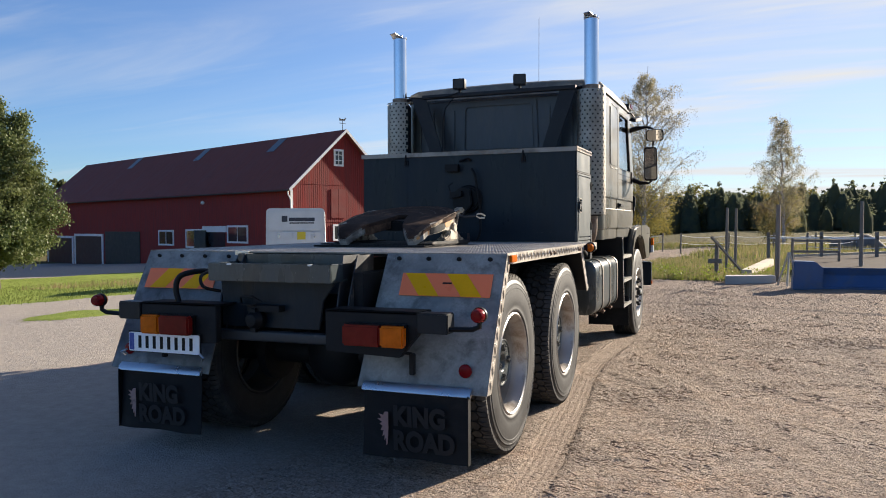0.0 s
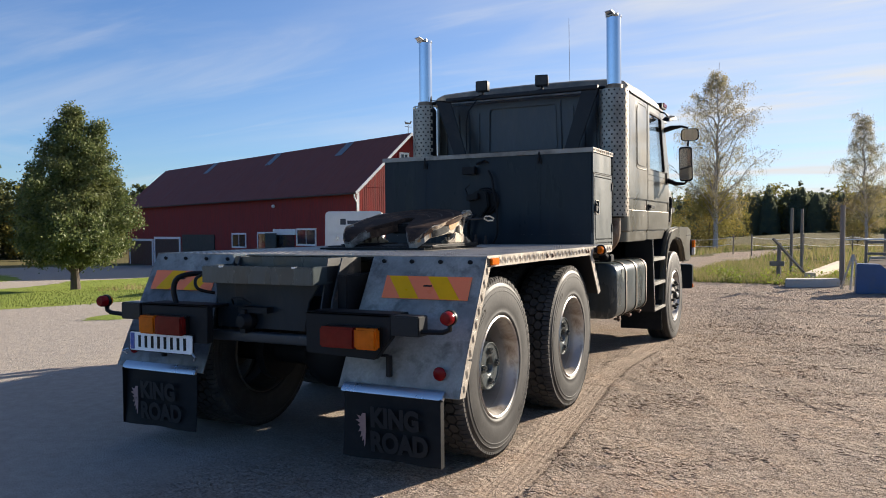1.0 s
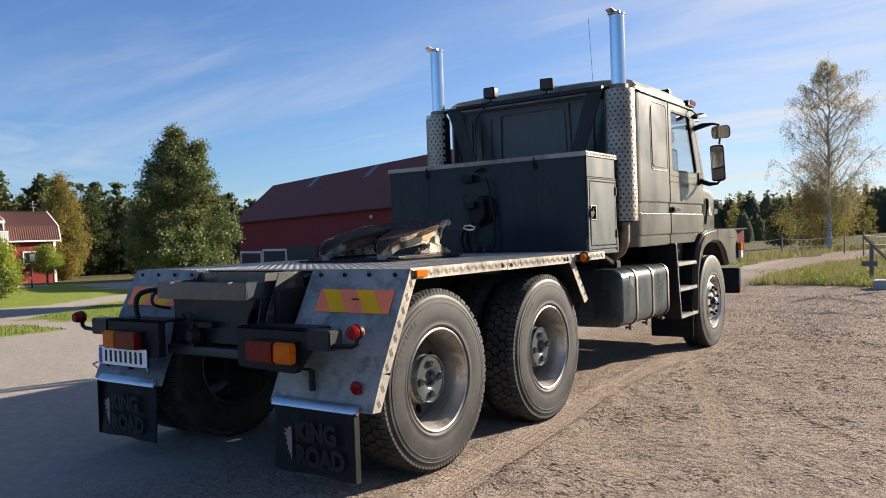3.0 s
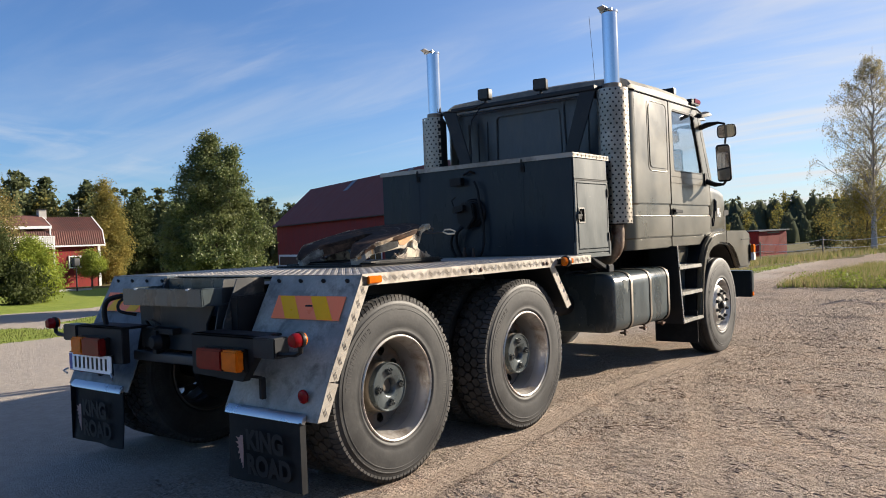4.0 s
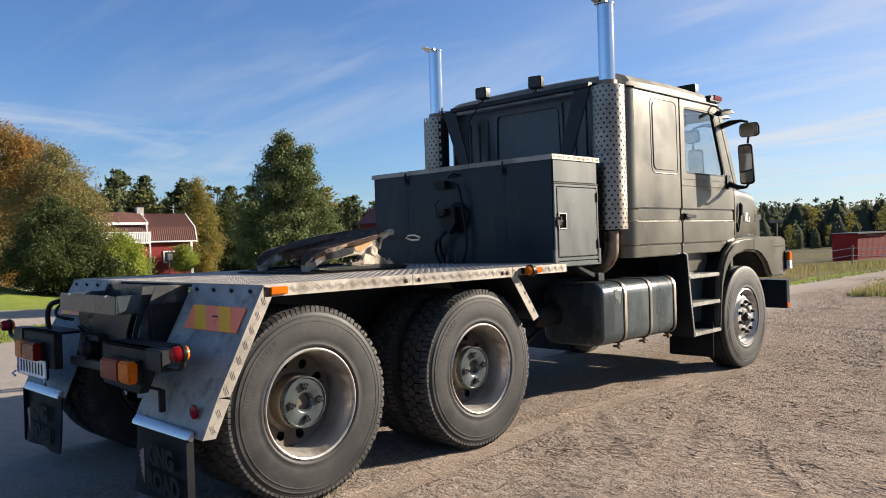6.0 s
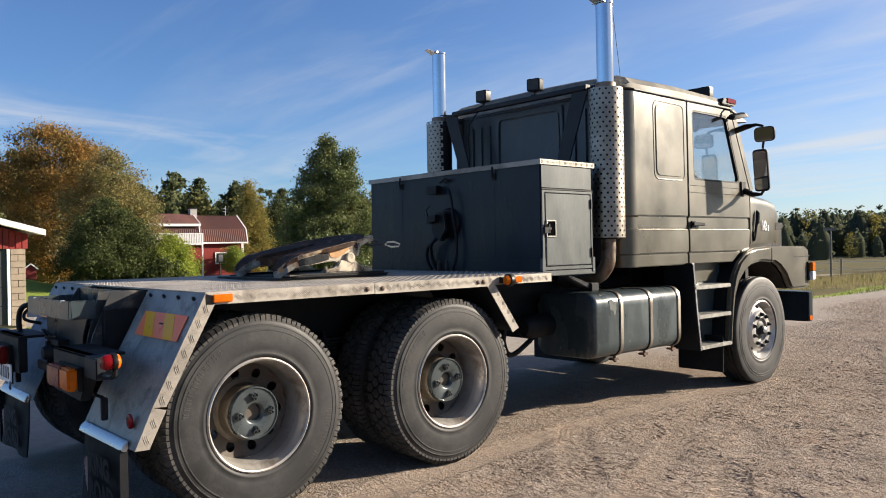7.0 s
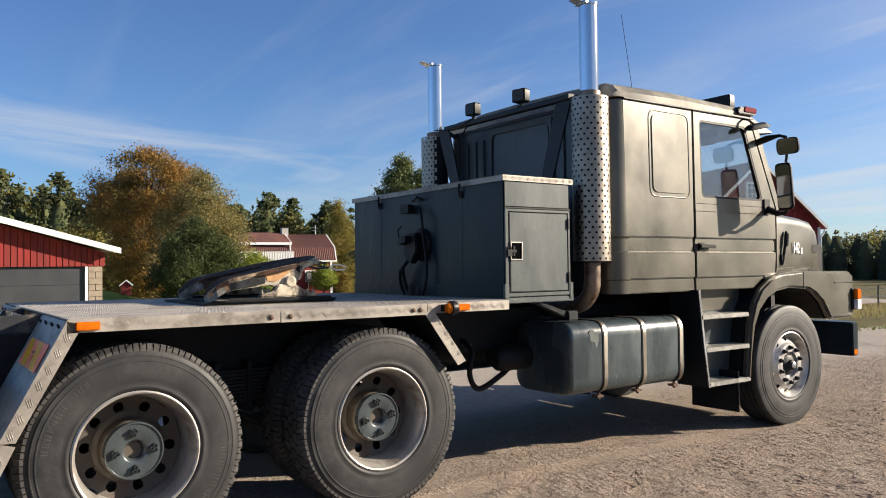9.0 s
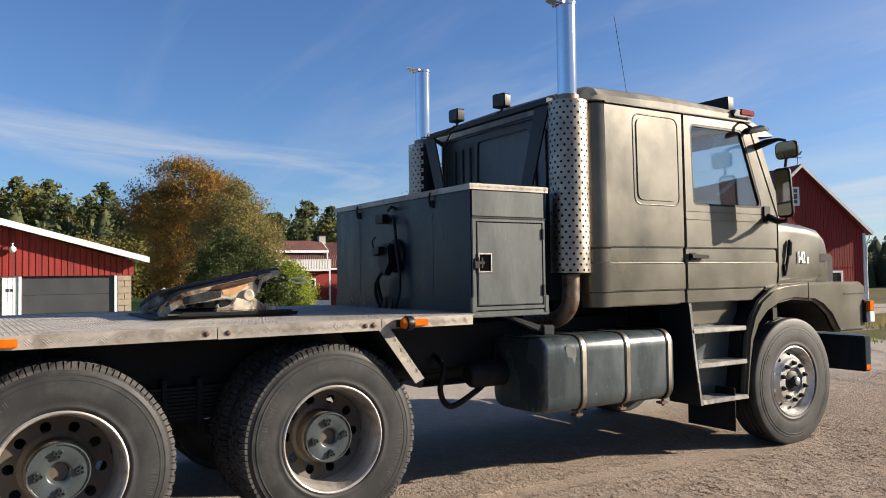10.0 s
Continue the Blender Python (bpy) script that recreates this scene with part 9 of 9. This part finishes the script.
blades(11000, in_field, 0.12, 0.50, 0.022, grass_dry, "meadow_grass", "tall dry grass of the field beyond the riding ground")
blades(7000, in_field, 0.10, 0.36, 0.030, grass_green, "meadow_grass", "green grass of the field beyond the riding ground")


# green weeds in clumps along the yard's edge
wp = []
for k in range(90):
    cx_, cy_ = in_meadow()
    if cy_ > 19:
        continue
    hgt = rng.uniform(0.08, 0.34)
    m_ = int(20 + 160 * hgt)
    q_ = rng.normal(0, 1, (m_, 3)) * np.array([0.13, 0.13, 0.0])
    q_[:, 2] = rng.uniform(0.02, 1.0, m_) * hgt
    wp.append(q_ + np.array([cx_, cy_, land_at(cx_, cy_) + 0.03]))
tagged(new("roadside_weed", cloud_mesh("roadside_weed", [leaves(np.concatenate(wp), 0.030, rng)], leaf_bright)), "low green weeds growing along the yard's edge", "weeds", kind="stuff")

lx, ly = rng.uniform(-36, -13, 90000), rng.uniform(1.5, 30, 90000)
keep = np.interp(np.hypot(lx, ly), [14, 34], [1.0, 0.3]) > rng.uniform(0, 1, len(lx))
keep &= np.maximum(patch(lx, ly, LAWN_A), patch(lx, ly, LAWN_B)) > 0.7
pool = iter(list(zip(lx[keep], ly[keep])))


def on_lawn():
    return next(pool)


blades(min(22000, int(keep.sum())), on_lawn, 0.04, 0.11, 0.012, grass_green, "lawn_grass", "short green lawn grass beside the drive")

def ground_height(x, y):
    """Height of the ground sheet at many places."""
    i, j = np.clip(np.searchsorted(gx, x) - 1, 0, len(gx) - 2), np.clip(np.searchsorted(gy, y) - 1, 0, len(gy) - 2)
    u, w = (x - gx[i]) / (gx[i + 1] - gx[i]), (y - gy[j]) / (gy[j + 1] - gy[j])
    return GZ[j, i] * (1 - u) * (1 - w) + GZ[j, i + 1] * u * (1 - w) + GZ[j + 1, i] * (1 - u) * w + GZ[j + 1, i + 1] * u * w


# loose stones on the yard
n = 17000
px = np.concatenate([rng.uniform(1.25, 6.5, n // 2), rng.uniform(0.9, 8, n - n // 2)])
py = np.concatenate([-2.5 + 11 * rng.uniform(0, 1, n // 2), -4 + 18 * rng.uniform(0, 1, n - n // 2)])
sz = 0.0020 + 0.0085 * rng.uniform(0, 1, n) ** 7
octa = np.array([(1, 0, 0), (-1, 0, 0), (0, 1, 0), (0, -1, 0), (0, 0, 1), (0, 0, -0.6)], float)
tri = np.array([(0, 2, 4), (2, 1, 4), (1, 3, 4), (3, 0, 4), (2, 0, 5), (1, 2, 5), (3, 1, 5), (0, 3, 5)])

def clods(n, px, py, sz, long=(1.3, 0.9, 0.42), turned=None, lift=0.2):
    """Angular lumps lying on the ground."""
    ang = rng.uniform(0, 6.28, n) if turned is None else turned
    ca, sa = np.cos(ang)[:, None], np.sin(ang)[:, None]
    jit = octa[None] * rng.uniform(0.6, 1.4, (n, 6, 1)) * np.array(long)
    vx, vy = jit[:, :, 0] * ca - jit[:, :, 1] * sa, jit[:, :, 0] * sa + jit[:, :, 1] * ca
    v = np.stack([vx, vy, jit[:, :, 2]], 2) * sz[:, None, None] + np.stack([px, py, ground_height(px, py) + lift * sz], 1)[:, None, :]
    return v.reshape(-1, 3), (tri[None] + 6 * np.arange(n)[:, None, None]).reshape(-1, 3)


stone_mat = leaf_material("stone", (0.24, 0.205, 0.175), (0.50, 0.43, 0.36), (0.36, 0.31, 0.26), 0.0, 0.95)
tagged(new("loose_stones", cloud_mesh("loose_stones", [clods(n, px, py, sz)], stone_mat)), "small loose stones lying on the gravel yard", "stones", kind="stuff")
# crumbs of soil thrown up by the wheels
n = 3500
px, py = rng.uniform(1.2, 9.0, n), rng.uniform(6.0, 15.0, n)
sz = 0.006 + 0.017 * rng.uniform(0, 1, n) ** 3
clod_mat = leaf_material("clod", (0.17, 0.142, 0.118), (0.38, 0.315, 0.255), (0.25, 0.21, 0.175), 0.0, 0.95, 0.03)
tagged(new("soil_crumbs", cloud_mesh("soil_crumbs", [clods(n, px, py, sz)], clod_mat)), "brown crumbs of soil scattered over the yard", "soil", kind="stuff")
# thin torn scales of the crust, drawn out across the drive, lying in patches
m = 60000
px, py = rng.uniform(1.35, 5.6, m), rng.uniform(-1.8, 7.5, m)
ruts = np.full(m, 1e9)
for way in ([(1.42, -0.8), (1.29, 1.15), (1.12, 2.4)], [(3.65, -1.6), (2.97, 0.02), (2.5, 1.2), (2.05, 2.38), (1.6, 3.54), (1.2, 4.66)]):
    ruts = np.minimum(ruts, near_line(px, py, way)[0])
thick_ = lumps(px / 2.2, py, 0.30, 201) + 0.6 * lumps(px / 1.6, py, 0.11, 202) + 0.5 * lumps(px, py, 1.3, 203)
some = np.flatnonzero((thick_ + rng.uniform(-1.6, 0.25, m) > 0.0) & (ruts > 0.10))[:9000]
px, py, m = px[some], py[some], len(some)
sz = 0.0048 + 0.0080 * rng.uniform(0, 1, m) ** 2
scale_mat = leaf_material("crust_scale", (0.215, 0.162, 0.122), (0.335, 0.245, 0.178), (0.26, 0.20, 0.15), 0.0, 0.97, 0.02)
tagged(new("crust_scales", cloud_mesh("crust_scales", [clods(m, px, py, sz, (3.0, 0.8, 0.50), rng.normal(-0.27, 0.35, m), -0.05)], scale_mat)), "torn brown scales of the yard's dried crust", "soil", kind="stuff")
